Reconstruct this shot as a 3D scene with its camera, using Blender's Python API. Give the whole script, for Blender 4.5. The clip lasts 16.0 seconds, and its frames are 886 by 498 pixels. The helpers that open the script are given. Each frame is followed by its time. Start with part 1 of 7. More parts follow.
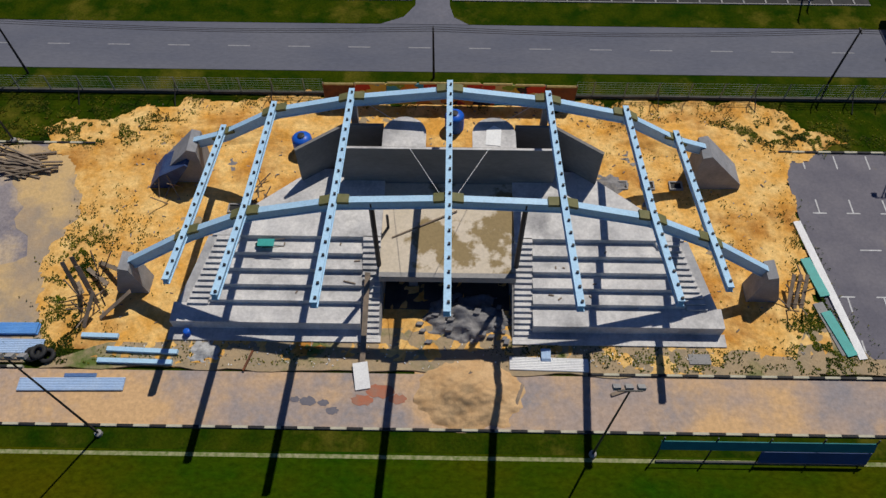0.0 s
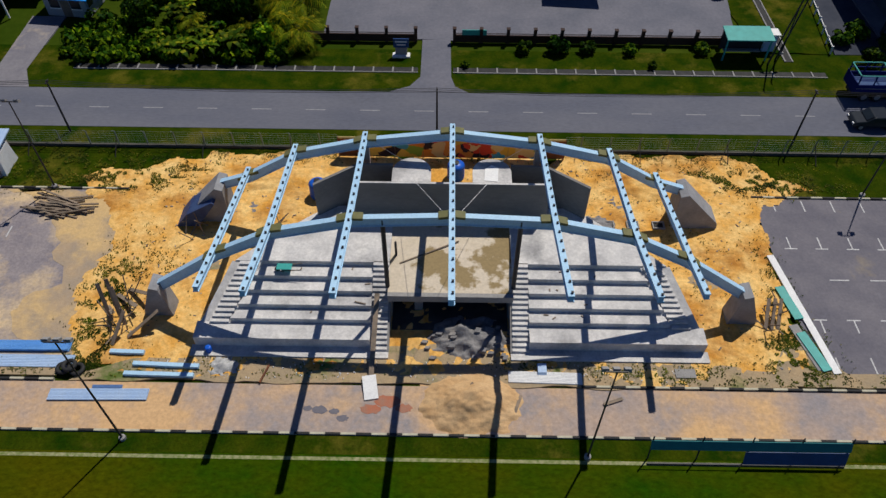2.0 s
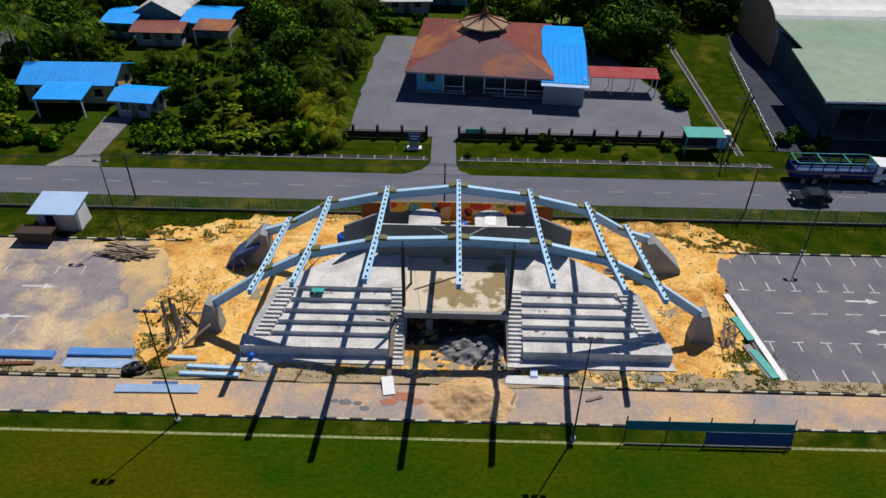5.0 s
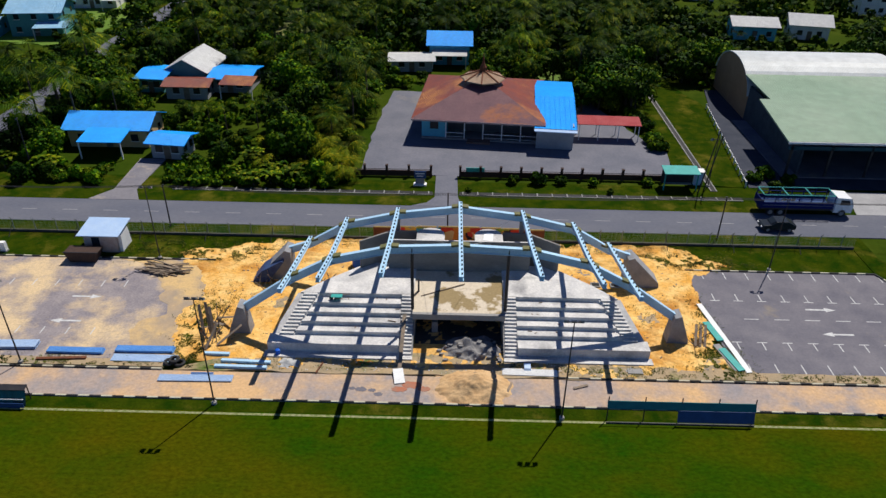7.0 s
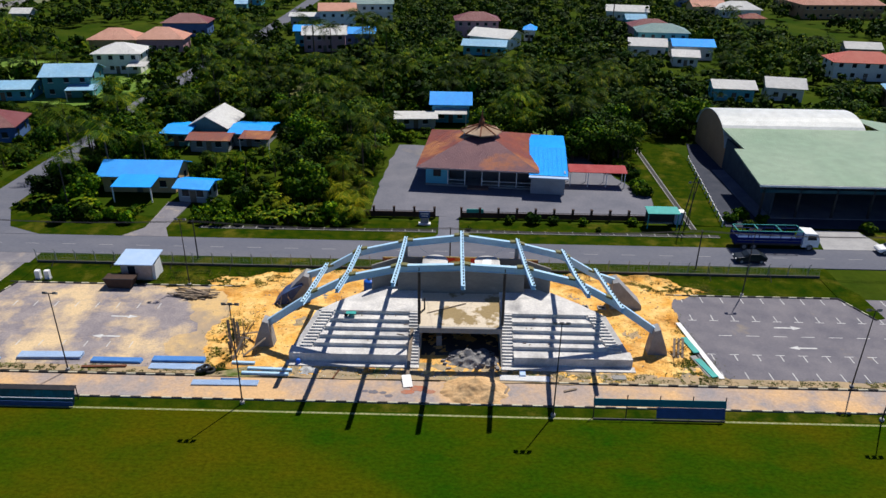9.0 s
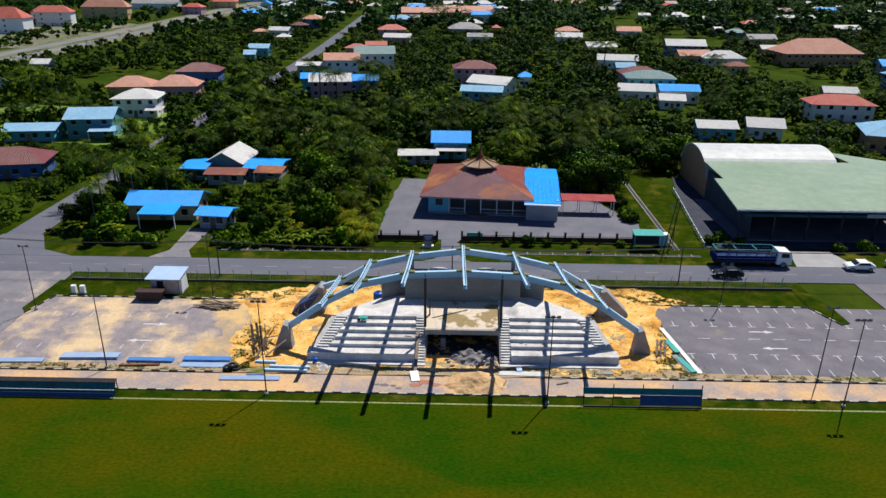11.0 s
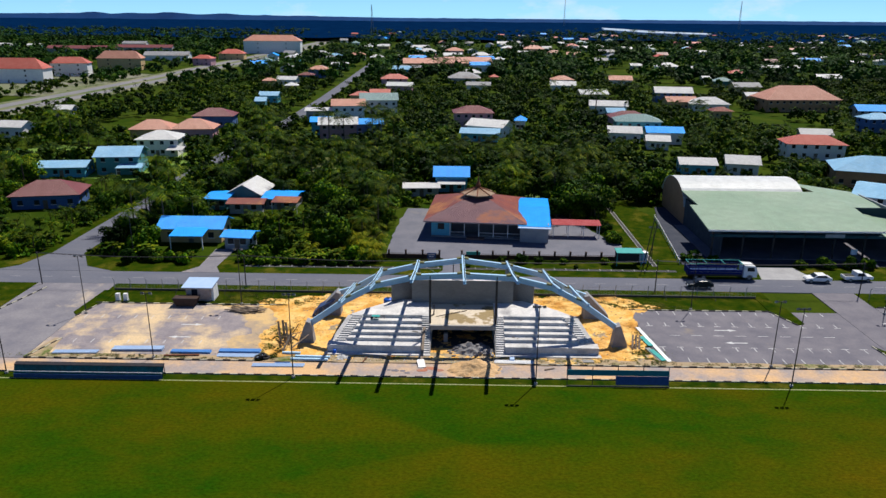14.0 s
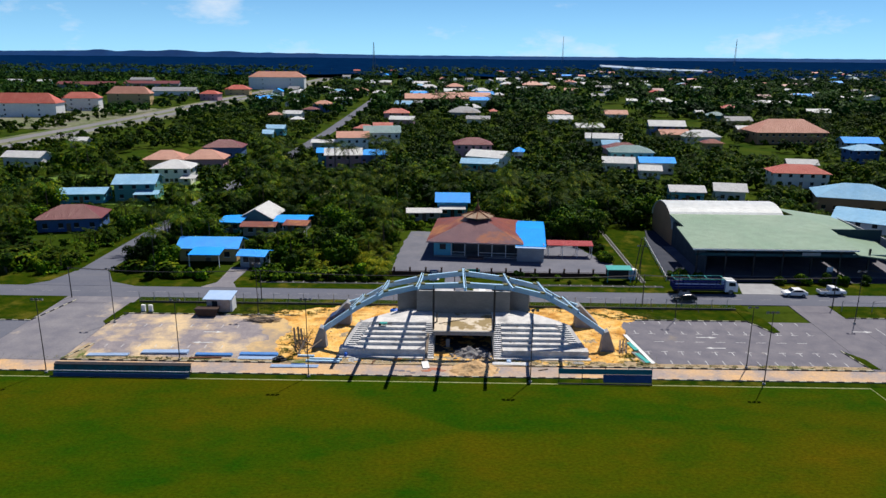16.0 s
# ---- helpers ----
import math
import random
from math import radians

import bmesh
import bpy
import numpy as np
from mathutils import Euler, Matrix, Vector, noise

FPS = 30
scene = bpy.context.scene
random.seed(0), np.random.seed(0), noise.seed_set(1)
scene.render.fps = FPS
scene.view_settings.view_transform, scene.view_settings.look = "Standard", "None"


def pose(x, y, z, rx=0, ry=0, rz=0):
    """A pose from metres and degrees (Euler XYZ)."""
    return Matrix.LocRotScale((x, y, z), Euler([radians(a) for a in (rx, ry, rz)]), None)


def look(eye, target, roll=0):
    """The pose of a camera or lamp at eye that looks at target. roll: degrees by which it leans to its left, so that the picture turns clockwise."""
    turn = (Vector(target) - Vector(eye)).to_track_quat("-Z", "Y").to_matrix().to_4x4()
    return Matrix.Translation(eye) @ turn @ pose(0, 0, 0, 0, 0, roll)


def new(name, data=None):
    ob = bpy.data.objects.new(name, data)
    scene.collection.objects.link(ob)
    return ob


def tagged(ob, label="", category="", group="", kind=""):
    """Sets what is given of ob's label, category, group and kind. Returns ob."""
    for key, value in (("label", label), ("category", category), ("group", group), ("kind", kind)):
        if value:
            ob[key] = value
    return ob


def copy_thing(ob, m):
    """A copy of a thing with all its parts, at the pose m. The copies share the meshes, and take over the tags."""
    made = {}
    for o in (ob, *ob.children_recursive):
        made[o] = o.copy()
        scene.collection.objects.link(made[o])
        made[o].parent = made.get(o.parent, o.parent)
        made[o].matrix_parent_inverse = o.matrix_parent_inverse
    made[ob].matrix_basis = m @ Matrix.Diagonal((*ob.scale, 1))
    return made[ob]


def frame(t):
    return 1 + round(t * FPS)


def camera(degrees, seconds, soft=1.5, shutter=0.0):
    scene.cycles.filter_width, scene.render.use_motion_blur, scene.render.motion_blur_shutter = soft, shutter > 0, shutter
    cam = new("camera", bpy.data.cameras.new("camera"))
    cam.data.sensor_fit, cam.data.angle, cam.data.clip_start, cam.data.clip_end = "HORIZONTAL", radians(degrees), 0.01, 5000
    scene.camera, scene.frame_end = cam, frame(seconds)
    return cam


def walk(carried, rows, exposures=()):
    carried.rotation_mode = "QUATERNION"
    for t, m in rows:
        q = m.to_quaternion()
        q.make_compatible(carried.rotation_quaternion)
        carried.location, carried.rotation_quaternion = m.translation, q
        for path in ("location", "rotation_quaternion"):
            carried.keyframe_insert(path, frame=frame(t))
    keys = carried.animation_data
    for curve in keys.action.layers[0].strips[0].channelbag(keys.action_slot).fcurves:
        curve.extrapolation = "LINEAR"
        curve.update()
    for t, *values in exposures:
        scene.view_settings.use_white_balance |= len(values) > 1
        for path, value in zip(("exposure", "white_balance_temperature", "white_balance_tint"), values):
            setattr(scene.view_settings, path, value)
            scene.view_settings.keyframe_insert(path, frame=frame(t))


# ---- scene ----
cam = camera(63.3, 16.0, soft=1.45)
PATH = [
    (0, (-0.051, 0.003, 42.765), (-0.062, 1.084, 41.082), 0.3),
    (0.5, (-0.137, -1.745, 42.743), (-0.146, -0.598, 41.104), 0.5),
    (1, (-0.220, -3.492, 42.766), (-0.227, -2.286, 41.172), 0.6),
    (1.5, (-0.244, -5.396, 42.853), (-0.253, -4.129, 41.306), 0.6),
    (2, (-0.310, -7.362, 42.873), (-0.320, -6.039, 41.374), 0.5),
    (2.5, (-0.420, -9.441, 42.864), (-0.429, -8.066, 41.412), 0.7),
    (3, (-0.570, -11.702, 42.840), (-0.578, -10.275, 41.439), 0.9),
    (3.5, (-0.638, -14.105, 42.873), (-0.649, -12.629, 41.524), 1.0),
    (4, (-0.674, -16.607, 42.931), (-0.688, -15.082, 41.637), 1.0),
    (4.2, (-0.693, -17.623, 42.951), (-0.707, -16.079, 41.678), 1.0),
    (6.3, (-0.894, -28.411, 43.636), (-0.914, -26.735, 42.544), 1.0),
    (6.5, (-0.904, -29.396, 43.660), (-0.925, -27.712, 42.580), 1.0),
    (7, (-0.921, -31.807, 43.750), (-0.942, -30.097, 42.713), 0.9),
    (7.5, (-0.956, -34.238, 43.820), (-0.976, -32.499, 42.831), 0.9),
    (8, (-0.960, -36.710, 43.845), (-0.983, -34.945, 42.904), 0.9),
    (8.5, (-0.991, -39.146, 43.833), (-1.014, -37.358, 42.935), 0.8),
    (9, (-1.055, -41.604, 43.789), (-1.081, -39.804, 42.917), 0.8),
    (9.2, (-1.086, -42.587, 43.773), (-1.112, -40.782, 42.910), 1.1),
    (11.5, (-1.478, -53.501, 42.982), (-1.503, -51.635, 42.260), 0.5),
    (12, (-1.457, -55.820, 42.909), (-1.483, -53.950, 42.201), 0.5),
    (12.5, (-1.428, -58.162, 42.861), (-1.453, -56.287, 42.169), 0.5),
    (13, (-1.495, -60.562, 42.806), (-1.521, -58.677, 42.139), 0.5),
    (13.5, (-1.544, -62.932, 42.752), (-1.569, -61.038, 42.109), 0.5),
    (14, (-1.553, -65.290, 42.667), (-1.579, -63.388, 42.048), 0.5),
    (14.5, (-1.571, -67.650, 42.564), (-1.597, -65.742, 41.968), 0.5),
    (15, (-1.632, -70.087, 42.484), (-1.659, -68.170, 41.911), 0.5),
    (15.5, (-1.675, -72.505, 42.388), (-1.701, -70.582, 41.839), 0.5),
    (16, (-1.700, -74.874, 42.292), (-1.728, -72.945, 41.765), 0.5),
]
walk(cam, [(t, look(eye, target, roll)) for t, eye, target, roll in PATH], [(0, -0.54), (3.5, -0.3), (7, -0.03), (9, 0.12), (14, 0.17), (16, 0.13)])

# ---- world, sun ----
SUN_DIR = Vector((0.325, 0.52, 1.0)).normalized()
world = bpy.data.worlds.new("sky")
scene.world = world
world.use_nodes = True
wn, wl = world.node_tree.nodes, world.node_tree.links
wn.clear()
w_out = wn.new("ShaderNodeOutputWorld")
w_bg = wn.new("ShaderNodeBackground")
w_sky = wn.new("ShaderNodeTexSky")
w_sky.sky_type = "NISHITA"
w_sky.sun_disc = False
w_sky.sun_elevation = math.asin(SUN_DIR.z)
w_sky.sun_rotation = math.atan2(SUN_DIR.x, SUN_DIR.y)
w_sky.air_density, w_sky.dust_density, w_sky.ozone_density = 1.0, 0.0, 3.0
w_tc = wn.new("ShaderNodeTexCoord")
w_map = wn.new("ShaderNodeMapping")
w_map.inputs["Scale"].default_value = (2.6, 2.6, 7.0)
w_noise = wn.new("ShaderNodeTexNoise")
w_noise.inputs["Scale"].default_value = 2.2
w_noise.inputs["Detail"].default_value = 7.0
w_noise.inputs["Roughness"].default_value = 0.62
w_ramp = wn.new("ShaderNodeValToRGB")
w_ramp.color_ramp.elements[0].position, w_ramp.color_ramp.elements[1].position = 0.56, 0.8
w_mix = wn.new("ShaderNodeMix")
w_mix.data_type = "RGBA"
w_mix.inputs[7].default_value = (14.5, 16.0, 18.0, 1)
w_tint = wn.new("ShaderNodeMix")
w_tint.data_type, w_tint.blend_type = "RGBA", "MULTIPLY"
w_tint.inputs[0].default_value = 1.0
w_tint.inputs[7].default_value = (0.26, 0.53, 1.06, 1)
wl.new(w_sky.outputs["Color"], w_tint.inputs[6])
wl.new(w_tc.outputs["Generated"], w_map.inputs["Vector"])
wl.new(w_map.outputs["Vector"], w_noise.inputs["Vector"])
wl.new(w_noise.outputs["Fac"], w_ramp.inputs["Fac"])
wl.new(w_ramp.outputs["Color"], w_mix.inputs[0])
w_sep = wn.new("ShaderNodeSeparateXYZ")
w_abs = wn.new("ShaderNodeMath")
w_abs.operation = "ABSOLUTE"
w_inv = wn.new("ShaderNodeMath")
w_inv.operation = "SUBTRACT"
w_inv.inputs[0].default_value = 1.0
w_pow = wn.new("ShaderNodeMath")
w_pow.operation = "POWER"
w_pow.inputs[1].default_value = 8.0
w_low = wn.new("ShaderNodeMix")
w_low.data_type, w_low.blend_type = "RGBA", "ADD"
w_low.inputs[7].default_value = (4.6, 9.8, 14.0, 1)
wl.new(w_tc.outputs["Generated"], w_sep.inputs[0])
wl.new(w_sep.outputs["Z"], w_abs.inputs[0])
wl.new(w_abs.outputs[0], w_inv.inputs[1])
wl.new(w_inv.outputs[0], w_pow.inputs[0])
wl.new(w_pow.outputs[0], w_low.inputs[0])
wl.new(w_tint.outputs[2], w_low.inputs[6])
wl.new(w_low.outputs[2], w_mix.inputs[6])
wl.new(w_mix.outputs[2], w_bg.inputs["Color"])
w_bg.inputs["Strength"].default_value = 0.05
wl.new(w_bg.outputs["Background"], w_out.inputs["Surface"])

sun = new("sun", bpy.data.lights.new("sun", "SUN"))
sun.data.energy, sun.data.angle, sun.data.color = 5.0, radians(0.5), (1.0, 0.95, 0.86)
sun.matrix_world = look(SUN_DIR * 200, (0, 0, 0))
scene.view_settings.exposure = 0.0


# ---- materials ----
def mat(name, c1, c2=None, scale=1.0, rough=0.85, bump=0.2, metal=0.0, c3=None, spot=(0.55, 0.7), fine=9.0, rnd=0.0, stretch=(1, 1, 1), spec=0.2, amp=0.18):
    """Two-scale procedural surface: c1/c2 mixed by broad noise, c3 by patches, fine grain and bump."""
    m = bpy.data.materials.new(name)
    m.use_nodes = True
    n, l = m.node_tree.nodes, m.node_tree.links
    b = n["Principled BSDF"]
    b.inputs["Roughness"].default_value, b.inputs["Metallic"].default_value = rough, metal
    b.inputs["Specular IOR Level"].default_value = spec
    tc = n.new("ShaderNodeTexCoord")
    mp = n.new("ShaderNodeMapping")
    mp.inputs["Scale"].default_value = stretch
    l.new(tc.outputs["Object"], mp.inputs["Vector"])
    if c2 is None:
        c2 = tuple(v * 0.8 for v in c1)

    def tex(s, d, r=0.6):
        t = n.new("ShaderNodeTexNoise")
        t.inputs["Scale"].default_value, t.inputs["Detail"].default_value, t.inputs["Roughness"].default_value = s, d, r
        l.new(mp.outputs["Vector"], t.inputs["Vector"])
        return t

    def ramp(src, a, z):
        r = n.new("ShaderNodeMapRange")
        r.inputs[1].default_value, r.inputs[2].default_value = a, z
        l.new(src, r.inputs[0])
        return r.outputs[0]

    def mix(f, a, c):
        x = n.new("ShaderNodeMix")
        x.data_type = "RGBA"
        l.new(f, x.inputs[0])
        for s, v in ((6, a), (7, c)):
            if isinstance(v, tuple):
                x.inputs[s].default_value = (*v, 1)
            else:
                l.new(v, x.inputs[s])
        return x.outputs[2]

    col = mix(ramp(tex(scale, 5).outputs["Fac"], 0.35, 0.65), c1, c2)
    if c3:
        col = mix(ramp(tex(scale * 0.37, 6, 0.65).outputs["Fac"], *spot), col, c3)
    grain = tex(scale * fine, 4, 0.7)
    hv = n.new("ShaderNodeHueSaturation")
    l.new(col, hv.inputs["Color"])
    val = ramp(grain.outputs["Fac"], 0.2, 0.8)
    mr = n.new("ShaderNodeMapRange")
    mr.inputs[3].default_value, mr.inputs[4].default_value = 1 - amp, 1 + amp
    l.new(val, mr.inputs[0])
    if rnd:
        oi = n.new("ShaderNodeObjectInfo")
        mr2 = n.new("ShaderNodeMapRange")
        mr2.inputs[3].default_value, mr2.inputs[4].default_value = 1 - rnd, 1 + rnd
        l.new(oi.outputs["Random"], mr2.inputs[0])
        mu = n.new("ShaderNodeMath")
        mu.operation = "MULTIPLY"
        l.new(mr.outputs[0], mu.inputs[0])
        l.new(mr2.outputs[0], mu.inputs[1])
        l.new(mu.outputs[0], hv.inputs["Value"])
    else:
        l.new(mr.outputs[0], hv.inputs["Value"])
    l.new(hv.outputs["Color"], b.inputs["Base Color"])
    if bump:
        bp = n.new("ShaderNodeBump")
        bp.inputs["Strength"].default_value, bp.inputs["Distance"].default_value = bump, 0.06
        l.new(grain.outputs["Fac"], bp.inputs["Height"])
        l.new(bp.outputs["Normal"], b.inputs["Normal"])
    return m


GRASS = mat("verge_grass", (0.01, 0.03, 0.001), (0.036, 0.05, 0.002), 0.5, 1.0, 0.8, c3=(0.14, 0.115, 0.016), spot=(0.53, 0.78), fine=10, spec=0.01, amp=0.45)
FIELD = mat("field_turf", (0.011, 0.05, 0.001), (0.036, 0.057, 0.001), 0.16, 1.0, 0.7, c3=(0.082, 0.06, 0.0015), spot=(0.44, 0.78), fine=22, stretch=(0.6, 1, 1), spec=0.01, amp=0.5)
WILD = mat("wild_ground", (0.018, 0.042, 0.002), (0.05, 0.07, 0.006), 0.06, 1.0, 0.8, c3=(0.015, 0.03, 0.004), fine=20, spec=0.02)
ASPHALT = mat("road_asphalt", (0.11, 0.117, 0.15), (0.138, 0.142, 0.17), 0.25, 0.9, 0.2, c3=(0.105, 0.11, 0.135), fine=20, stretch=(0.35, 1, 1), spec=0.1)
LOT = mat("lot_asphalt", (0.125, 0.12, 0.145), (0.175, 0.165, 0.185), 0.3, 0.9, 0.2, c3=(0.28, 0.23, 0.16), spot=(0.62, 0.74), fine=14)
SANDY_LOT = mat("sandy_asphalt", (0.2, 0.18, 0.2), (0.29, 0.255, 0.255), 0.5, 0.9, 0.3, c3=(0.6, 0.45, 0.27), spot=(0.45, 0.63), fine=9, spec=0.1, amp=0.3)
SERVICE = mat("service_road", (0.26, 0.24, 0.25), (0.42, 0.31, 0.24), 0.3, 0.9, 0.3, c3=(0.58, 0.37, 0.19), spot=(0.45, 0.6), fine=11, amp=0.25)
SAND = mat("yellow_sand", (0.66, 0.33, 0.065), (0.78, 0.52, 0.2), 0.5, 0.95, 1.0, c3=(0.4, 0.17, 0.035), spot=(0.5, 0.68), fine=6, spec=0.05, amp=0.35)
SANDPILE = mat("pale_sand", (0.5, 0.31, 0.15), (0.58, 0.39, 0.21), 0.8, 0.95, 0.6, fine=9)
DIRT = mat("worn_dirt", (0.4, 0.29, 0.17), (0.3, 0.24, 0.16), 0.5, 0.95, 0.7, c3=(0.1, 0.14, 0.03), spot=(0.55, 0.66), fine=10)
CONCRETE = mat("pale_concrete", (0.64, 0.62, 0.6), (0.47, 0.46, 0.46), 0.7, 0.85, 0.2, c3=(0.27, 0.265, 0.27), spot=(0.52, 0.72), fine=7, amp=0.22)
CONC_GREY = mat("grey_concrete", (0.3, 0.29, 0.28), (0.24, 0.235, 0.235), 0.5, 0.85, 0.2, c3=(0.17, 0.17, 0.18), spot=(0.55, 0.75), fine=10)
ABUT = mat("abutment_concrete", (0.3, 0.3, 0.31), (0.21, 0.215, 0.23), 0.6, 0.85, 0.3, c3=(0.27, 0.26, 0.25), spot=(0.55, 0.75), fine=8, amp=0.25)
# Wall concrete set darker than the terraces, to deepen the walls' shaded faces.
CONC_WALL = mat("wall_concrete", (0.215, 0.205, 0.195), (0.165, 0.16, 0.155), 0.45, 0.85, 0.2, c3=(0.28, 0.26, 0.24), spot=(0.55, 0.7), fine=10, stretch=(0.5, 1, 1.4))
SCREED = mat("tan_screed", (0.55, 0.47, 0.36), (0.6, 0.52, 0.42), 0.5, 0.8, 0.15, c3=(0.27, 0.2, 0.1), spot=(0.52, 0.56), fine=9)
STEEL = mat("pale_blue_steel", (0.42, 0.63, 0.8), (0.37, 0.57, 0.76), 0.8, 0.4, 0.04)
OLIVE = mat("olive_primer", (0.13, 0.13, 0.05), (0.17, 0.16, 0.07), 2, 0.6, 0.1)
DARK = mat("dark_steel", (0.025, 0.025, 0.03), (0.04, 0.038, 0.04), 2, 0.5, 0.05)
RUST = mat("rusty_steel", (0.2, 0.07, 0.03), (0.12, 0.05, 0.03), 2, 0.8, 0.2)
WHITE = mat("white_paint", (0.78, 0.78, 0.77), (0.7, 0.7, 0.7), 1, 0.6, 0.08)
MARK = mat("road_marking", (0.6, 0.6, 0.6), (0.42, 0.42, 0.42), 2.5, 0.8, 0.05)
WORN = mat("worn_dash", (0.3, 0.3, 0.32), (0.22, 0.225, 0.24), 2.5, 0.8, 0.05)
LINE = mat("turf_line", (0.32, 0.31, 0.17), (0.12, 0.16, 0.04), 3.5, 0.9, 0.2)
KERBWHITE = mat("worn_kerb_white", (0.5, 0.47, 0.36), (0.36, 0.34, 0.26), 2, 0.8)
BLACK = mat("black_paint", (0.02, 0.02, 0.022), (0.035, 0.035, 0.035), 2, 0.7, 0.1)
TIMBER = mat("weathered_timber", (0.25, 0.19, 0.14), (0.16, 0.13, 0.1), 2, 0.85, 0.2, rnd=0.3)
BLUE_SHEET = mat("blue_roof_sheet", (0.12, 0.33, 0.72), (0.16, 0.38, 0.75), 1.2, 0.4, 0.06)
PALE_SHEET = mat("pale_blue_sheet", (0.36, 0.5, 0.72), (0.42, 0.55, 0.74), 1.0, 0.35, 0.05)
TANK = mat("blue_tank_plastic", (0.01, 0.09, 0.5), (0.012, 0.11, 0.55), 2, 0.35, 0.03)
TEAL = mat("teal_sheet", (0.04, 0.3, 0.27), (0.05, 0.36, 0.33), 1.5, 0.45, 0.06)
NAVY = mat("navy_sheet", (0.02, 0.055, 0.16), (0.025, 0.07, 0.2), 1.5, 0.4, 0.05)
GLASS = mat("dark_window", (0.015, 0.02, 0.028), (0.02, 0.028, 0.035), 1, 0.12, 0.0)


# ---- mesh helpers ----
class Shape:
    """Gathers faces, then becomes one mesh."""

    def __init__(self):
        self.v, self.f = [], []

    def add(self, vs, fs):
        k = len(self.v)
        self.v.extend(vs)
        self.f.extend([tuple(i + k for i in f) for f in fs])
        return self

    def box(self, x0, x1, y0, y1, z0, z1):
        vs = [(x, y, z) for z in (z0, z1) for x, y in ((x0, y0), (x1, y0), (x1, y1), (x0, y1))]
        return self.add(vs, [(3, 2, 1, 0), (4, 5, 6, 7), (0, 1, 5, 4), (1, 2, 6, 5), (2, 3, 7, 6), (3, 0, 4, 7)])

    def prism(self, poly, z0, z1):
        n = len(poly)
        a = sum(poly[i][0] * poly[(i + 1) % n][1] - poly[(i + 1) % n][0] * poly[i][1] for i in range(n))
        if a < 0:
            poly = poly[::-1]
        vs = [(x, y, z0) for x, y in poly] + [(x, y, z1) for x, y in poly]
        return self.add(vs, [tuple(range(n))[::-1], tuple(range(n, 2 * n))] + [(i, (i + 1) % n, n + (i + 1) % n, n + i) for i in range(n)])

    def profile(self, pts, axis, a0, a1):
        """A polygon in the plane across the axis ('x': points are y, z; 'y': points are x, z), drawn out from a0 to a1."""
        n = len(pts)
        vs = [((a, p, q) if axis == "x" else (p, a, q)) for a in (a0, a1) for p, q in pts]
        return self.add(vs, [tuple(range(n)), tuple(range(n, 2 * n))[::-1]] + [(i, n + i, n + (i + 1) % n, (i + 1) % n) for i in range(n)])

    def beam(self, p, q, w, h, up=(0, 0, 1), w2=None, h2=None):
        p, q = Vector(p), Vector(q)
        d = (q - p).normalized()
        s = d.cross(Vector(up))
        s = s.normalized() if s.length > 1e-4 else Vector((1, 0, 0))
        u = s.cross(d)
        vs = []
        for c, ww, hh in ((p, w, h), (q, w2 or w, h2 or h)):
            for i, j in ((-1, -1), (1, -1), (1, 1), (-1, 1)):
                vs.append(tuple(c + s * (i * ww / 2) + u * (j * hh / 2)))
        return self.add(vs, [(3, 2, 1, 0), (4, 5, 6, 7), (0, 1, 5, 4), (1, 2, 6, 5), (2, 3, 7, 6), (3, 0, 4, 7)])

    def tube(self, p, q, r, r2=None, n=10, caps=True):
        p, q = Vector(p), Vector(q)
        d = (q - p).normalized()
        s = d.orthogonal().normalized()
        u = d.cross(s)
        r2 = r if r2 is None else r2
        vs = [tuple(c + (s * math.cos(6.2832 * i / n) + u * math.sin(6.2832 * i / n)) * rr) for c, rr in ((p, r), (q, r2)) for i in range(n)]
        fs = [(i, (i + 1) % n, n + (i + 1) % n, n + i) for i in range(n)]
        if caps:
            fs += [tuple(range(n))[::-1], tuple(range(n, 2 * n))]
        return self.add(vs, fs)

    def lathe(self, prof, n=16, at=(0, 0, 0)):
        vs = [(at[0] + r * math.cos(6.2832 * i / n), at[1] + r * math.sin(6.2832 * i / n), at[2] + z) for r, z in prof for i in range(n)]
        fs = [(k * n + i, k * n + (i + 1) % n, (k + 1) * n + (i + 1) % n, (k + 1) * n + i) for k in range(len(prof) - 1) for i in range(n)]
        fs += [tuple(range(n))[::-1], tuple(range((len(prof) - 1) * n, len(prof) * n))]
        return self.add(vs, fs)

    def sweep(self, pts, r, n=5):
        """One round strand through the points."""
        vs = []
        for i, p in enumerate(pts):
            d = (Vector(pts[min(i + 1, len(pts) - 1)]) - Vector(pts[max(i - 1, 0)])).normalized()
            s = d.cross(Vector((0.31, 0.17, 0.93))).normalized()
            u = s.cross(d)
            vs += [tuple(Vector(p) + (s * math.cos(6.2832 * k / n) + u * math.sin(6.2832 * k / n)) * r) for k in range(n)]
        return self.add(vs, [(i * n + k, i * n + (k + 1) % n, (i + 1) * n + (k + 1) % n, (i + 1) * n + k) for i in range(len(pts) - 1) for k in range(n)])

    def mesh(self, name, material, smooth=False):
        me = bpy.data.meshes.new(name)
        me.from_pydata(self.v, [], self.f)
        me.materials.append(material)
        if smooth:
            me.polygons.foreach_set("use_smooth", [True] * len(me.polygons))
        me.update()
        return me


def part(name, shape, material, parent=None, label="", smooth=False):
    ob = new(name, shape.mesh(name, material, smooth))
    ob.parent = parent
    return tagged(ob, label)


def thing(name, label, category, group="", at=(0, 0, 0), turn=0):
    ob = tagged(new(name), label, category, group)
    ob.matrix_world = pose(*at, 0, 0, turn)
    return ob


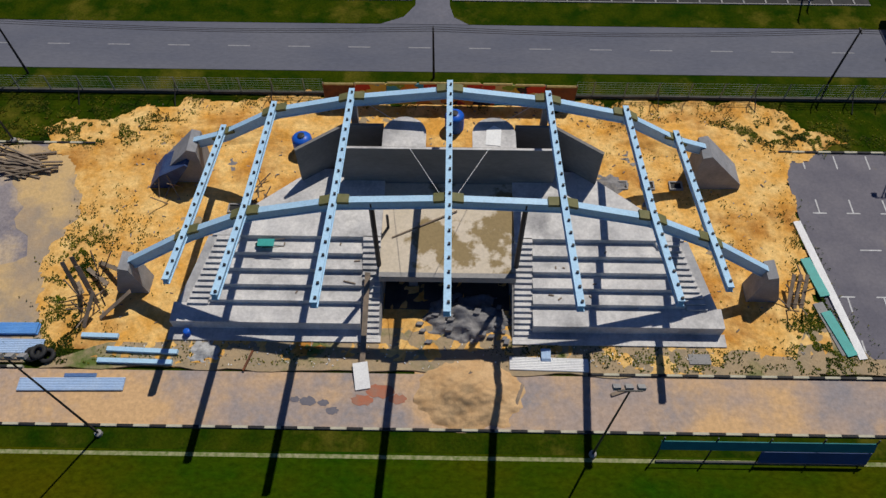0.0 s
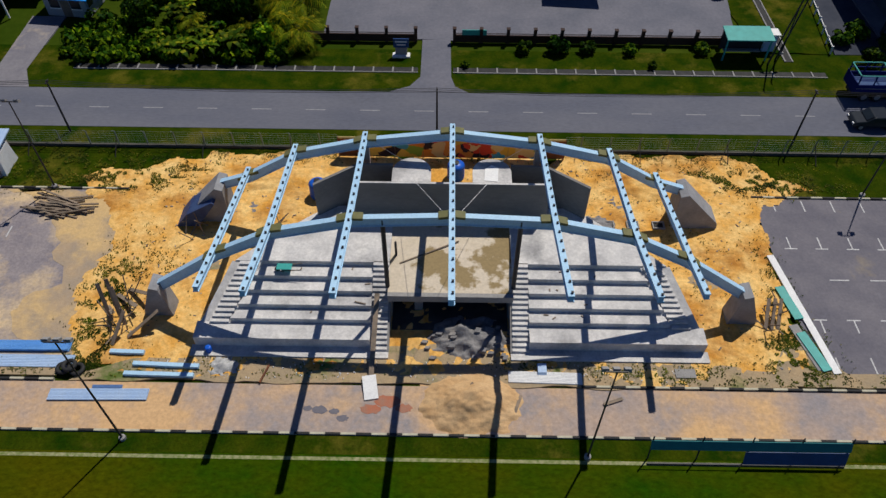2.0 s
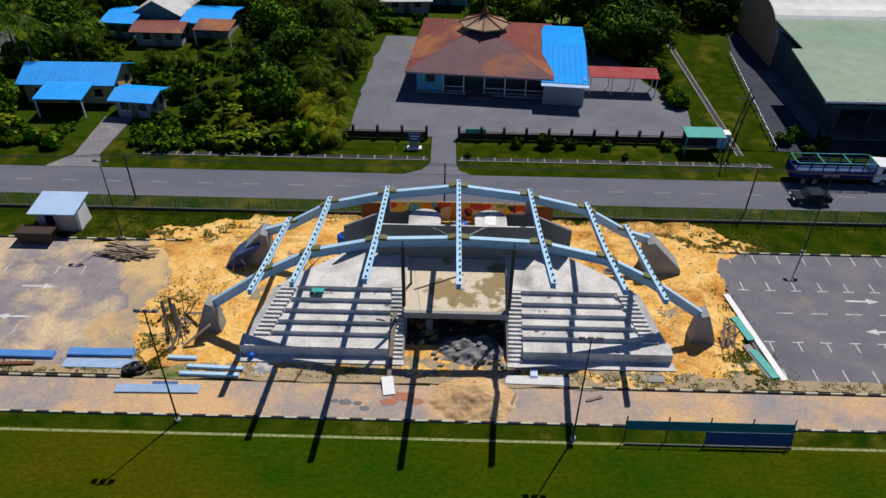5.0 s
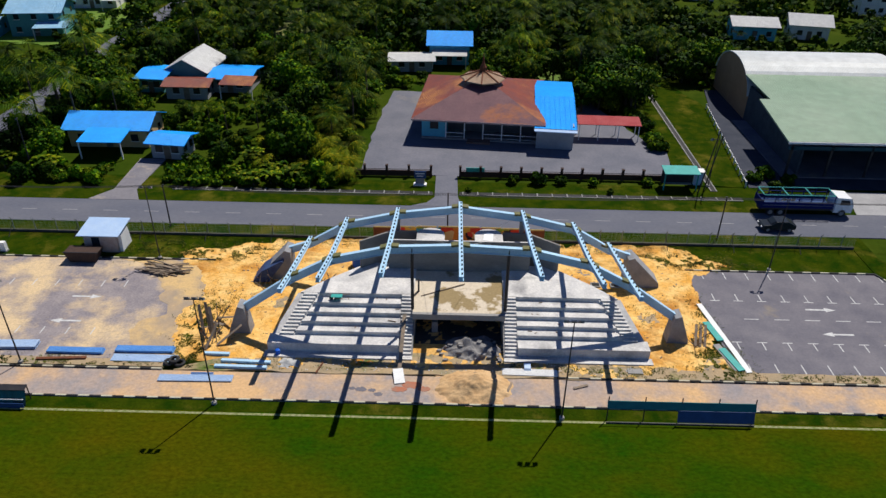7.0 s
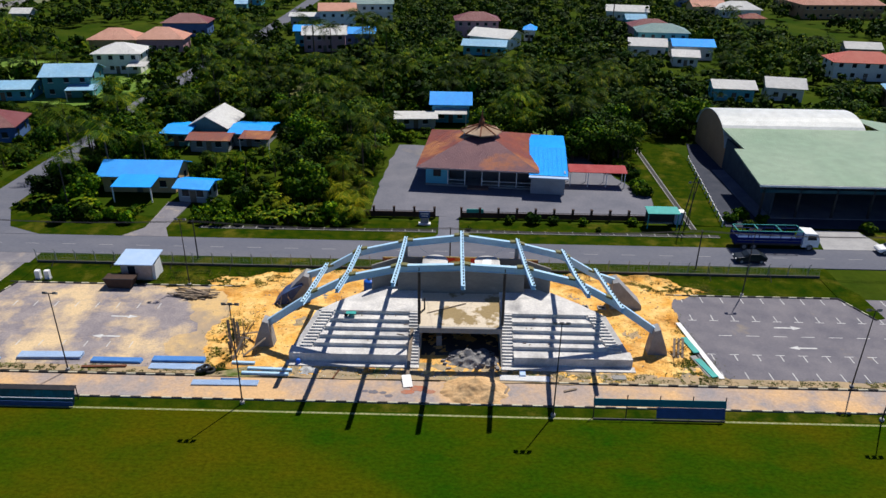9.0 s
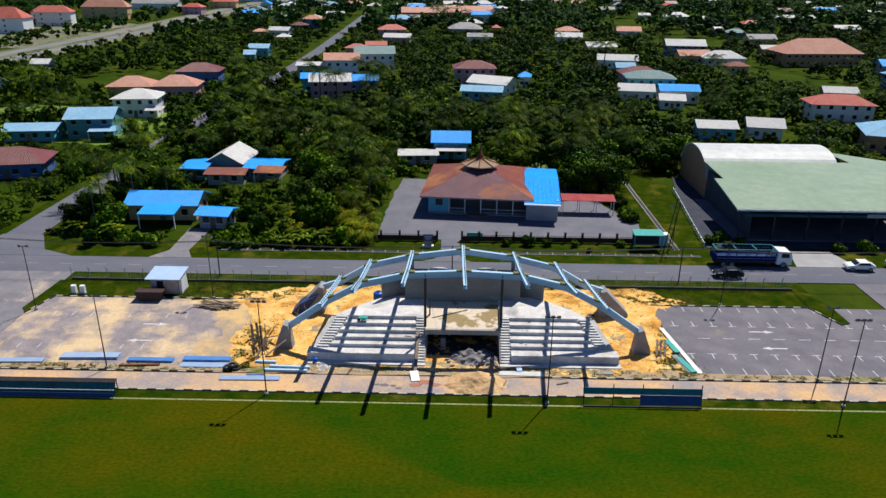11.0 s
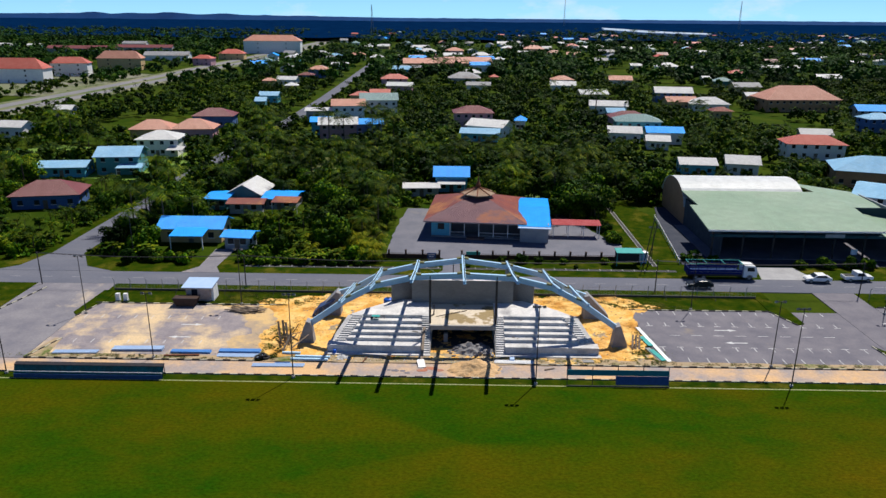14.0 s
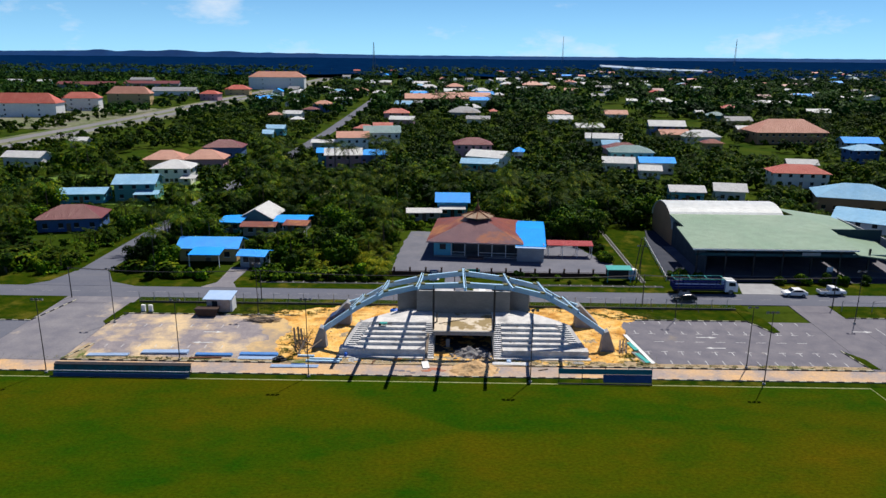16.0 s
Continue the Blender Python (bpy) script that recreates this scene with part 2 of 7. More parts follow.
def single(name, shape, material, label, category, kind="", group="", smooth=False):
    return tagged(part(name, shape, material, None, "", smooth), label, category, group, kind)


def ribbon(path, w, z0, z1):
    """A flat band of width w along a polyline."""
    s = Shape()
    left, right = [], []
    for i, p in enumerate(path):
        a, b = Vector(path[max(i - 1, 0)]), Vector(path[min(i + 1, len(path) - 1)])
        d = (b - a).normalized()
        nrm = Vector((-d.y, d.x))
        left.append(tuple(Vector(p) + nrm * w / 2))
        right.append(tuple(Vector(p) - nrm * w / 2))
    for i in range(len(path) - 1):
        s.prism([left[i], right[i], right[i + 1], left[i + 1]], z0, z1)
    return s


def ragged(poly, amp, step=1.5, seed=3):
    """The polygon with an uneven edge."""
    out = []
    for i in range(len(poly)):
        a, b = Vector(poly[i]), Vector(poly[(i + 1) % len(poly)])
        n = max(1, int((b - a).length / step))
        d = (b - a).normalized()
        for k in range(n):
            p = a.lerp(b, k / n)
            out.append(tuple(p + Vector((-d.y, d.x)) * (noise.noise((p.x * 0.35, p.y * 0.35, seed)) + 0.5 * noise.noise((p.x, p.y, seed))) * amp))
    return out


# ---- ground and roads ----
single("ground", Shape().box(-4000, 4000, -900, 4700, -0.6, -0.12), WILD, "green overgrown flat land reaching the horizon", "ground", "structure")
single("field", Shape().box(-260, 260, -330, 14.25, -0.3, 0.0), FIELD, "mown dark green sports field with brownish patches", "field", "structure")
single("road", Shape().box(-600, 600, 45.15, 51.05, -0.4, 0.0), ASPHALT, "grey asphalt two-lane road with worn centre dashes", "road", "structure")
single("service_road", Shape().box(-260, 260, 14.45, 18.0, -0.3, -0.02), SERVICE, "sand-stained asphalt service road beside the field", "road", "structure")
single("verge", Shape().box(-57, 49, 36.95, 45.1, -0.3, 0.0), GRASS, "green grass verge with dry patches between lots and road", "verge", "structure")
single("verge_far", Shape().box(-260, 260, 51.1, 58.4, -0.3, 0.0), GRASS, "green grass verge beyond the road", "verge", "structure")
PALEDRIVE = mat("worn_driveway", (0.16, 0.155, 0.18), (0.22, 0.21, 0.225), 0.3, 0.9, 0.25, c3=(0.46, 0.38, 0.29), spot=(0.56, 0.68), fine=10, spec=0.1)
single("car_park_east", Shape().box(25.6, 57.2, 19.25, 36.7, -0.3, 0.0), LOT, "dark asphalt car park with white bay marks", "car park", "structure")
single("car_park_west", Shape().box(-57.0, -25.8, 19.25, 36.7, -0.3, 0.0), SANDY_LOT, "grey asphalt car park strewn with yellow sand", "car park", "structure")
single("driveway_east", Shape().box(57.25, 64.0, 18.05, 45.1, -0.3, 0.005), LOT, "grey asphalt driveway to the road", "driveway", "structure")
single("driveway_west", Shape().box(-70.0, -57.05, 18.05, 45.1, -0.3, 0.005), PALEDRIVE, "grey asphalt driveway to the road", "driveway", "structure")
yard = ragged([(-26.5, 18.9), (25.4, 18.9), (25.3, 33), (26.2, 36.3), (31.5, 37.6), (28.5, 39.4), (25.5, 41.6), (-21.5, 41.9), (-26.5, 39.8), (-33.5, 38.6), (-30.8, 36.6), (-28.2, 34), (-27, 30), (-28.4, 26), (-27.2, 22)], 1.5, 0.7)


def inside(x, y, poly):
    hit = False
    for i in range(len(poly)):
        (x0, y0), (x1, y1) = poly[i - 1], poly[i]
        if (y0 > y) != (y1 > y) and x < x0 + (y - y0) / (y1 - y0) * (x1 - x0):
            hit = not hit
    return hit


def uneven(poly, step, base, amp):
    """Trampled loose ground: a fine height field kept to the polygon, with ruts and lumps."""
    x0, x1 = min(p[0] for p in poly), max(p[0] for p in poly)
    y0, y1 = min(p[1] for p in poly), max(p[1] for p in poly)
    nx, ny = int((x1 - x0) / step) + 1, int((y1 - y0) / step) + 1
    vs, fs, seen = [], [], {}

    def vert(i, j):
        if (i, j) not in seen:
            x, y = x0 + i * step, y0 + j * step
            edge = 1.0 if inside(x, y, poly) else 0.0
            k = noise.noise((x * 0.9, y * 0.9, 3)) + 0.7 * noise.noise((x * 2.3, y * 2.3, 8)) + 0.5 * noise.noise((x * 0.25, y * 0.25, 1))
            rut = 0.5 * abs(math.sin(0.8 * x + 0.35 * y + 2.5 * noise.noise((x * 0.12, y * 0.12, 6))))
            seen[(i, j)] = len(vs)
            vs.append((x, y, base + amp * max(-0.6, k - rut) if edge else -0.06))
        return seen[(i, j)]

    for j in range(ny):
        for i in range(nx):
            if inside(x0 + (i + 0.5) * step, y0 + (j + 0.5) * step, poly):
                fs.append((vert(i, j), vert(i + 1, j), vert(i + 1, j + 1), vert(i, j + 1)))
    return Shape().add(vs, fs)


single("sand_yard", uneven(yard, 0.3, 0.06, 0.07), SAND, "bare yellow sand of the building site", "sand", "structure", smooth=True)
apron = ragged([(-26, 18.1), (24, 18.1), (23, 19.6), (14, 20.4), (0, 21.5), (-16, 20.3), (-23, 19.6)], 0.35, 1.0, 9)
single("apron", Shape().prism(apron, -0.3, 0.045), DIRT, "trampled brown dirt with weeds before the stand", "dirt", "structure")
fringe = ragged([(-27, 19.5), (-25, 19.5), (-25, 36.6), (-38, 36.6), (-33, 33.5), (-31.5, 30.5), (-30.5, 27), (-32.5, 23.5), (-30, 21)], 1.3, 0.8, 17)
single("sand_fringe", Shape().prism(fringe, -0.3, 0.015), mat("thin_sand", (0.42, 0.31, 0.2), (0.3, 0.25, 0.2), 0.5, 0.95, 0.5, c3=(0.58, 0.4, 0.19), spot=(0.45, 0.6), fine=8, spec=0.05), "thin sand blown over asphalt", "sand", "structure")

# ---- grandstand ----
stand = thing("grandstand", "unfinished grey concrete grandstand with stepped terraces on sand", "grandstand", at=(0, 24, 0))
stand.matrix_world = Matrix()
EDGE = [20.95, 22.35, 23.3, 24.27, 25.25, 26.3]
TOP = [1.1, 1.52, 1.94, 2.36, 2.78, 3.2]
for x0, x1 in ((-18.2, -4.3), (4.3, 18.2)):
    part("plinth", Shape().box(x0, x1, 20.1, 21.0, 0, 0.16), CONCRETE, stand)


def flank(y):
    return 13.7 + (26.3 - y) / 4.1 * 1.9


for side in (-1, 1):
    for i in range(5):
        y0, y1 = EDGE[i], EDGE[i + 1]
        if i == 0:
            s = Shape().box(*sorted((side * 5.6, side * 17.95)), y0, y1 + 0.02, 0.1, TOP[0])
        else:
            x1, x2 = flank(y0), flank(y1)
            s = Shape().prism([(side * 5.6, y0), (side * x1, y0), (side * x2, y1), (side * 5.6, y1)], 0.1, TOP[i])
        part("terrace", s, CONCRETE, stand)
    # side ramp slab with its stair
    s = Shape()
    n = 12
    a, b = [(side * (flank(y) - 0.02), y) for y in (22.35, 26.3)], [(side * (flank(y) + 2.15), y) for y in (22.35, 26.3)]
    zs = (1.12, 3.1)
    vs = []
    for (x, y), z in ((a[0], zs[0]), (b[0], zs[0]), (b[1], zs[1]), (a[1], zs[1])):
        vs += [(x, y, 0.05), (x, y, z)]
    s.add(vs, [(1, 3, 5, 7) if side > 0 else (7, 5, 3, 1), (0, 2, 3, 1), (2, 4, 5, 3), (4, 6, 7, 5), (6, 0, 1, 7)])
    part("side_ramp", s, CONCRETE, stand)
    for k in range(n):
        y = 22.2 + k * (26.3 - 22.2) / n
        z = 1.12 + (k + 1) * 0.173
        x0 = flank(y) + 0.05
        part("step", Shape().box(*sorted((side * x0, side * (x0 + 1.35))), y, y + 0.3, z - 0.2, z), CONCRETE, stand)
    # inner stair
    n = 18
    for k in range(n):
        y = 20.35 + k * (26.35 - 20.35) / n
        z = (k + 1) * 3.2 / n
        part("step", Shape().box(*sorted((side * 4.42, side * 5.58)), y, y + 0.36, max(z - 0.45, 0.0), z), CONCRETE, stand)
    part("stair_wall", Shape().profile([(21.0, 0), (26.3, 0), (26.3, 2.9), (23.4, 1.6), (20.6, 0.2)], "x", *sorted((side * 4.28, side * 4.42))), CONC_GREY, stand)
    s = Shape().prism([(side * 4.42, 26.3), (side * 15.6, 26.3), (side * 13.4, 28.6), (side * 10.5, 31.1), (side * 9.0, 32.0), (side * 4.42, 32.0)], 0.1, 3.2)
    part("upper_deck", s, CONCRETE, stand)
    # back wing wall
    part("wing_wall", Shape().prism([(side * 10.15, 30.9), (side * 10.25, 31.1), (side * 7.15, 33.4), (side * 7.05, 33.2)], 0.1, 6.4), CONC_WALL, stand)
part("platform", Shape().box(-4.42, 4.42, 23.45, 32.0, 2.6, 2.95), SCREED, stand, "tan screed platform with a damp patch")
part("platform_beam", Shape().box(-4.42, 4.42, 23.4, 23.75, 2.35, 2.955), CONC_GREY, stand)
for x0, x1 in ((-7.1, -4.45), (4.45, 7.1)):
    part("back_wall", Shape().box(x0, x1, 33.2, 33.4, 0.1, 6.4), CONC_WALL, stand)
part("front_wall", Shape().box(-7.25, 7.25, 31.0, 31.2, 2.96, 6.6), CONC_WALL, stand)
# Floor and back wall painted dark for the shade inside the store.
part("store_floor", Shape().box(-4.2, 4.2, 22.6, 29.5, 0, 0.06), mat("store_shade_floor", (0.05, 0.048, 0.046), (0.08, 0.075, 0.07), 0.8, 0.8), stand)
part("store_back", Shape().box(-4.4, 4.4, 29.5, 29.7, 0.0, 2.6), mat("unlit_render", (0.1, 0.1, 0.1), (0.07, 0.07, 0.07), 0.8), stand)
for side in (-1, 1):
    part("store_wall", Shape().box(*sorted((side * 4.2, side * 4.4)), 23.8, 29.5, 0, 2.6), CONC_GREY, stand)
    pts = [(-1.45, 31.02), (1.45, 31.02), (1.45, 32.4)] + [(1.45 * math.cos(a), 32.4 + 1.45 * math.sin(a)) for a in np.linspace(0.15, math.pi - 0.15, 15)] + [(-1.45, 32.4)]
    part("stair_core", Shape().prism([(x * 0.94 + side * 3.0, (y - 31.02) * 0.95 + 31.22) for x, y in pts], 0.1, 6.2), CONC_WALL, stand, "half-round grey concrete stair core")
    part("round_slab", Shape().prism([(x + side * 3.0, y + 0.2) for x, y in pts], 6.2, 6.4), CONCRETE, stand, "half-round pale concrete slab behind the wall")
part("wall_coping", Shape().box(-7.25, 7.25, 30.98, 31.14, 6.6, 6.64), CONCRETE, stand, "pale coping line on the wall")
part("loose_board", Shape().prism([(2.4, 31.6), (3.4, 31.5), (3.5, 33.0), (3.0, 33.3), (2.5, 32.9)], 6.4, 6.44), WHITE, stand, "white board on the slab")

# ---- steel roof frame ----
roof = thing("roof_frame", "pale blue steel roof frame of two arches and seven rafters", "roof frame")
XS = [-15.95, -11.9, -6.5, 0.0, 6.5, 11.9, 15.95]
RZ = [4.65, 7.05, 8.35, 9.2, 8.35, 7.05, 4.65]
FZ = [6.65, 8.85, 10.15, 10.45, 10.15, 8.85, 6.65]
EY = [20.2, 17.6, 16.5, 16.1, 16.5, 17.6, 20.2]
EZ = [7.6, 10.6, 11.95, 12.0, 11.95, 10.6, 7.6]


def girder(s, p, q, w=0.42, h=0.75, t=0.06):
    """An I-shaped girder from p to q."""
    p, q = Vector(p), Vector(q)
    d = (q - p).normalized()
    sd = d.cross(Vector((0, 0, 1))).normalized()
    u = sd.cross(d)
    s.beam(p, q, w * 0.72, h - 2 * t)
    for k in (-1, 1):
        s.beam(p + u * k * (h / 2 - t / 2), q + u * k * (h / 2 - t / 2), w, t)


for y, zz, foot in ((24.35, FZ, (20.9, 2.5)), (34.2, RZ, (18.4, 3.2))):
    drop = 0.62
    pts = [(-foot[0], y, foot[1])] + [(x, y, z - drop) for x, z in zip(XS, zz)] + [(foot[0], y, foot[1])]
    for p, q in zip(pts, pts[1:]):
        s = Shape()
        girder(s, p, q)
        part("arch_girder", s, STEEL, roof)
    for (x, z) in zip(XS, zz):
        i = XS.index(x)
        sl = (pts[i + 2][2] - pts[i][2]) / (pts[i + 2][0] - pts[i][0])
        for k in (-1, 1):
            part("splice_plate", Shape().beam((x + k * 0.18, y, z - 0.2 + k * 0.18 * sl), (x + k * 0.85, y, z - 0.3 + k * 0.85 * sl - abs(sl) * 0.05), 0.6, 0.2), OLIVE, roof, "olive primer splice plate")
for x, rz, fz, ey, ez in zip(XS, RZ, FZ, EY, EZ):
    back, mid, front = Vector((x, 34.6, rz - 0.02)), Vector((x, 24.35, fz)), Vector((x, ey, ez))
    s = Shape()
    girder(s, back - Vector((0, 0, 0.1)), mid - Vector((0, 0, 0.1)), 0.38, 0.42)
    girder(s, mid - Vector((0, 0, 0.1)), front - Vector((0, 0, 0.1)), 0.38, 0.42)
    raf = part("rafter", s, STEEL, roof)
    total = (back - mid).length + (mid - front).length
    k = 0.5
    while k < total - 0.2:
        a = (back - mid).length
        p = back.lerp(mid, k / a) if k < a else mid.lerp(front, (k - a) / (total - a))
        part("cleat", Shape().box(p.x + 0.0, p.x + 0.13, p.y - 0.06, p.y + 0.06, p.z + 0.1, p.z + 0.26), DARK, raf)
        k += 0.98
for side in (-1, 1):
    part("column", Shape().tube((side * 4.45, 24.3, 2.9), (side * 4.45, 24.35, 9.75), 0.16, n=12), DARK, roof, "dark steel column")
    part("rear_post", Shape().beam((side * 6.5, 34.2, 0), (side * 6.5, 34.2, 7.4), 0.45, 0.5, up=(0, 1, 0)), CONC_GREY, roof, "grey rear post")
    part("guy_rope", Shape().tube((side * 0.3, 24.4, 10.0), (side * 2.6, 31.05, 6.62), 0.015, n=5), WHITE, roof, "thin pale guy rope")
    part("guy_rope", Shape().tube((side * 6.3, 34.2, 8.1), (side * 3.6, 33.3, 6.75), 0.015, n=5), WHITE, roof, "thin pale guy rope")

# ---- concrete abutments ----
for side in (-1, 1):
    f = single("abutment", Shape().profile([(side * 20.2, 0), (side * 22.3, 0), (side * 22.2, 0.6), (side * 21.2, 3.2), (side * 20.6, 3.0)], "y", 23.55, 24.95), ABUT, "wedge-shaped grey concrete abutment carrying the front arch", "abutment", group="arch abutments")
    f = single("abutment", Shape().profile([(side * 18.0, 0), (side * 21.7, 0), (side * 21.6, 0.6), (side * 18.6, 3.7), (side * 18.0, 3.5)], "y", 33.1, 35.1), ABUT, "wedge-shaped grey concrete abutment carrying the rear arch", "abutment", group="arch abutments")

# ---- road marks, kerbs ----
def marks(name, boxes, label, parent_at=None, z=0.006, m=MARK):
    for (x0, x1, y0, y1) in boxes:
        tagged(part(name, Shape().box(x0, x1, y0, y1, -0.05, z), m), label, "road marking", name + "s", "structure")


marks("centre_dash", [(x, x + 1.9, 48.0, 48.12) for x in np.arange(-118, 120, 5.2)], "worn white centre dash on the road", m=WORN)
bays = [27.2 + 2.47 * k for k in range(12)]
marks("bay_mark", [(x - 0.05, x + 0.05, a, b) for x in bays for a, b in ((22.9, 24.0), (19.45, 20.8), (31.1, 32.3), (35.2, 36.5))] + [(x - 0.5, x + 0.5, a, a + 0.1) for x in bays for a in (24.0, 31.0)], "white parking bay mark on asphalt")
marks("lane_dash", [(29.2 + 3.1 * k, 30.7 + 3.1 * k, 27.8, 27.9) for k in range(8)], "white lane dash in the car park")
marks("bay_mark", [(x - 0.05, x + 0.05, 30.0, 34.5) for x in (66.5 + 2.47 * k for k in range(10))], "white parking bay mark on asphalt")
bays = [-55.5 + 2.47 * k for k in range(9)]
marks("bay_mark", [(x - 0.05, x + 0.05, a, b) for x in bays for a, b in ((22.9, 24.0), (31.1, 32.3))], "white parking bay mark on asphalt")


def arrow(x, y, s):
    pts = [(x, y - 0.12), (x + s * 2.0, y - 0.12), (x + s * 2.0, y - 0.38), (x + s * 3.1, y), (x + s * 2.0, y + 0.38), (x + s * 2.0, y + 0.12), (x, y + 0.12)]
    single("lane_arrow", Shape().prism(pts, -0.05, 0.007), MARK, "white direction arrow painted on asphalt", "road marking", "structure", "lane arrows")


for x, y, s in ((36.2, 29.75, 1), (39.3, 25.6, -1), (-37.6, 25.0, -1), (-40.4, 29.2, 1), (62.0, 33, 1)):
    arrow(x, y, s)
pts = [(53.7, 12.55), (53.7, 12.79), (-110, 12.79), (-110, 12.55)]
single("touchline", Shape().prism(pts, -0.05, 0.006), LINE, "faded yellow-white line on the turf", "field line", "structure")
single("goal_line", Shape().prism([(53.58, 12.6), (53.7, 12.6), (60.0, -100), (59.88, -100)], -0.05, 0.006), LINE, "faded yellow-white line on the turf", "field line", "structure")
single("edge_line", Shape().box(-110, 110, 14.27, 14.43, -0.3, 0.05), CONC_GREY, "low concrete kerb between turf and service road", "kerb", "structure")
KERB = [Shape().box(-0.49, 0.49, -0.075, 0.075, -0.3, 0.14).mesh("kerb_block", m) for m in (BLACK, KERBWHITE)]


def kerb(name, a, b, label="black and white painted concrete kerb"):
    a, b = Vector(a), Vector(b)
    n = max(2, round((b - a).length))
    holder = tagged(new(name), label, "kerb", "", "structure")
    ang = math.degrees(math.atan2((b - a).y, (b - a).x))
    for i in range(n):
        p = a.lerp(b, (i + 0.5) / n)
        o = new("kerb_block", KERB[i % 2])
        o.parent = holder
        o.matrix_world = pose(p.x, p.y, 0, 0, 0, ang)


kerb("kerb_field", (-64, 14.35), (66, 14.35), "low black and white kerb between turf and service road")
kerb("kerb_south_east", (9, 18.1), (57, 18.1))
kerb("kerb_south_west", (-57, 18.1), (-27, 18.1))
kerb("kerb_north_east", (25.5, 36.8), (46.8, 36.8))
kerb("kerb_north_west", (-56.5, 36.8), (-27.5, 36.8))
kerb("kerb_island_east", (46.8, 36.8), (49.0, 31.8))
kerb("kerb_island_far", (56.8, 19.0), (56.0, 25.0))
kerb("kerb_island_west", (-57, 31.6), (-55.5, 36.8))
kerb("kerb_far_west", (-80, 33), (-69.8, 33))
kerb("kerb_far_west_side", (-69.8, 33), (-67.5, 43))
kerb("kerb_entry_west", (-56.8, 18.3), (-55.0, 24))
kerb("kerb_far_east", (64.5, 39), (100, 39))
single("island_east", Shape().prism([(46.9, 36.9), (49.1, 31.9), (50.2, 32.3), (50, 38), (48, 42), (46.9, 42)], -0.3, 0.08), GRASS, "grass traffic island", "island", "structure")
single("island_far", Shape().prism([(56.9, 19), (58.3, 18.6), (58, 22), (56.1, 25)], -0.3, 0.08), GRASS, "grass traffic island", "island", "structure")
single("island_west", Shape().prism([(-56.9, 31.7), (-55.4, 36.9), (-55.4, 42), (-57.5, 42), (-58, 33)], -0.3, 0.08), GRASS, "grass traffic island", "island", "structure")
single("island_entry", Shape().prism([(-57.2, 18.4), (-27, 18.4), (-27, 19.3), (-54.5, 19.6), (-55, 24), (-56, 24)], -0.3, 0.06), DIRT, "weedy strip beside the kerb", "island", "structure")
single("strip_east", Shape().prism(ragged([(22, 18.3), (57, 18.3), (57, 19.3), (27.5, 19.4), (25.2, 22.0), (23.5, 21.5)], 0.25, 1), -0.3, 0.06), DIRT, "weedy dirt strip beside the kerb", "verge", "structure")
single("lot_far_west", Shape().box(-110, -70.05, 18.05, 33, -0.3, 0.0), ASPHALT, "grey asphalt lot", "car park", "structure")
single("verge_far_west", Shape().box(-260, -70.05, 33.1, 45.1, -0.3, 0.0), GRASS, "green grass verge", "verge", "structure")
single("lot_far_east", Shape().box(64.05, 150, 18.05, 38.9, -0.3, 0.0), LOT, "dark asphalt lot", "car park", "structure")
single("verge_far_east", Shape().box(64.05, 260, 39.1, 45.1, -0.3, 0.0), GRASS, "green grass verge", "verge", "structure")

# ---- boundary fence ----
MESHWIRE = mat("galvanised_wire", (0.25, 0.27, 0.27), (0.2, 0.22, 0.22), 3, 0.5, 0.0)
fence = tagged(new("boundary_fence"), "galvanised wire fence on leaning posts over a dark beam", "fence")
POST = Shape().beam((0, 0, 0), (0, -0.02, 1.75), 0.07, 0.07).beam((0, -0.02, 1.75), (0, -0.38, 2.1), 0.06, 0.06).mesh("post", MESHWIRE)
PROP = Shape().beam((0, 0, 1.2), (0, -1.5, 0), 0.06, 0.06).mesh("prop", DARK)
for x in np.arange(-56, 47, 2.6):
    if abs(x) < 10:
        continue
    o = new("post", POST)
    o.parent, o.location = fence, (x, 42.35, 0)
    if round(x * 10) % 3 == 0:
        o = new("prop", PROP)
        o.parent, o.location = fence, (x, 42.35, 0)
for a, b in ((-56, -10.2), (10.2, 47)):
    part("ground_beam", Shape().box(a, b, 42.25, 42.45, 0, 0.3), mat("dark_beam", (0.06, 0.06, 0.055), (0.09, 0.085, 0.075), 1.0), fence)
    s = Shape()
    for z in np.arange(0.5, 1.76, 0.25):
        s.beam((a, 42.33, z), (b, 42.33, z), 0.012, 0.012)
    for x in np.arange(a, b, 0.5):
        s.beam((x, 42.33, 0.35), (x, 42.33, 1.72), 0.01, 0.01, up=(0, 1, 0))
    tagged(part("wire_mesh", s, MESHWIRE, fence), kind="stuff")
fe = tagged(new("boundary_fence"), "galvanised wire fence beside the driveway gate", "fence")
for x in np.arange(65, 100, 2.6):
    o = new("post", POST)
    o.parent, o.location = fe, (x, 42.35, 0)
part("rail", Shape().beam((65, 42.33, 1.6), (99, 42.33, 1.6), 0.04, 0.04), MESHWIRE, fe)

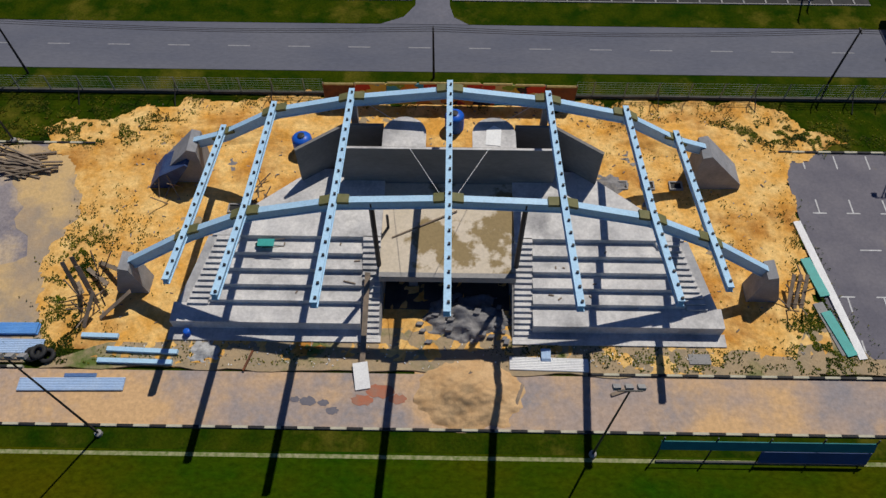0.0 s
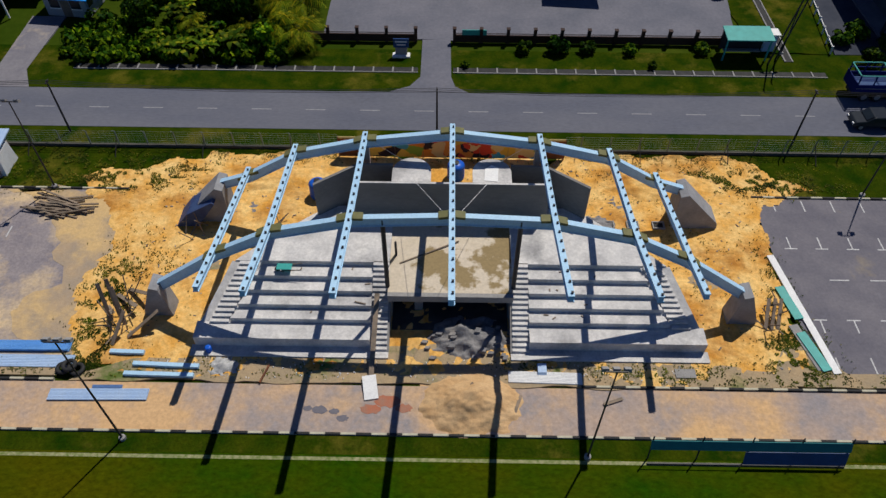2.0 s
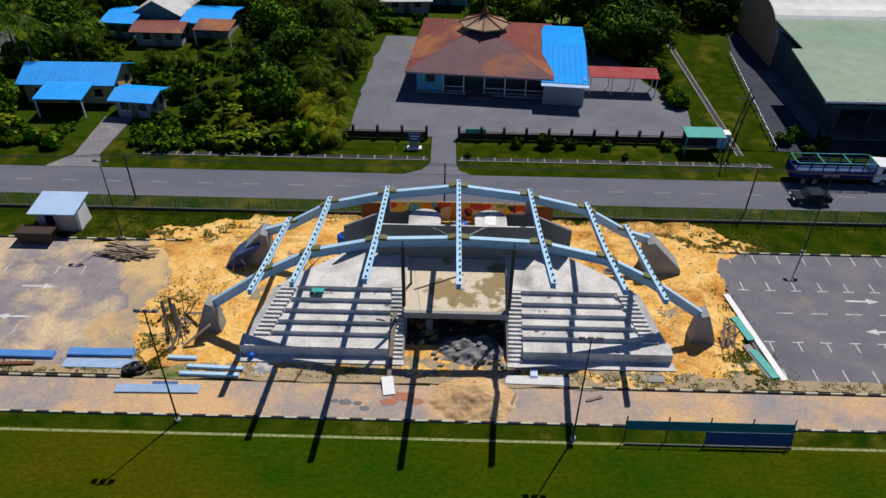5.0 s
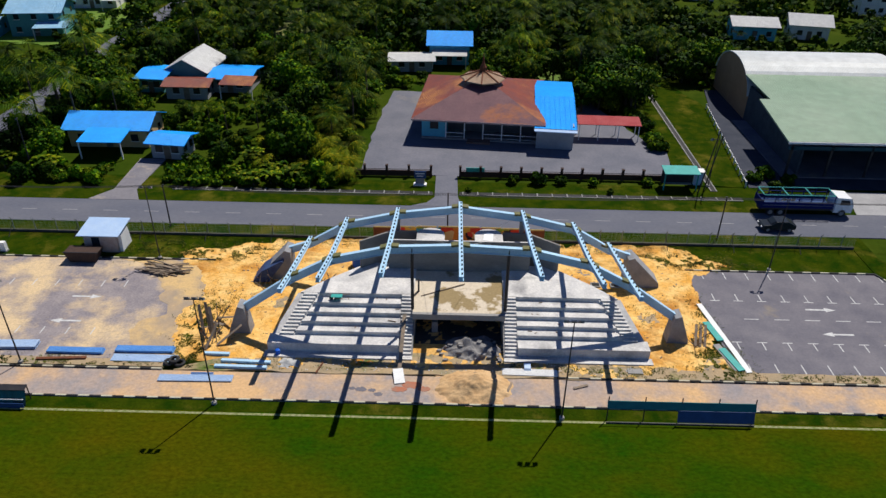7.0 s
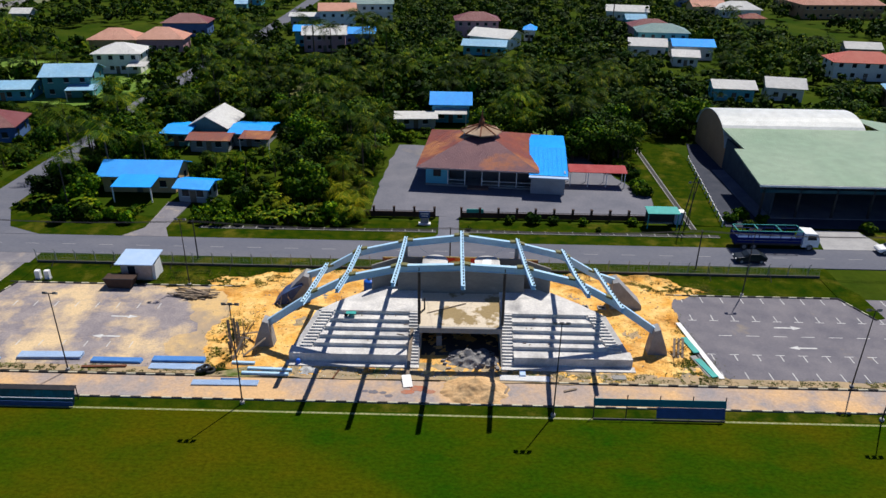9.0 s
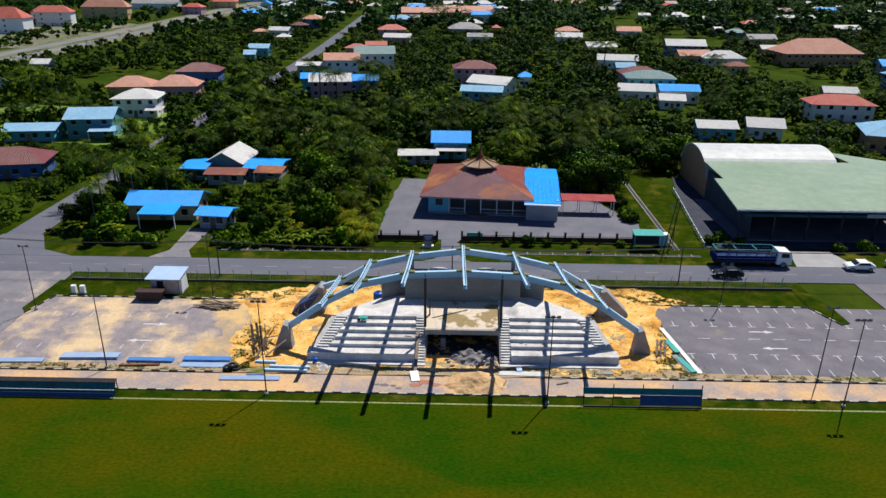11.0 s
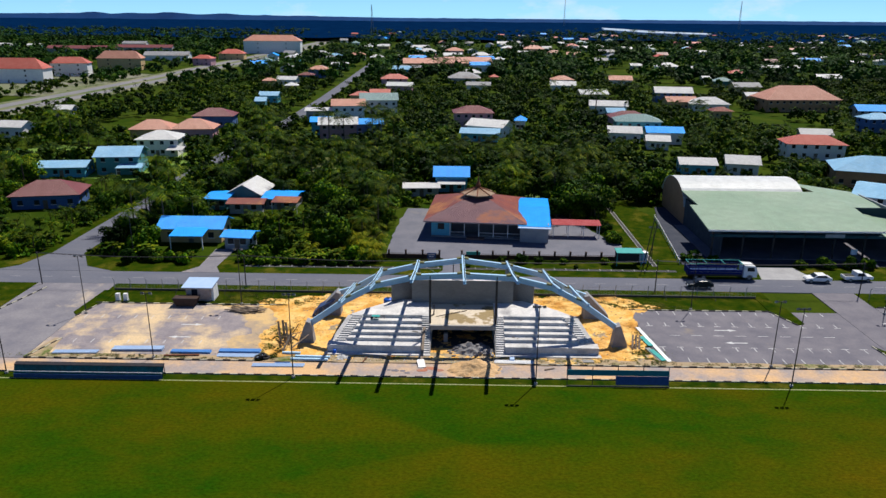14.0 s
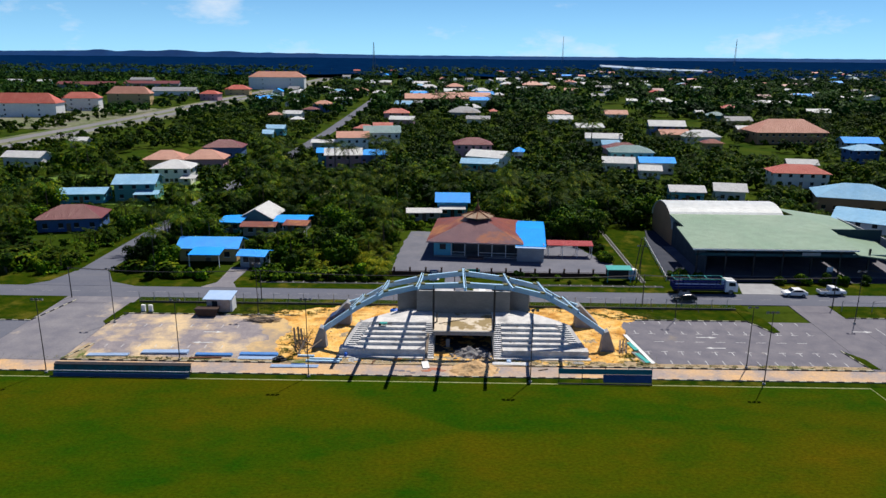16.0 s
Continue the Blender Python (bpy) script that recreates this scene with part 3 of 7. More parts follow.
# ---- painted hoarding ----
def mural():
    m = mat("mural_paint", (0.5, 0.3, 0.1), (0.55, 0.36, 0.08), 0.5, 0.7, 0.05)
    n, l = m.node_tree.nodes, m.node_tree.links
    v = n.new("ShaderNodeTexVoronoi")
    v.inputs["Scale"].default_value = 0.9
    tc = n.new("ShaderNodeTexCoord")
    nz = n.new("ShaderNodeTexNoise")
    nz.inputs["Scale"].default_value = 1.3
    ad = n.new("ShaderNodeVectorMath")
    ad.operation = "MULTIPLY_ADD"
    ad.inputs[1].default_value = (1.2, 1.2, 1.2)
    l.new(tc.outputs["Object"], nz.inputs["Vector"])
    l.new(nz.outputs["Color"], ad.inputs[0])
    l.new(tc.outputs["Object"], ad.inputs[2])
    l.new(ad.outputs[0], v.inputs["Vector"])
    r = n.new("ShaderNodeValToRGB")
    r.color_ramp.interpolation = "CONSTANT"
    cols = [(0.6, 0.38, 0.06), (0.5, 0.05, 0.03), (0.6, 0.45, 0.22), (0.06, 0.3, 0.5), (0.62, 0.42, 0.08), (0.2, 0.32, 0.05), (0.62, 0.22, 0.04), (0.03, 0.02, 0.03)]
    e = r.color_ramp.elements
    while len(e) < len(cols):
        e.new(0.5)
    for i, c in enumerate(cols):
        e[i].position, e[i].color = i / len(cols), (*c, 1)
    sx = n.new("ShaderNodeSeparateColor")
    l.new(v.outputs["Color"], sx.inputs[0])
    l.new(sx.outputs[0], r.inputs["Fac"])
    l.new(r.outputs["Color"], n["Principled BSDF"].inputs["Base Color"])
    return m


MURAL = mural()
BRONZE = mat("gilded_trim", (0.45, 0.35, 0.14), (0.35, 0.25, 0.1), 3, 0.6, 0.1)
hoard = tagged(new("painted_hoarding"), "long hoarding painted with a colourful abstract mural", "hoarding")
for i in range(8):
    x = -10 + 2.5 * i
    part("panel", Shape().box(x + 0.02, x + 2.48, 41.2, 41.3, 0.2, 2.2 + 0.25 * math.sin(math.pi * (i + 0.5) / 8)), MURAL if 0 < i < 7 else RUST, hoard)
    part("trim", Shape().tube((x + 0.1, 41.25, 2.25 + 0.25 * math.sin(math.pi * (i + 0.5) / 8)), (x + 2.4, 41.25, 2.25 + 0.25 * math.sin(math.pi * (i + 0.5) / 8)), 0.1, n=6), BRONZE, hoard)
for i in range(9):
    part("post", Shape().box(-10.05 + 2.5 * i, -9.95 + 2.5 * i, 41.32, 41.44, 0, 2.3), TIMBER, hoard)

# ---- poles and cables ----
def lamp_pole(x, y, h, label, arm=0.9, heads=2, along=True):
    t = thing("floodlight_pole", label, "light pole", "light poles", (x, y, 0))
    part("base", Shape().lathe([(0.22, 0), (0.22, 0.25), (0.12, 0.3)], 10), CONC_GREY, t)
    part("pole", Shape().tube((0, 0, 0.2), (0, 0, h), 0.075, 0.045, 8), DARK, t)
    part("arm", Shape().beam((-arm, 0, h), (arm, 0, h), 0.07, 0.07), DARK, t)
    for k in range(heads):
        xx = -arm + 2 * arm * k / (heads - 1)
        part("lamp_head", Shape().profile([(0.05, h - 0.12), (0.32, h - 0.3), (0.4, h - 0.1), (0.1, h + 0.12)], "x", xx - 0.18, xx + 0.18), CONC_GREY, t)
    return t


L = "tall dark steel floodlight pole on the grass"
lamp_pole(-20.95, 13.8, 11.0, L, 0.6, 3)
lamp_pole(8.8, 13.0, 10.2, L, 0.6, 3)
lamp_pole(39.9, 13.4, 10.2, L, 0.6, 3)
lamp_pole(-56.6, 13.8, 10.5, L, 0.6, 3)
L = "dark steel car park lamp pole by the kerb"
for x, y in ((-40.2, 18.55), (39.6, 18.6), (-33.9, 36.9), (35.1, 37.2), (-55.9, 32.6), (64.2, 36.6)):
    lamp_pole(x, y, 9.0, L, 0.5, 2)
lamp_pole(-4.9 + 39.4, 58.5, 7.0, "dark steel street lamp pole by the drain", 0.7, 2)


def utility_pole(x, y, h, lean=0.0):
    t = thing("utility_pole", "slim dark utility pole beside the road", "utility pole", "utility poles", (x, y, 0))
    part("pole", Shape().tube((0, 0, 0), (lean, 0, h), 0.1, 0.07, 8), DARK, t)
    part("crossarm", Shape().beam((lean, -0.32, h - 0.15), (lean, 0.32, h - 0.15), 0.08, 0.12), DARK, t)


HEADS = []
for x, h in ((-69.0, 5.6), (-35.3, 5.6), (-1.35, 5.3), (31.5, 5.6), (64.5, 5.6)):
    utility_pole(x, 44.4, h)
    HEADS.append(Vector((x, 44.4, h - 0.1)))
for a, b in zip(HEADS, HEADS[1:]):
    for off in (-0.25, 0.0, 0.25):
        pts = [a.lerp(b, k / 12) + Vector((0, off, -0.05 - (0.5 + 0.2 * off) * math.sin(math.pi * k / 12))) for k in range(13)]
        s = Shape().sweep(pts, 0.022, 4)
        single("cable", s, DARK, "black sagging overhead cable", "cable", group="overhead cables")
utility_pole(32.6, 56.6, 9.0, 1.2)
utility_pole(33.6, 57.4, 8.0, 1.0)
utility_pole(-60.5, 60.0, 7.5)

# ---- dugouts ----
d = tagged(new("players_shelter"), "low teal and navy sheet shelter beside the pitch", "shelter")
for i in range(5):
    x = 12.6 + 3.07 * i
    part("post", Shape().tube((x, 13.0, 0), (x, 13.35, 2.35), 0.05, n=6), DARK, d)
part("top_panel", Shape().profile([(12.95, 1.35), (13.0, 1.35), (13.3, 1.95), (13.25, 1.95)], "x", 12.5, 24.9), mat("dull_teal_sheet", (0.015, 0.15, 0.16), (0.02, 0.19, 0.19), 1.5, 0.6, 0.05), d)
part("back_panel", Shape().profile([(12.55, 0.35), (12.6, 0.35), (12.95, 1.33), (12.9, 1.33)], "x", 18.4, 24.8), NAVY, d)
part("foot_rail", Shape().box(12.5, 24.9, 12.6, 12.7, 0.0, 0.15), DARK, d)
d = tagged(new("players_shelter"), "long dark green corrugated sheet shelter beside the pitch", "shelter")
s = Shape()
rib = [(-55.1 + k * 0.2, 0.05 if k % 4 in (1, 2) else 0.0) for k in range(93)]
vs = []
for x, o in rib:
    vs += [(x, 12.72 - o, 0.2), (x, 13.3 - o, 1.5), (x, 13.34 - o, 1.5), (x, 12.76 - o, 0.2)]
s.add(vs, [tuple(4 * k + a for a in (0, 1)) + tuple(4 * k + 4 + a for a in (1, 0)) for k in range(92)] + [tuple(4 * k + a for a in (3, 2)) + tuple(4 * k + 4 + a for a in (2, 3)) for k in range(92)])
part("back_panel", s, mat("dark_green_sheet", (0.012, 0.14, 0.15), (0.03, 0.09, 0.085), 0.8, 0.6, c3=(0.1, 0.05, 0.02), spot=(0.58, 0.68)), d)
part("lower_panel", Shape().box(-55, -36.8, 12.62, 12.68, 0.1, 0.6), NAVY, d)
part("roof", Shape().profile([(13.2, 1.52), (13.8, 1.66), (13.8, 1.7), (13.2, 1.57)], "x", -55.1, -36.7), DARK, d)
part("rail", Shape().tube((-55, 12.85, 0.85), (-36.8, 12.85, 0.85), 0.05, n=6), WHITE, d)
for i in range(7):
    x = -54.9 + 3.0 * i
    part("post", Shape().tube((x, 13.9, 0), (x, 13.9, 1.62), 0.05, n=6), DARK, d)

# ---- hut ----
h = thing("guard_hut", "small hut with pale blue mono-pitch roof on the grass", "hut")
part("wall", Shape().box(-42.8, -39.0, 38.0, 40.9, 0, 2.3), mat("hut_wall", (0.4, 0.3, 0.26), (0.5, 0.42, 0.38), 1, 0.9), h)
part("roof", Shape().profile([(37.5, 2.3), (41.3, 2.65), (41.3, 2.75), (37.5, 2.4)], "x", -43.3, -38.5), PALE_SHEET, h)
part("door", Shape().box(-41.9, -41.0, 37.96, 38.0, 0, 1.95), GLASS, h)
part("side_board", Shape().profile([(38.2, 0), (40.6, 0), (40.3, 2.2), (38.4, 2.0)], "x", -38.98, -38.6), WHITE, h)
bw = thing("skip_bin", "dark brown steel skip bin before the hut", "skip", at=(-42.2, 36.4, 0))
part("body", Shape().profile([(-1.4, 0.1), (1.4, 0.1), (1.9, 1.3), (-1.9, 1.3)], "y", -0.8, 0.8), mat("dark_brown_steel", (0.045, 0.03, 0.025), (0.07, 0.04, 0.03), 1.5, 0.7), bw)
part("rim", Shape().box(-1.95, 1.95, -0.85, -0.75, 1.3, 1.38), DARK, bw)
for x in (-53.4, -52.2):
    t = thing("meter_box", "white roadside utility box on a plinth", "utility box", "utility boxes", (x, 37.8, 0))
    part("body", Shape().box(-0.3, 0.3, -0.25, 0.25, 0.15, 1.2), WHITE, t)
    part("plinth", Shape().box(-0.36, 0.36, -0.3, 0.3, 0, 0.15), CONC_GREY, t)

# ---- building site things ----
def sheets(x, y, w, d, h, turn, material, label):
    t = thing("sheet_stack", label, "roof sheets", "stacks of roof sheets", (x, y, 0.03), turn)
    n = max(2, int(h / 0.05))
    for k in range(n):
        s = Shape()
        rib = [(-d / 2 + d * i / 16, (0.035 if i % 2 else 0.0)) for i in range(17)]
        pts = [(a, b + k * 0.05) for a, b in rib] + [(a, b + k * 0.05 + 0.03) for a, b in rib[::-1]]
        off = 0.06 * math.sin(k * 5.1 + x)
        s.profile(pts, "x", -w / 2 + off, w / 2 + off)
        part("sheet", s, material, t)
    for q in (-0.35, 0.35):
        part("bearer", Shape().box(q * w - 0.06, q * w + 0.06, -d / 2, d / 2, -0.05, 0.0), TIMBER, t)


sheets(-51.0, 19.75, 5.8, 0.9, 0.2, 2, PALE_SHEET, "stack of pale blue roof sheets on weeds")
sheets(-43.2, 20.9, 6.6, 1.1, 0.35, 2, PALE_SHEET, "stack of pale blue roof sheets on asphalt")
sheets(-35.9, 20.3, 5.2, 0.75, 0.25, 0, BLUE_SHEET, "stack of blue roof sheets on asphalt")
sheets(-29.5, 20.7, 5.4, 0.8, 0.3, 0.5, BLUE_SHEET, "stack of blue roof sheets on asphalt")
sheets(-29.2, 19.5, 6.0, 1.0, 0.1, 0, PALE_SHEET, "flat stack of pale blue roof sheets")
sheets(-23.6, 16.95, 6.6, 0.85, 0.15, 1, PALE_SHEET, "stack of pale blue roof sheets on the service road")
sheets(-23.2, 17.55, 2.0, 0.25, 0.1, 1, PALE_SHEET, "short pale blue sheet offcuts")
sheets(6.6, 18.75, 5.0, 0.9, 0.15, -1, WHITE, "white roof sheets lying on dirt")
t = thing("wrap_bundle", "folded grey-blue plastic wrap on the sheets", "wrap", at=(6.4, 19.35, 0.05))
part("fold", Shape().profile([(-0.5, 0), (0.5, 0), (0.35, 0.35), (-0.3, 0.25)], "x", -0.3, 0.3), PALE_SHEET, t)
for x, y, l, tn in ((-22.6, 20.3, 2.4, -1), (-19.6, 19.35, 4.6, -2), (-19.9, 18.55, 4.8, -1)):
    single("steel_channel", Shape().beam((x - l / 2, y, 0.16), (x + l / 2, y + l * math.sin(radians(tn)), 0.16), 0.3, 0.26), STEEL, "pale steel channel lying on the ground", "steel section", group="steel sections")
single("rusty_bar", Shape().beam((-12.9, 18.0, 0.12), (-12.5, 19.4, 0.12), 0.12, 0.12), RUST, "short rusty steel bar on dirt", "steel bar")
single("dark_bar", Shape().beam((-39.0, 19.0, 0.12), (-34.5, 19.3, 0.12), 0.3, 0.2), RUST, "rust-brown steel section on weeds", "steel bar")
single("site_board", Shape().beam((-5.2, 16.9, 0.06), (-5.5, 18.6, 0.3), 0.95, 0.05), WHITE, "pale board lying aslant on dirt", "board")
single("plank_ramp", Shape().beam((-5.35, 18.6, 0.25), (-5.2, 24.0, 2.45), 0.35, 0.06), TIMBER, "grey timber plank leaning on the stair", "plank")
for i, (x, y, tn) in enumerate(((2.0, 17.4, -40), (4.6, 16.7, 70), (11.0, 17.0, 20))):
    c, s_ = math.cos(radians(tn)), math.sin(radians(tn))
    single("loose_plank", Shape().beam((x - 0.7 * c, y - 0.7 * s_, 0.75 if i == 0 else 0.08), (x + 0.7 * c, y + 0.7 * s_, 0.65 if i == 0 else 0.08), 0.22, 0.05), TIMBER, "short weathered plank lying loose", "plank", group="loose planks")


def heap(name, x, y, rx, ry, h, material, label, cat, seed, rough=0.25, n=44):
    """A mound as a height field."""
    s = Shape()
    vs, fs = [], []
    for j in range(n + 1):
        for i in range(n + 1):
            u, v = 2 * i / n - 1, 2 * j / n - 1
            r = math.hypot(u, v)
            k = noise.noise((u * 3, v * 3, seed)) * rough + noise.noise((u * 9, v * 9, seed)) * rough * 0.35
            z = max(0.0, 1 - r + k * 0.5) ** 1.15 * h - 0.05
            vs.append((x + u * rx, y + v * ry, z))
    for j in range(n):
        for i in range(n):
            a = j * (n + 1) + i
            fs.append((a, a + 1, a + n + 2, a + n + 1))
    s.add(vs, fs)
    return single(name, s, material, label, cat, "stuff", smooth=True)


heap("sand_heap", 1.5, 16.7, 3.5, 2.5, 1.5, SANDPILE, "heap of pale building sand on the service road", "sand heap", 4, 0.36, 60)
RUBBLE = mat("grey_rubble", (0.26, 0.25, 0.25), (0.14, 0.14, 0.15), 1.2, 0.95, 0.9, c3=(0.34, 0.31, 0.28), fine=5)
heap("rubble_heap", 1.2, 22.0, 3.0, 1.9, 1.2, RUBBLE, "heap of broken grey concrete rubble under the platform", "rubble", 7, 0.9)
heap("lime_heap", -15.6, 19.3, 1.4, 1.0, 0.45, mat("pale_gravel", (0.5, 0.5, 0.5), (0.3, 0.3, 0.3), 3, 0.95, 0.6), "small heap of pale gravel", "gravel", 9, 0.6, 24)
heap("sand_bank", 18, 38.0, 6, 2.4, 0.6, SAND, "low bank of yellow sand", "sand", 12, 0.6)
heap("sand_bank", -17, 38.4, 8, 2.2, 0.5, SAND, "low bank of yellow sand", "sand", 15, 0.6)
heap("grey_heap", 12.0, 33.3, 1.7, 1.2, 0.5, RUBBLE, "small heap of grey mortar waste", "rubble", 27, 0.6, 24)
rs = random.Random(5)
for k in range(26):
    x, y = 1.2 + rs.uniform(-3.2, 3.2), 21.4 + rs.uniform(-1.2, 1.4)
    a, b = rs.uniform(0.12, 0.3), rs.uniform(0.1, 0.2)
    zz = 0.1 + max(0, 0.85 - 0.3 * math.hypot(x - 1.2, (y - 22) * 1.5))
    single("concrete_lump", Shape().prism([(x - a, y - b), (x + a * 0.6, y - b * 1.2), (x + a, y + b * 0.7), (x - a * 0.4, y + b)], zz - 0.2, zz + rs.uniform(0.08, 0.22)), RUBBLE, "broken lump of grey concrete", "rubble", group="concrete lumps")


def water_tank(x, y, r=0.72, h=1.5):
    t = thing("water_tank", "bright blue plastic water tank standing on sand", "water tank", "water tanks", (x, y, 0.03))
    prof = [(r * 0.97, 0)]
    for k in range(7):
        z = 0.12 + k * (h - 0.3) / 7
        prof += [(r, z), (r, z + 0.1), (r * 0.96, z + 0.13)]
    prof += [(r, h - 0.15), (r * 0.8, h), (r * 0.35, h + 0.12)]
    part("body", Shape().lathe(prof, 20), TANK, t, smooth=True)
    part("lid", Shape().lathe([(r * 0.36, h + 0.1), (r * 0.36, h + 0.2), (r * 0.2, h + 0.24)], 14), DARK, t)


water_tank(-11.2, 36.4, 0.75, 1.5)
water_tank(0.4, 38.9, 0.75, 1.5)


def tyre(x, y, z, turn):
    t = thing("tyre", "worn black rubber tyre lying on weeds", "tyre", "tyres", (x, y, z), turn)
    prof = [(0.28, 0.02), (0.45, 0.0), (0.52, 0.06), (0.52, 0.2), (0.45, 0.26), (0.28, 0.24), (0.26, 0.13)]
    vs = [(r * math.cos(6.2832 * i / 18), r * math.sin(6.2832 * i / 18), zz) for r, zz in prof for i in range(18)]
    n = len(prof)
    fs = [(k * 18 + i, k * 18 + (i + 1) % 18, ((k + 1) % n) * 18 + (i + 1) % 18, ((k + 1) % n) * 18 + i) for k in range(n) for i in range(18)]
    part("rubber", Shape().add(vs, fs), BLACK, t, smooth=True)


for x, y, z, tn in ((-26.6, 18.9, 0.06, 0), (-25.6, 18.8, 0.06, 40), (-26.1, 18.95, 0.32, 80)):
    tyre(x, y, z, tn)
STAIN = mat("red_stain", (0.4, 0.14, 0.08), (0.32, 0.17, 0.12), 1.5, 0.9)
for x, y, r, sd in ((-4.1, 16.8, 0.9, 1), (-3.0, 16.3, 0.6, 2), (-5.2, 16.2, 0.7, 3)):
    pts = [(x + r * (1 + 0.5 * noise.noise((k * 0.9, sd, 2))) * math.cos(k * 0.35), y + 0.5 * r * (1 + 0.5 * noise.noise((k * 0.9, sd, 5))) * math.sin(k * 0.35)) for k in range(18)]
    single("red_stain", Shape().prism(pts, -0.1, -0.008 + 0.002 * sd), STAIN, "reddish soil stain on the service road", "stain", "structure")
for x, y, r, sd in ((-8.6, 16.1, 0.5, 4), (-7.6, 16.0, 0.35, 5), (-7.0, 15.5, 0.4, 6), (-9.4, 16.2, 0.3, 7)):
    pts = [(x + r * (1 + 0.6 * noise.noise((k * 0.9, sd, 2))) * math.cos(k * 0.35), y + 0.6 * r * (1 + 0.6 * noise.noise((k * 0.9, sd, 5))) * math.sin(k * 0.35)) for k in range(18)]
    single("oil_stain", Shape().prism(pts, -0.1, -0.01 + 0.001 * sd), LOT, "dark oily patch on the service road", "stain", "structure")
# long boards beside the east car park
for i, (a, b, m, lab) in enumerate((((25.25, 30.2, 0.1), (26.85, 19.4, 0.1), WHITE, "long white sheet lying along the lot edge"), ((25.0, 27.0, 0.16), (25.6, 24.0, 0.16), TEAL, "teal sheet lying on the white one"), ((25.3, 22.8, 0.16), (26.2, 19.6, 0.16), TEAL, "teal sheet lying at the lot edge"), ((25.0, 23.5, 0.08), (25.9, 19.7, 0.08), CONC_GREY, "grey sheet lying on weeds"))):
    single("long_sheet", Shape().beam(a, b, 0.55 if i == 0 else 0.7, 0.08), m, lab, "sheet", group="sheets at the lot edge")
single("manhole_slab", Shape().box(15.6, 17.0, 18.9, 19.6, 0.03, 0.12), CONC_GREY, "square grey concrete slab on dirt", "slab")
# timber stack in the west car park
rs = random.Random(8)
for k in range(26):
    x, y, a = -32.5 + rs.uniform(-1.5, 1.5), 34.6 + rs.uniform(-1.0, 1.0), rs.uniform(-25, 15)
    l = rs.uniform(1.2, 2.2)
    c, s_ = math.cos(radians(a)), math.sin(radians(a))
    z = 0.06 + 0.05 * (k // 4)
    single("timber_length", Shape().beam((x - l * c, y - l * s_, z), (x + l * c, y + l * s_, z + rs.uniform(-0.02, 0.1)), 0.14, 0.08), TIMBER, "weathered grey timber length in a loose pile", "timber", group="timber pile")
# formwork props round the abutments
rs = random.Random(11)
for cx, cy, n, hh in ((-23.4, 23.2, 13, 2.6), (23.6, 24.2, 8, 1.8), (-20.5, 32.4, 8, 2.0), (-14.5, 31.5, 10, 1.1), (-13.0, 29.5, 6, 0.9)):
    for k in range(n):
        x, y = cx + rs.uniform(-1.0, 1.0), cy + rs.uniform(-1.5, 1.5)
        single("prop_pole", Shape().tube((x, y, 0.02), (x + rs.uniform(-1.2, 1.2), y + rs.uniform(-1.4, 1.4), rs.uniform(0.3, hh)), 0.045, n=6), TIMBER, "rough timber prop leaning near the abutment", "prop", group="timber props")
for x, dy in ((-24.6, 0.0), (-24.1, 0.4), (-23.5, -0.3)):
    single("form_board", Shape().beam((x, 23.0 + dy, 0.0), (x - 0.5, 24.2 + dy, 2.9), 0.28, 0.05), TIMBER, "tall grey formwork board leaning upright", "board", group="formwork boards")
for k, (x, y, a, l) in enumerate(((-24.9, 25.4, -38, 3.4), (-24.2, 25.9, -30, 3.0), (-25.3, 24.3, -50, 2.6), (-23.0, 21.6, 28, 3.2), (-23.9, 20.9, 62, 2.4))):
    c, s_ = math.cos(radians(a)), math.sin(radians(a))
    single("form_board", Shape().beam((x, y, 0.1), (x + l * c * 0.8, y + l * s_ * 0.8, 0.9 + 0.25 * k), 0.3, 0.05), TIMBER, "grey formwork board leaning on the abutment", "board", group="formwork boards")
for dx in range(3):
    single("form_board", Shape().beam((22.9 + dx * 0.45, 23.1, 0.05), (23.3 + dx * 0.45, 25.0, 1.3), 0.25, 0.05), TIMBER, "grey formwork board leaning on the abutment", "board", group="formwork boards")
NET = mat("dark_blue_tarp", (0.03, 0.05, 0.14), (0.05, 0.09, 0.2), 1.5, 0.6, 0.3)
single("tarpaulin", Shape().profile([(-22.3, 0.05), (-20.5, 0.1), (-18.7, 2.6), (-18.9, 2.75), (-21.2, 1.4)], "y", 32.5, 34.6), NET, "dark blue tarpaulin hung over the rear abutment", "tarpaulin")
for x in (12.9, 14.9, 17.0, -15.6, -14.2):
    t = thing("pit_ring", "square concrete inspection pit with dark opening in sand", "pit", "inspection pits", (x, 33.3 if x > 0 else 30.7, 0.03))
    for b in ((-0.5, 0.5, -0.4, -0.3), (-0.5, 0.5, 0.3, 0.4), (-0.5, -0.4, -0.3, 0.3), (0.4, 0.5, -0.3, 0.3)):
        part("side", Shape().box(*b, 0, 0.15), CONC_GREY, t)
    # Black plate stands in for the darkness of the open pit.
    part("cover", Shape().box(-0.4, 0.4, -0.3, 0.3, 0, 0.03), BLACK, t)
single("blue_drum", Shape().lathe([(0.22, 0), (0.23, 0.08), (0.23, 0.42), (0.2, 0.46), (0.08, 0.47)], 14, (-16.9, 20.5, 0.16)), TANK, "blue plastic drum on the plinth edge", "drum", smooth=True)
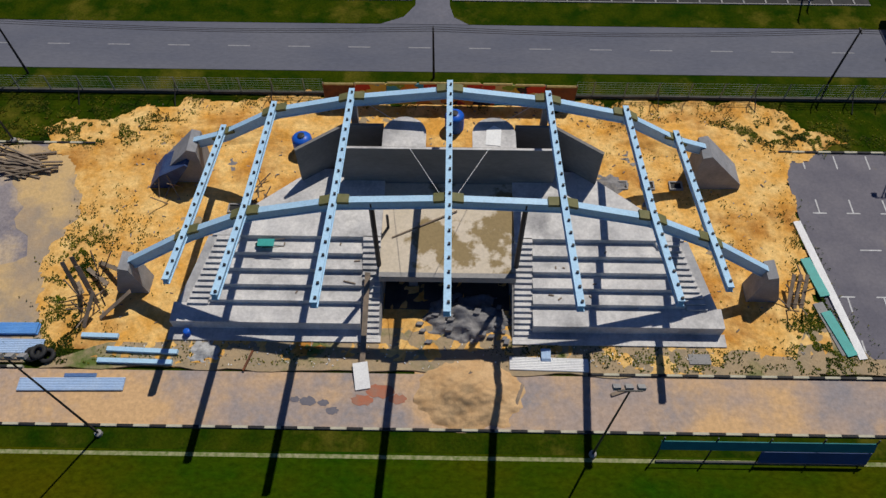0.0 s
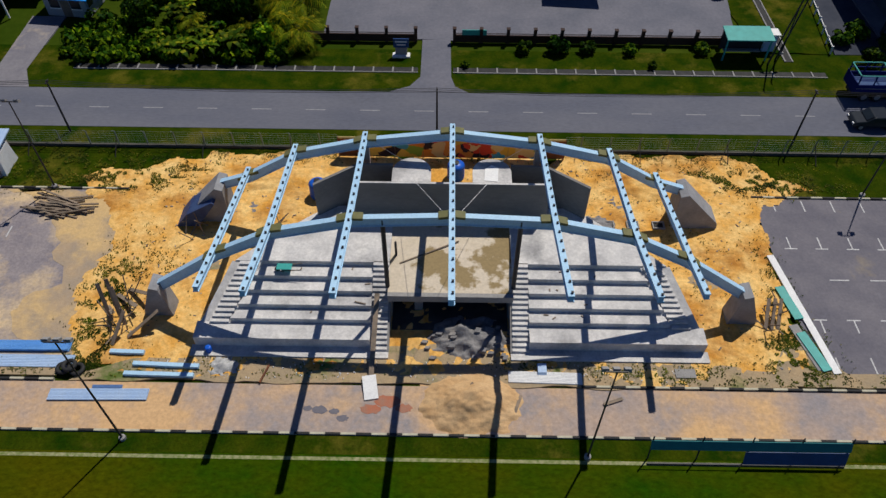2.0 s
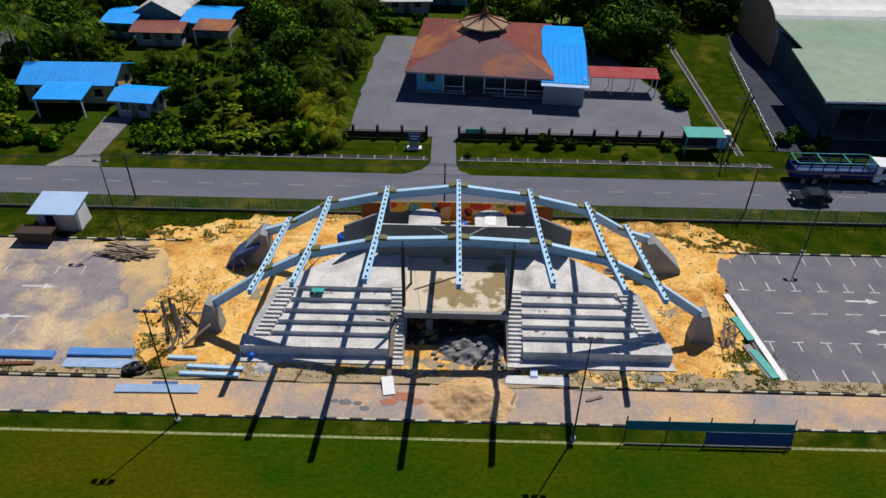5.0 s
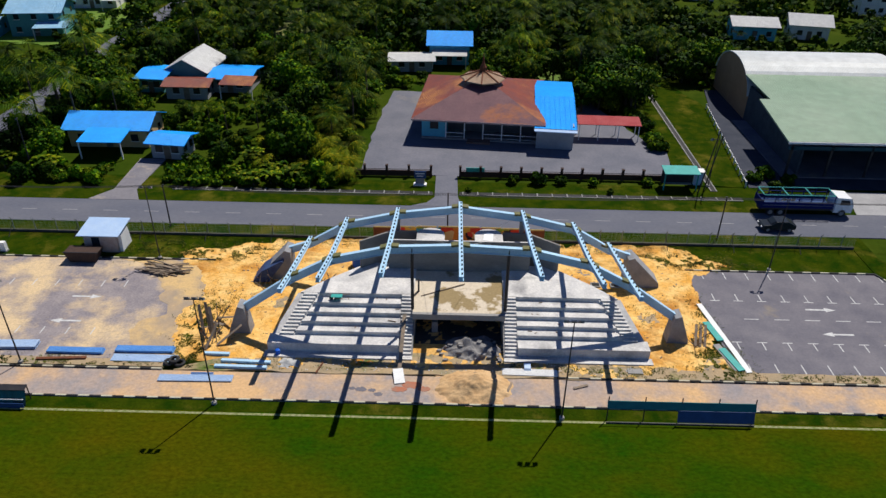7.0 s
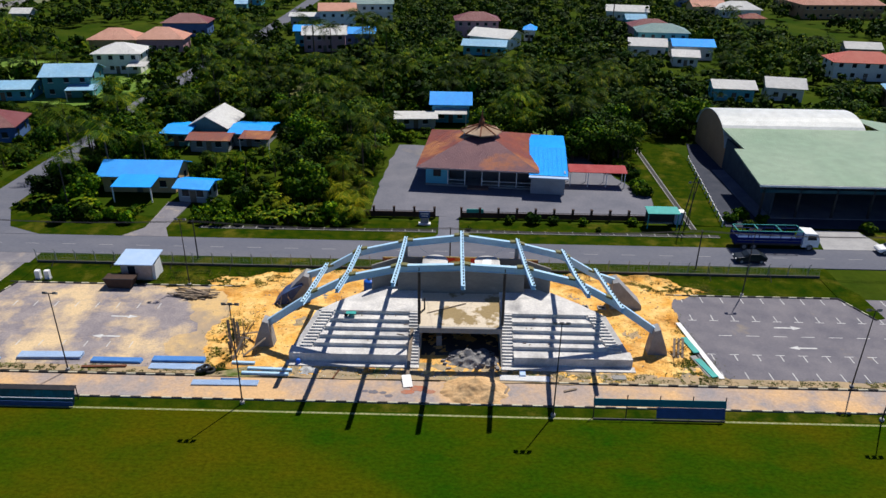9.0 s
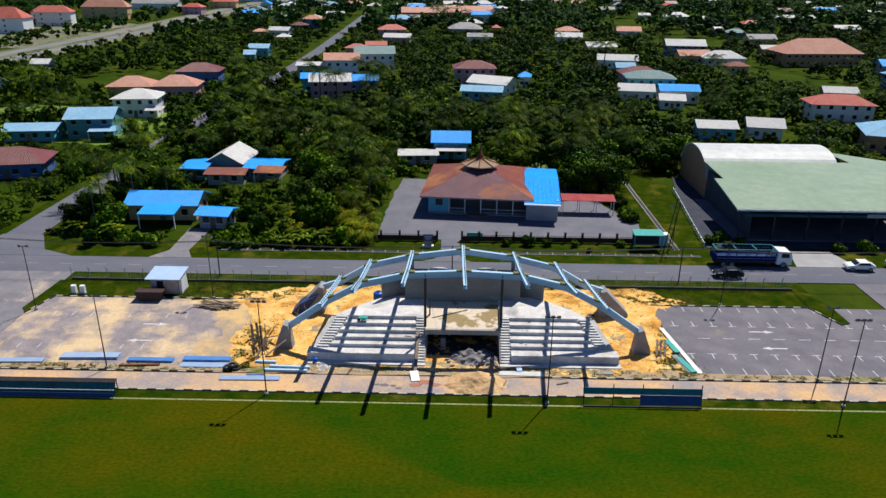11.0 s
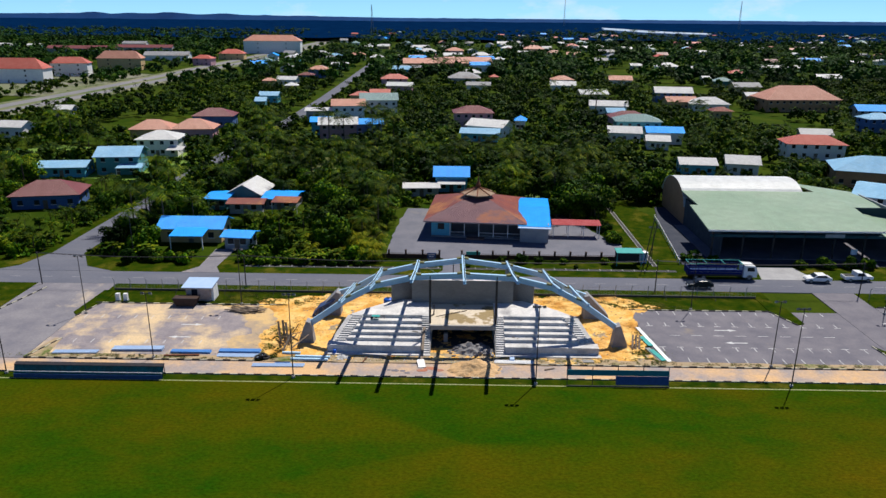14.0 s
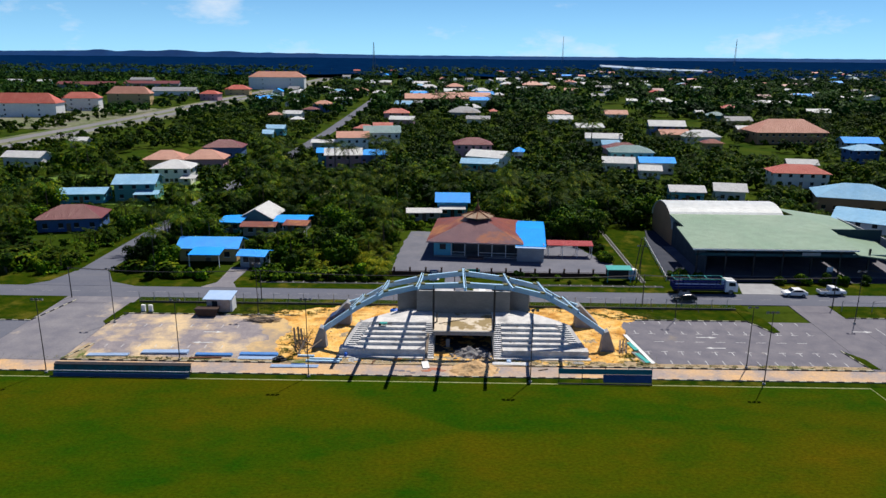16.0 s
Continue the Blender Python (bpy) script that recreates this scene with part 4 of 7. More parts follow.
# on the stand
t = thing("wheelbarrow", "teal builder's wheelbarrow lying on the upper terrace", "wheelbarrow", at=(-11.9, 25.7, 2.78))
part("tray", Shape().profile([(-0.3, 0.25), (0.3, 0.25), (0.5, 0.5), (-0.6, 0.5), (-0.55, 0.46), (0.42, 0.46)], "y", -0.28, 0.28), TEAL, t)
part("handle", Shape().tube((-0.3, -0.3, 0.3), (1.2, -0.3, 0.5), 0.03, n=6), TIMBER, t)
part("handle", Shape().tube((-0.3, 0.3, 0.3), (1.2, 0.3, 0.5), 0.03, n=6), TIMBER, t)
part("wheel", Shape().tube((-0.6, -0.06, 0.2), (-0.6, 0.06, 0.2), 0.2, n=12), BLACK, t)
single("bent_pipe", Shape().tube((-4.0, 27.2, 2.95), (-4.0, 27.2, 4.4), 0.09, n=8).tube((-4.0, 27.2, 3.05), (-4.6, 26.0, 3.05), 0.09, n=8), DARK, "dark upright pipe on the platform edge", "pipe")
single("batten", Shape().beam((-3.7, 26.4, 3.0), (0.6, 28.6, 3.05), 0.1, 0.06), TIMBER, "long timber batten lying on the platform", "batten")
single("batten", Shape().beam((-6.8, 23.6, 2.0), (-6.0, 23.4, 2.0), 0.08, 0.06), TIMBER, "timber batten lying on a terrace", "batten")
rs = random.Random(21)
for k in range(14):
    sd = rs.choice((-1, 1))
    i = rs.randrange(1, 5)
    x, y = sd * rs.uniform(6, 13), EDGE[i] + rs.uniform(0.2, 0.75)
    a, l = rs.uniform(0, 3.14), rs.uniform(0.1, 0.5)
    single("offcut", Shape().beam((x, y, TOP[i] + 0.04), (x + l * math.cos(a), y + 0.2 * math.sin(a), TOP[i] + 0.05), 0.08, 0.05), TIMBER, "small timber offcut on a terrace", "offcut", group="timber offcuts")
# step ladder and crate in the store
single("crate", Shape().box(-2.6, -2.0, 24.4, 25.0, 0.0, 1.3), CONC_GREY, "pale block standing in the dark store", "block")

# ---- beyond the road ----
def flat(name, poly, z, m, label, cat, rag=0.0):
    single(name, Shape().prism(ragged(poly, rag) if rag else poly, -0.35, z), m, label, cat, "structure")


YARD = mat("yard_asphalt", (0.12, 0.125, 0.155), (0.16, 0.16, 0.19), 0.2, 0.9, 0.2, c3=(0.21, 0.19, 0.18), spot=(0.6, 0.72), fine=14)
flat("hall_yard", [(-14, 60.2), (30.5, 60.6), (31.5, 70), (27.5, 79), (22, 96), (-12, 96), (-13.5, 80)], 0.02, YARD, "grey asphalt yard round the low hall", "yard", 0.4)
flat("hall_drive", [(-6.2, 51.05), (1.6, 51.05), (0.3, 52.0), (-0.1, 53.6), (-0.2, 60.3), (-3.2, 60.3), (-3.2, 53.6), (-4.2, 52.0)], 0.03, YARD, "asphalt drive flaring onto the road", "driveway")
flat("side_road", [(-81, 51.05), (-60.5, 51.05), (-66, 53.5), (-69.6, 60), (-76.4, 60), (-78, 53.5)], 0.03, ASPHALT, "asphalt side road mouth", "road")
tagged(part("side_road_north", ribbon([(-73, 58), (-73, 70), (-72.8, 100), (-74.2, 125), (-73.2, 162), (-70.5, 210), (-70.4, 272), (-70.7, 333), (-73.1, 445), (-78, 640)], 6.0, -0.3, 0.035), ASPHALT), "narrow asphalt side road between gardens", "road", "", "structure")
tagged(part("side_road_verge", ribbon([(-73, 58), (-73, 70), (-72.8, 100), (-74.2, 125), (-73.2, 162)], 10.0, -0.3, 0.02), GRASS), "grass verge of the side road", "verge", "", "structure")
HIGHWAY = [(-212, 60), (-210, 180), (-208.5, 254), (-206.5, 300), (-204, 357), (-202, 420), (-202, 640), (-204, 900), (-215, 1300)]
PALEROAD = mat("pale_highway", (0.16, 0.16, 0.175), (0.21, 0.2, 0.205), 0.05, 0.9)
for off in (-8.0, 6.0):
    tagged(part("highway", ribbon([(x + off, y) for x, y in HIGHWAY], 8, -0.3, 0.05), PALEROAD), "wide pale dual carriageway", "road", "", "structure")
tagged(part("highway_verge", ribbon(HIGHWAY, 34, -0.3, 0.03), mat("highway_verge", (0.06, 0.1, 0.02), (0.2, 0.19, 0.12), 0.04, 0.95)), "dry grass and gravel verge", "verge", "", "structure")
flat("far_yard", [(-300, 330), (-222, 318), (-220, 470), (-300, 480)], 0.02, mat("gravel_yard", (0.2, 0.19, 0.15), (0.1, 0.13, 0.04), 0.03, 0.95), "pale gravel yard with grass beside the highway", "yard", 3)
flat("house_drive", [(-48.5, 51.05), (-41.8, 51.05), (-43.2, 54), (-42.8, 64), (-46.5, 64), (-46.3, 54)], 0.03, PALEDRIVE, "pale gravelled house drive", "driveway")
flat("garden_west", [(-140, 130), (-82, 120), (-80, 160), (-140, 175)], 0.02, mat("bright_grass", (0.09, 0.17, 0.02), (0.13, 0.2, 0.03), 0.1, 0.95), "bright green open grass", "grass", 2)
flat("clearing", [(-45, 130), (-28, 118), (-26, 150), (-44, 160)], 0.02, mat("dry_grass", (0.16, 0.15, 0.05), (0.12, 0.16, 0.04), 0.2, 0.95), "dry grass clearing among trees", "grass", 2)
flat("clearing_mid", [(10, 104), (28, 103), (27, 118), (12, 120)], 0.02, mat("meadow_grass", (0.07, 0.14, 0.02), (0.11, 0.16, 0.03), 0.2, 0.95), "green meadow among trees", "grass", 2)
flat("strip_by_drain", [(31.5, 58.5), (39.8, 58.5), (43.5, 90), (40, 104), (33.5, 104), (31, 75)], 0.015, GRASS, "grass strip beside the drain", "grass", 0.4)
# Forecourt colour darkened to stand for the hall's shadow.
flat("market_floor", [(40.2, 58.5), (100, 58.5), (100, 100), (46, 100), (43.6, 88)], 0.01, mat("forecourt_in_shade", (0.03, 0.036, 0.055), (0.05, 0.055, 0.075), 0.3, 0.9), "asphalt forecourt of the big hall, darkened for the roof's shade", "forecourt")
flat("market_entry", [(51.5, 51.05), (61, 51.05), (59.5, 57.6), (53, 57.6)], 0.03, mat("pale_apron", (0.27, 0.27, 0.28), (0.34, 0.34, 0.35), 0.5, 0.85), "pale concrete entry apron", "apron")
single("drain_channel", Shape().box(34.6, 35.2, 57, 104, -0.3, 0.05), BLACK, "narrow dark open drain", "drain", "structure")
for x in (34.52, 35.28):
    single("drain_edge", Shape().box(x - 0.07, x + 0.07, 57, 104, -0.3, 0.1), CONC_GREY, "pale concrete drain edge", "drain", "structure")
for a, b in ((-38.5, -3.5), (0.1, 38.0)):
    t = tagged(new("roadside_drain"), "dark roadside drain with pale cross struts", "drain", "", "structure")
    part("channel", Shape().box(a, b, 54.35, 55.15, -0.3, 0.05), BLACK, t)
    part("lip", Shape().box(a, b, 54.25, 54.34, -0.3, 0.09), CONC_GREY, t)
    for x in np.arange(a + 0.4, b, 2.0):
        part("strut", Shape().box(x, x + 0.14, 54.35, 55.15, 0.05, 0.11), CONC_GREY, t)
wf = tagged(new("white_fence"), "low white rail fence beside the forecourt", "fence")
for k in range(17):
    u = k / 16
    x, y = 39.7 + 3.6 * u, 58.6 + 31 * u
    part("post", Shape().box(x - 0.07, x + 0.07, y - 0.07, y + 0.07, 0, 0.95), WHITE, wf)
part("rail", Shape().beam((39.7, 58.6, 0.75), (43.3, 89.6, 0.75), 0.08, 0.12), WHITE, wf)

# yard fence with dark posts
BROWN = mat("dark_brown_paint", (0.035, 0.02, 0.018), (0.05, 0.028, 0.022), 2, 0.7)
yf = tagged(new("yard_fence"), "low dark wall with brown fence posts", "fence")
for a, b, n in ((-16.3, -3.9, 5), (0.2, 28.6, 11)):
    part("low_wall", Shape().box(a, b, 59.9, 60.1, 0, 0.85), BROWN, yf)
    part("rail", Shape().box(a, b, 59.97, 60.03, 1.0, 1.06), BROWN, yf)
    for k in range(n):
        x = a + (b - a) * k / (n - 1)
        part("post", Shape().box(x - 0.16, x + 0.16, 59.8, 60.2, 0, 1.6).box(x - 0.2, x + 0.2, 59.76, 60.24, 1.6, 1.68), BROWN, yf)
part("panel", Shape().box(1.0, 3.6, 59.95, 60.05, 0.6, 1.45), TEAL, yf, "faded teal gate panel")
sg = thing("sign_board", "blue sign board with plain pale bars on a white base", "sign", at=(-5.3, 57.3, 0))
part("board", Shape().box(-0.8, 0.8, -0.06, 0.06, 1.0, 2.0), NAVY, sg)
part("text_bar", Shape().box(-0.6, 0.6, -0.075, -0.065, 1.6, 1.75), WHITE, sg)
part("text_bar", Shape().box(-0.45, 0.45, -0.075, -0.065, 1.25, 1.38), WHITE, sg)
part("stand", Shape().box(-0.6, 0.6, -0.15, 0.15, 0, 1.0), CONC_GREY, sg)
part("base", Shape().box(-0.9, 0.9, -0.5, 0.3, 0, 0.2), WHITE, sg)

# ---- low hall with rusty hipped roof ----
def corrugated(name, c1, c2, c3=None, spot=(0.5, 0.65), scale=0.6, rough=0.5, pitch=4.0, axis="X"):
    """Painted ribbed metal with streaks."""
    m = mat(name, c1, c2, scale, rough, 0.0, c3=c3, spot=spot, fine=6)
    n, l = m.node_tree.nodes, m.node_tree.links
    w = n.new("ShaderNodeTexWave")
    w.bands_direction = axis
    w.inputs["Scale"].default_value = pitch
    tc = n.new("ShaderNodeTexCoord")
    l.new(tc.outputs["Object"], w.inputs["Vector"])
    b = n.new("ShaderNodeBump")
    b.inputs["Strength"].default_value, b.inputs["Distance"].default_value = 0.5, 0.05
    l.new(w.outputs["Fac"], b.inputs["Height"])
    l.new(b.outputs["Normal"], n["Principled BSDF"].inputs["Normal"])
    return m


RUSTROOF = corrugated("rusty_roof", (0.24, 0.06, 0.035), (0.17, 0.055, 0.045), (0.4, 0.16, 0.05), (0.52, 0.66), 0.35)
PURPLE = corrugated("faded_maroon_roof", (0.13, 0.06, 0.075), (0.17, 0.08, 0.09), (0.3, 0.1, 0.045), (0.56, 0.68), 0.4)
PINKRED = corrugated("faded_red_roof", (0.36, 0.05, 0.05), (0.4, 0.08, 0.08), None, scale=0.5)
BLUEROOF = corrugated("blue_roof", (0.004, 0.3, 0.9), (0.006, 0.35, 0.95), (0.06, 0.45, 0.85), (0.62, 0.78), 0.3, pitch=3)
CREAM = mat("cream_wall", (0.58, 0.42, 0.22), (0.52, 0.36, 0.18), 0.6, 0.85)
CYAN = mat("cyan_wall", (0.1, 0.42, 0.55), (0.12, 0.46, 0.6), 0.6, 0.8)
WALLGREY = mat("grey_wall", (0.34, 0.36, 0.38), (0.28, 0.3, 0.32), 0.6, 0.85)
mh = thing("low_hall", "single-storey hall with rusty maroon hipped roof and lantern", "hall", at=(-7.4, 72.4, 0), turn=-5)


def roof_face(name, vs, m, parent, t=0.08):
    n = len(vs)
    s = Shape().add(list(vs) + [(x, y, z - t) for x, y, z in vs], [tuple(range(n)), tuple(range(n, 2 * n))[::-1]] + [(i, n + i, n + (i + 1) % n, (i + 1) % n) for i in range(n)])
    return part(name, s, m, parent)


W, D, E0, AP = 20.5, 22.0, 3.75, 6.9
cx, cy = 10.2, 11.0
roof_face("roof", [(0, 0, E0), (W, 0, E0), (cx + 1.2, cy - 1.2, AP), (cx - 1.2, cy - 1.2, AP)], PURPLE, mh)
roof_face("roof", [(0, D, E0), (0, 0, E0), (cx - 1.2, cy - 1.2, AP), (cx - 1.2, cy + 1.2, AP)], RUSTROOF, mh)
roof_face("roof", [(W, D, E0), (0, D, E0), (cx - 1.2, cy + 1.2, AP), (cx + 1.2, cy + 1.2, AP)], RUSTROOF, mh)
roof_face("roof", [(W, 0, E0), (W, D, E0), (cx + 1.2, cy + 1.2, AP), (cx + 1.2, cy - 1.2, AP)], RUSTROOF, mh)
part("rust_patch", Shape().add([(15.5, 0.1, E0 + 0.04), (20.0, 0.1, E0 + 0.04), (17.4, 3.0, E0 + 0.72), (16.2, 3.0, E0 + 0.72)], [(0, 1, 2, 3)]), RUSTROOF, mh)
part("fascia", Shape().box(0, W, -0.06, 0.0, E0 - 0.28, E0 - 0.02), mat("pale_fascia", (0.4, 0.3, 0.3)), mh)
part("lantern_wall", Shape().lathe([(2.5, AP - 0.7), (2.5, AP + 0.35)], 8, (cx, cy, 0)), DARK, mh)
part("lantern_roof", Shape().lathe([(3.7, AP + 0.2), (3.6, AP + 0.35), (0.5, AP + 1.35), (0.4, AP + 1.4)], 8, (cx, cy, 0)), corrugated("tan_roof", (0.38, 0.26, 0.17), (0.3, 0.2, 0.13), (0.2, 0.1, 0.05)), mh)
part("finial", Shape().lathe([(0.45, AP + 1.3), (0.4, AP + 1.9), (0.15, AP + 2.4), (0.04, AP + 3.2)], 8, (cx, cy, 0)), RUST, mh)
for k in range(8):
    a = 6.2832 * k / 8
    part("lantern_rib", Shape().beam((cx + 3.75 * math.cos(a), cy + 3.75 * math.sin(a), AP + 0.34), (cx + 0.5 * math.cos(a), cy + 0.5 * math.sin(a), AP + 1.42), 0.22, 0.14), RUST, mh)
part("spire", Shape().lathe([(0.5, AP + 1.4), (0.55, AP + 2.0), (0.2, AP + 2.7), (0.05, AP + 4.2)], 8, (cx, cy, 0)), RUST, mh)
for k in range(9):
    part("roof_rib", Shape().beam((18.9 + 0.78 * k, -0.6, 3.54), (18.9 + 0.78 * k, 11, 4.64), 0.07, 0.06), BLUEROOF, mh)
part("back_wall", Shape().box(1.6, W - 1, D - 1.8, D - 1.6, 0, 3.5), WALLGREY, mh)
# Wall behind the veranda coloured dark for the shade under the eave.
part("inner_wall", Shape().box(1.6, W - 1, 5.0, 5.2, 0, 3.5), mat("shaded_wall", (0.12, 0.12, 0.13)), mh)
part("side_wall", Shape().box(1.4, 1.6, 2.0, D - 1.6, 0, 3.5), CYAN, mh)
rm = part("corner_room", Shape().box(1.4, 5.2, 1.8, 5.0, 0.3, 3.5), CYAN, mh, "bright cyan corner room")
part("window", Shape().box(2.7, 4.0, 1.77, 1.8, 1.6, 2.8), GLASS, rm)
part("veranda_floor", Shape().box(1.4, W - 0.8, 1.5, 5.0, 0, 0.3), CONC_GREY, mh)
part("porch_steps", Shape().box(8.6, 12.2, 0.2, 1.5, 0, 0.35), mat("brown_tile", (0.22, 0.13, 0.1)), mh)
for k in range(6):
    x = 5.2 + k * 2.9
    part("veranda_post", Shape().box(x - 0.08, x + 0.08, 1.6, 1.76, 0.3, 3.6), WHITE, mh)
    if k < 5 and k != 1:
        part("railing", Shape().box(x + 0.08, x + 2.82, 1.64, 1.7, 1.1, 1.2).box(x + 0.08, x + 2.82, 1.64, 1.7, 0.5, 0.55), WHITE, mh)
ax = part("annex_roof", Shape().add([(18.8, -0.6, 3.5), (25.2, -0.6, 3.5), (25.2, 11, 4.6), (18.8, 11, 4.6), (18.8, 20, 4.2), (25.2, 20, 4.2)], [(0, 1, 2, 3), (3, 2, 5, 4)]), BLUEROOF, mh, "bright blue metal annex roof")
part("eave_strip", Shape().box(18.8, 25.2, -1.6, -0.6, 3.3, 3.42), PALE_SHEET, mh)
part("annex_wall", Shape().box(19.2, 24.8, 0.0, 0.2, 0, 3.4), WALLGREY, mh)
part("annex_wall", Shape().box(24.6, 24.8, 0.2, 18, 0, 3.7), WALLGREY, mh)
cp = thing("lean_to_shelter", "open shelter with faded red metal roof", "shelter", at=(18.4, 71.0, 0), turn=-2)
roof_face("roof", [(0, 3.2, 2.7), (9.8, 3.2, 2.7), (9.8, 6.2, 3.1), (0, 6.2, 3.1)], PINKRED, cp)
for x in (0.3, 3.3, 6.4, 9.5):
    for y in (3.4, 6.0):
        part("post", Shape().box(x - 0.06, x + 0.06, y - 0.06, y + 0.06, 0, 2.7), WHITE, cp)

# bus shelter
bs = thing("bus_shelter", "roadside bus shelter with teal roof", "bus shelter", at=(30.2, 58.0, 0))
part("roof", Shape().profile([(-1.2, 2.5), (1.2, 2.7), (1.2, 2.82), (-1.2, 2.62)], "x", -2.4, 2.4), TEAL, bs)
part("back_panel", Shape().box(-2.2, 2.2, 0.9, 1.0, 0.3, 2.4), DARK, bs)
part("bench", Shape().box(-1.9, 1.9, 0.2, 0.7, 0.4, 0.5), CONC_GREY, bs)
for x in (-2.2, 2.2):
    part("post", Shape().box(x - 0.07, x + 0.07, -0.9, -0.76, 0, 2.5), TEAL, bs)
t = thing("kiosk_box", "pale blue roadside utility cabinet", "cabinet", at=(33.2, 59.4, 0))
part("body", Shape().box(-0.6, 0.6, -0.5, 0.5, 0, 1.9), PALE_SHEET, t)
part("cap", Shape().box(-0.75, 0.75, -0.65, 0.65, 1.9, 2.05), WHITE, t)

# ---- big hall with vault ----
SAGE = corrugated("sage_green_roof", (0.2, 0.29, 0.2), (0.24, 0.32, 0.23), (0.26, 0.31, 0.25), (0.55, 0.7), 0.08, 0.5, 1.2)
VAULT = corrugated("pale_vault_roof", (0.55, 0.57, 0.56), (0.62, 0.63, 0.62), (0.45, 0.47, 0.46), (0.6, 0.72), 0.1, 0.4, 1.2)
TAN = mat("tan_wall", (0.42, 0.24, 0.13), (0.36, 0.2, 0.11), 0.4, 0.85)
bh = thing("market_hall", "large hall with pale vaulted roof and sage green lean-to", "hall")
prof = []
for k in range(17):
    a = math.pi * (0.04 + 0.92 * k / 16)
    prof.append((93.8 - 8.6 * math.cos(a), 3.4 + 5.3 * math.sin(a)))
s = Shape()
nk = len(prof)
vs = [(x, y, z) for x in (48.0, 74.0) for y, z in prof] + [(x, y, z - 0.15) for x in (48.0, 74.0) for y, z in prof]
fs = [(k, nk + k, nk + k + 1, k + 1) for k in range(nk - 1)] + [(2 * nk + k, 2 * nk + k + 1, 3 * nk + k + 1, 3 * nk + k) for k in range(nk - 1)] + [(k, k + 1, 2 * nk + k + 1, 2 * nk + k) for k in range(nk - 1)] + [(nk + k + 1, nk + k, 3 * nk + k, 3 * nk + k + 1) for k in range(nk - 1)]
part("vault_roof", s.add(vs, fs), VAULT, bh, smooth=False)
part("end_wall", Shape().profile([(85.4, 0)] + [(y, z - 0.2) for y, z in prof] + [(102.2, 0)], "x", 48.3, 48.5), TAN, bh)
part("end_wall", Shape().profile([(85.4, 0)] + [(y, z - 0.2) for y, z in prof] + [(102.2, 0)], "x", 73.5, 73.7), TAN, bh)
roof_face("lean_to_roof", [(44.9, 60.6, 6.1), (77.0, 60.6, 6.1), (78.5, 75.5, 6.9), (46.0, 75.5, 6.9)], SAGE, bh, 0.25)
roof_face("valley_roof", [(47.9, 75.5, 6.7), (78.5, 75.5, 6.7), (78.5, 87.5, 7.0), (47.9, 87.5, 7.0)], SAGE, bh, 0.2)
roof_face("side_roof", [(77.4, 61.2, 4.9), (86, 60.4, 4.0), (92, 98, 4.4), (76.2, 98, 6.6), (78.9, 86.5, 6.1), (78.9, 75.5, 5.7)], SAGE, bh, 0.2)
# Side wall coloured near-black for the shade beside the lean-to.
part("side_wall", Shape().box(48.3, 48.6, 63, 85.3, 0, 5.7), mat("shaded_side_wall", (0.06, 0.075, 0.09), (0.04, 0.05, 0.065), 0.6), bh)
part("gutter", Shape().box(44.9, 77.0, 60.45, 60.6, 5.75, 6.05), WHITE, bh)
# Inner wall, columns and fascia take dark colours for the shade under the roof.
part("inner_wall", Shape().box(50.5, 90, 76, 76.3, 0, 6.5), mat("shade_teal_wall", (0.025, 0.05, 0.06), (0.02, 0.04, 0.05), 0.5), bh)
part("side_wall", Shape().box(90.6, 90.9, 62, 98, 0, 4.7), WALLGREY, bh)
part("floor", Shape().box(46, 91, 62, 84.0, 0, 0.15), LOT, bh)
for k in range(7):
    x = 46.5 + k * 5.6
    part("column", Shape().box(x - 0.15, x + 0.15, 62.2, 62.5, 0, 5.9), DARK, bh)
part("fascia_beam", Shape().box(46, 90, 62.2, 62.5, 4.2, 4.7), mat("shade_teal_beam", (0.03, 0.09, 0.12)), bh)
part("sign_panel", Shape().box(66, 69.5, 60.3, 60.4, 4.9, 5.5), WALLGREY, bh)
part("notice", Shape().box(72, 73.2, 61.9, 62.0, 1.2, 2.2), WHITE, bh)

# ---- vehicles ----
def wheel_at(t, x, y, r=0.33, w=0.24):
    wl_ = part("wheel", Shape().tube((x, y - w / 2, r), (x, y + w / 2, r), r, n=14), BLACK, t)
    part("rim", Shape().tube((x, y - w / 2 - 0.012, r), (x, y + w / 2 + 0.012, r), r * 0.6, n=10), CONC_GREY, wl_)


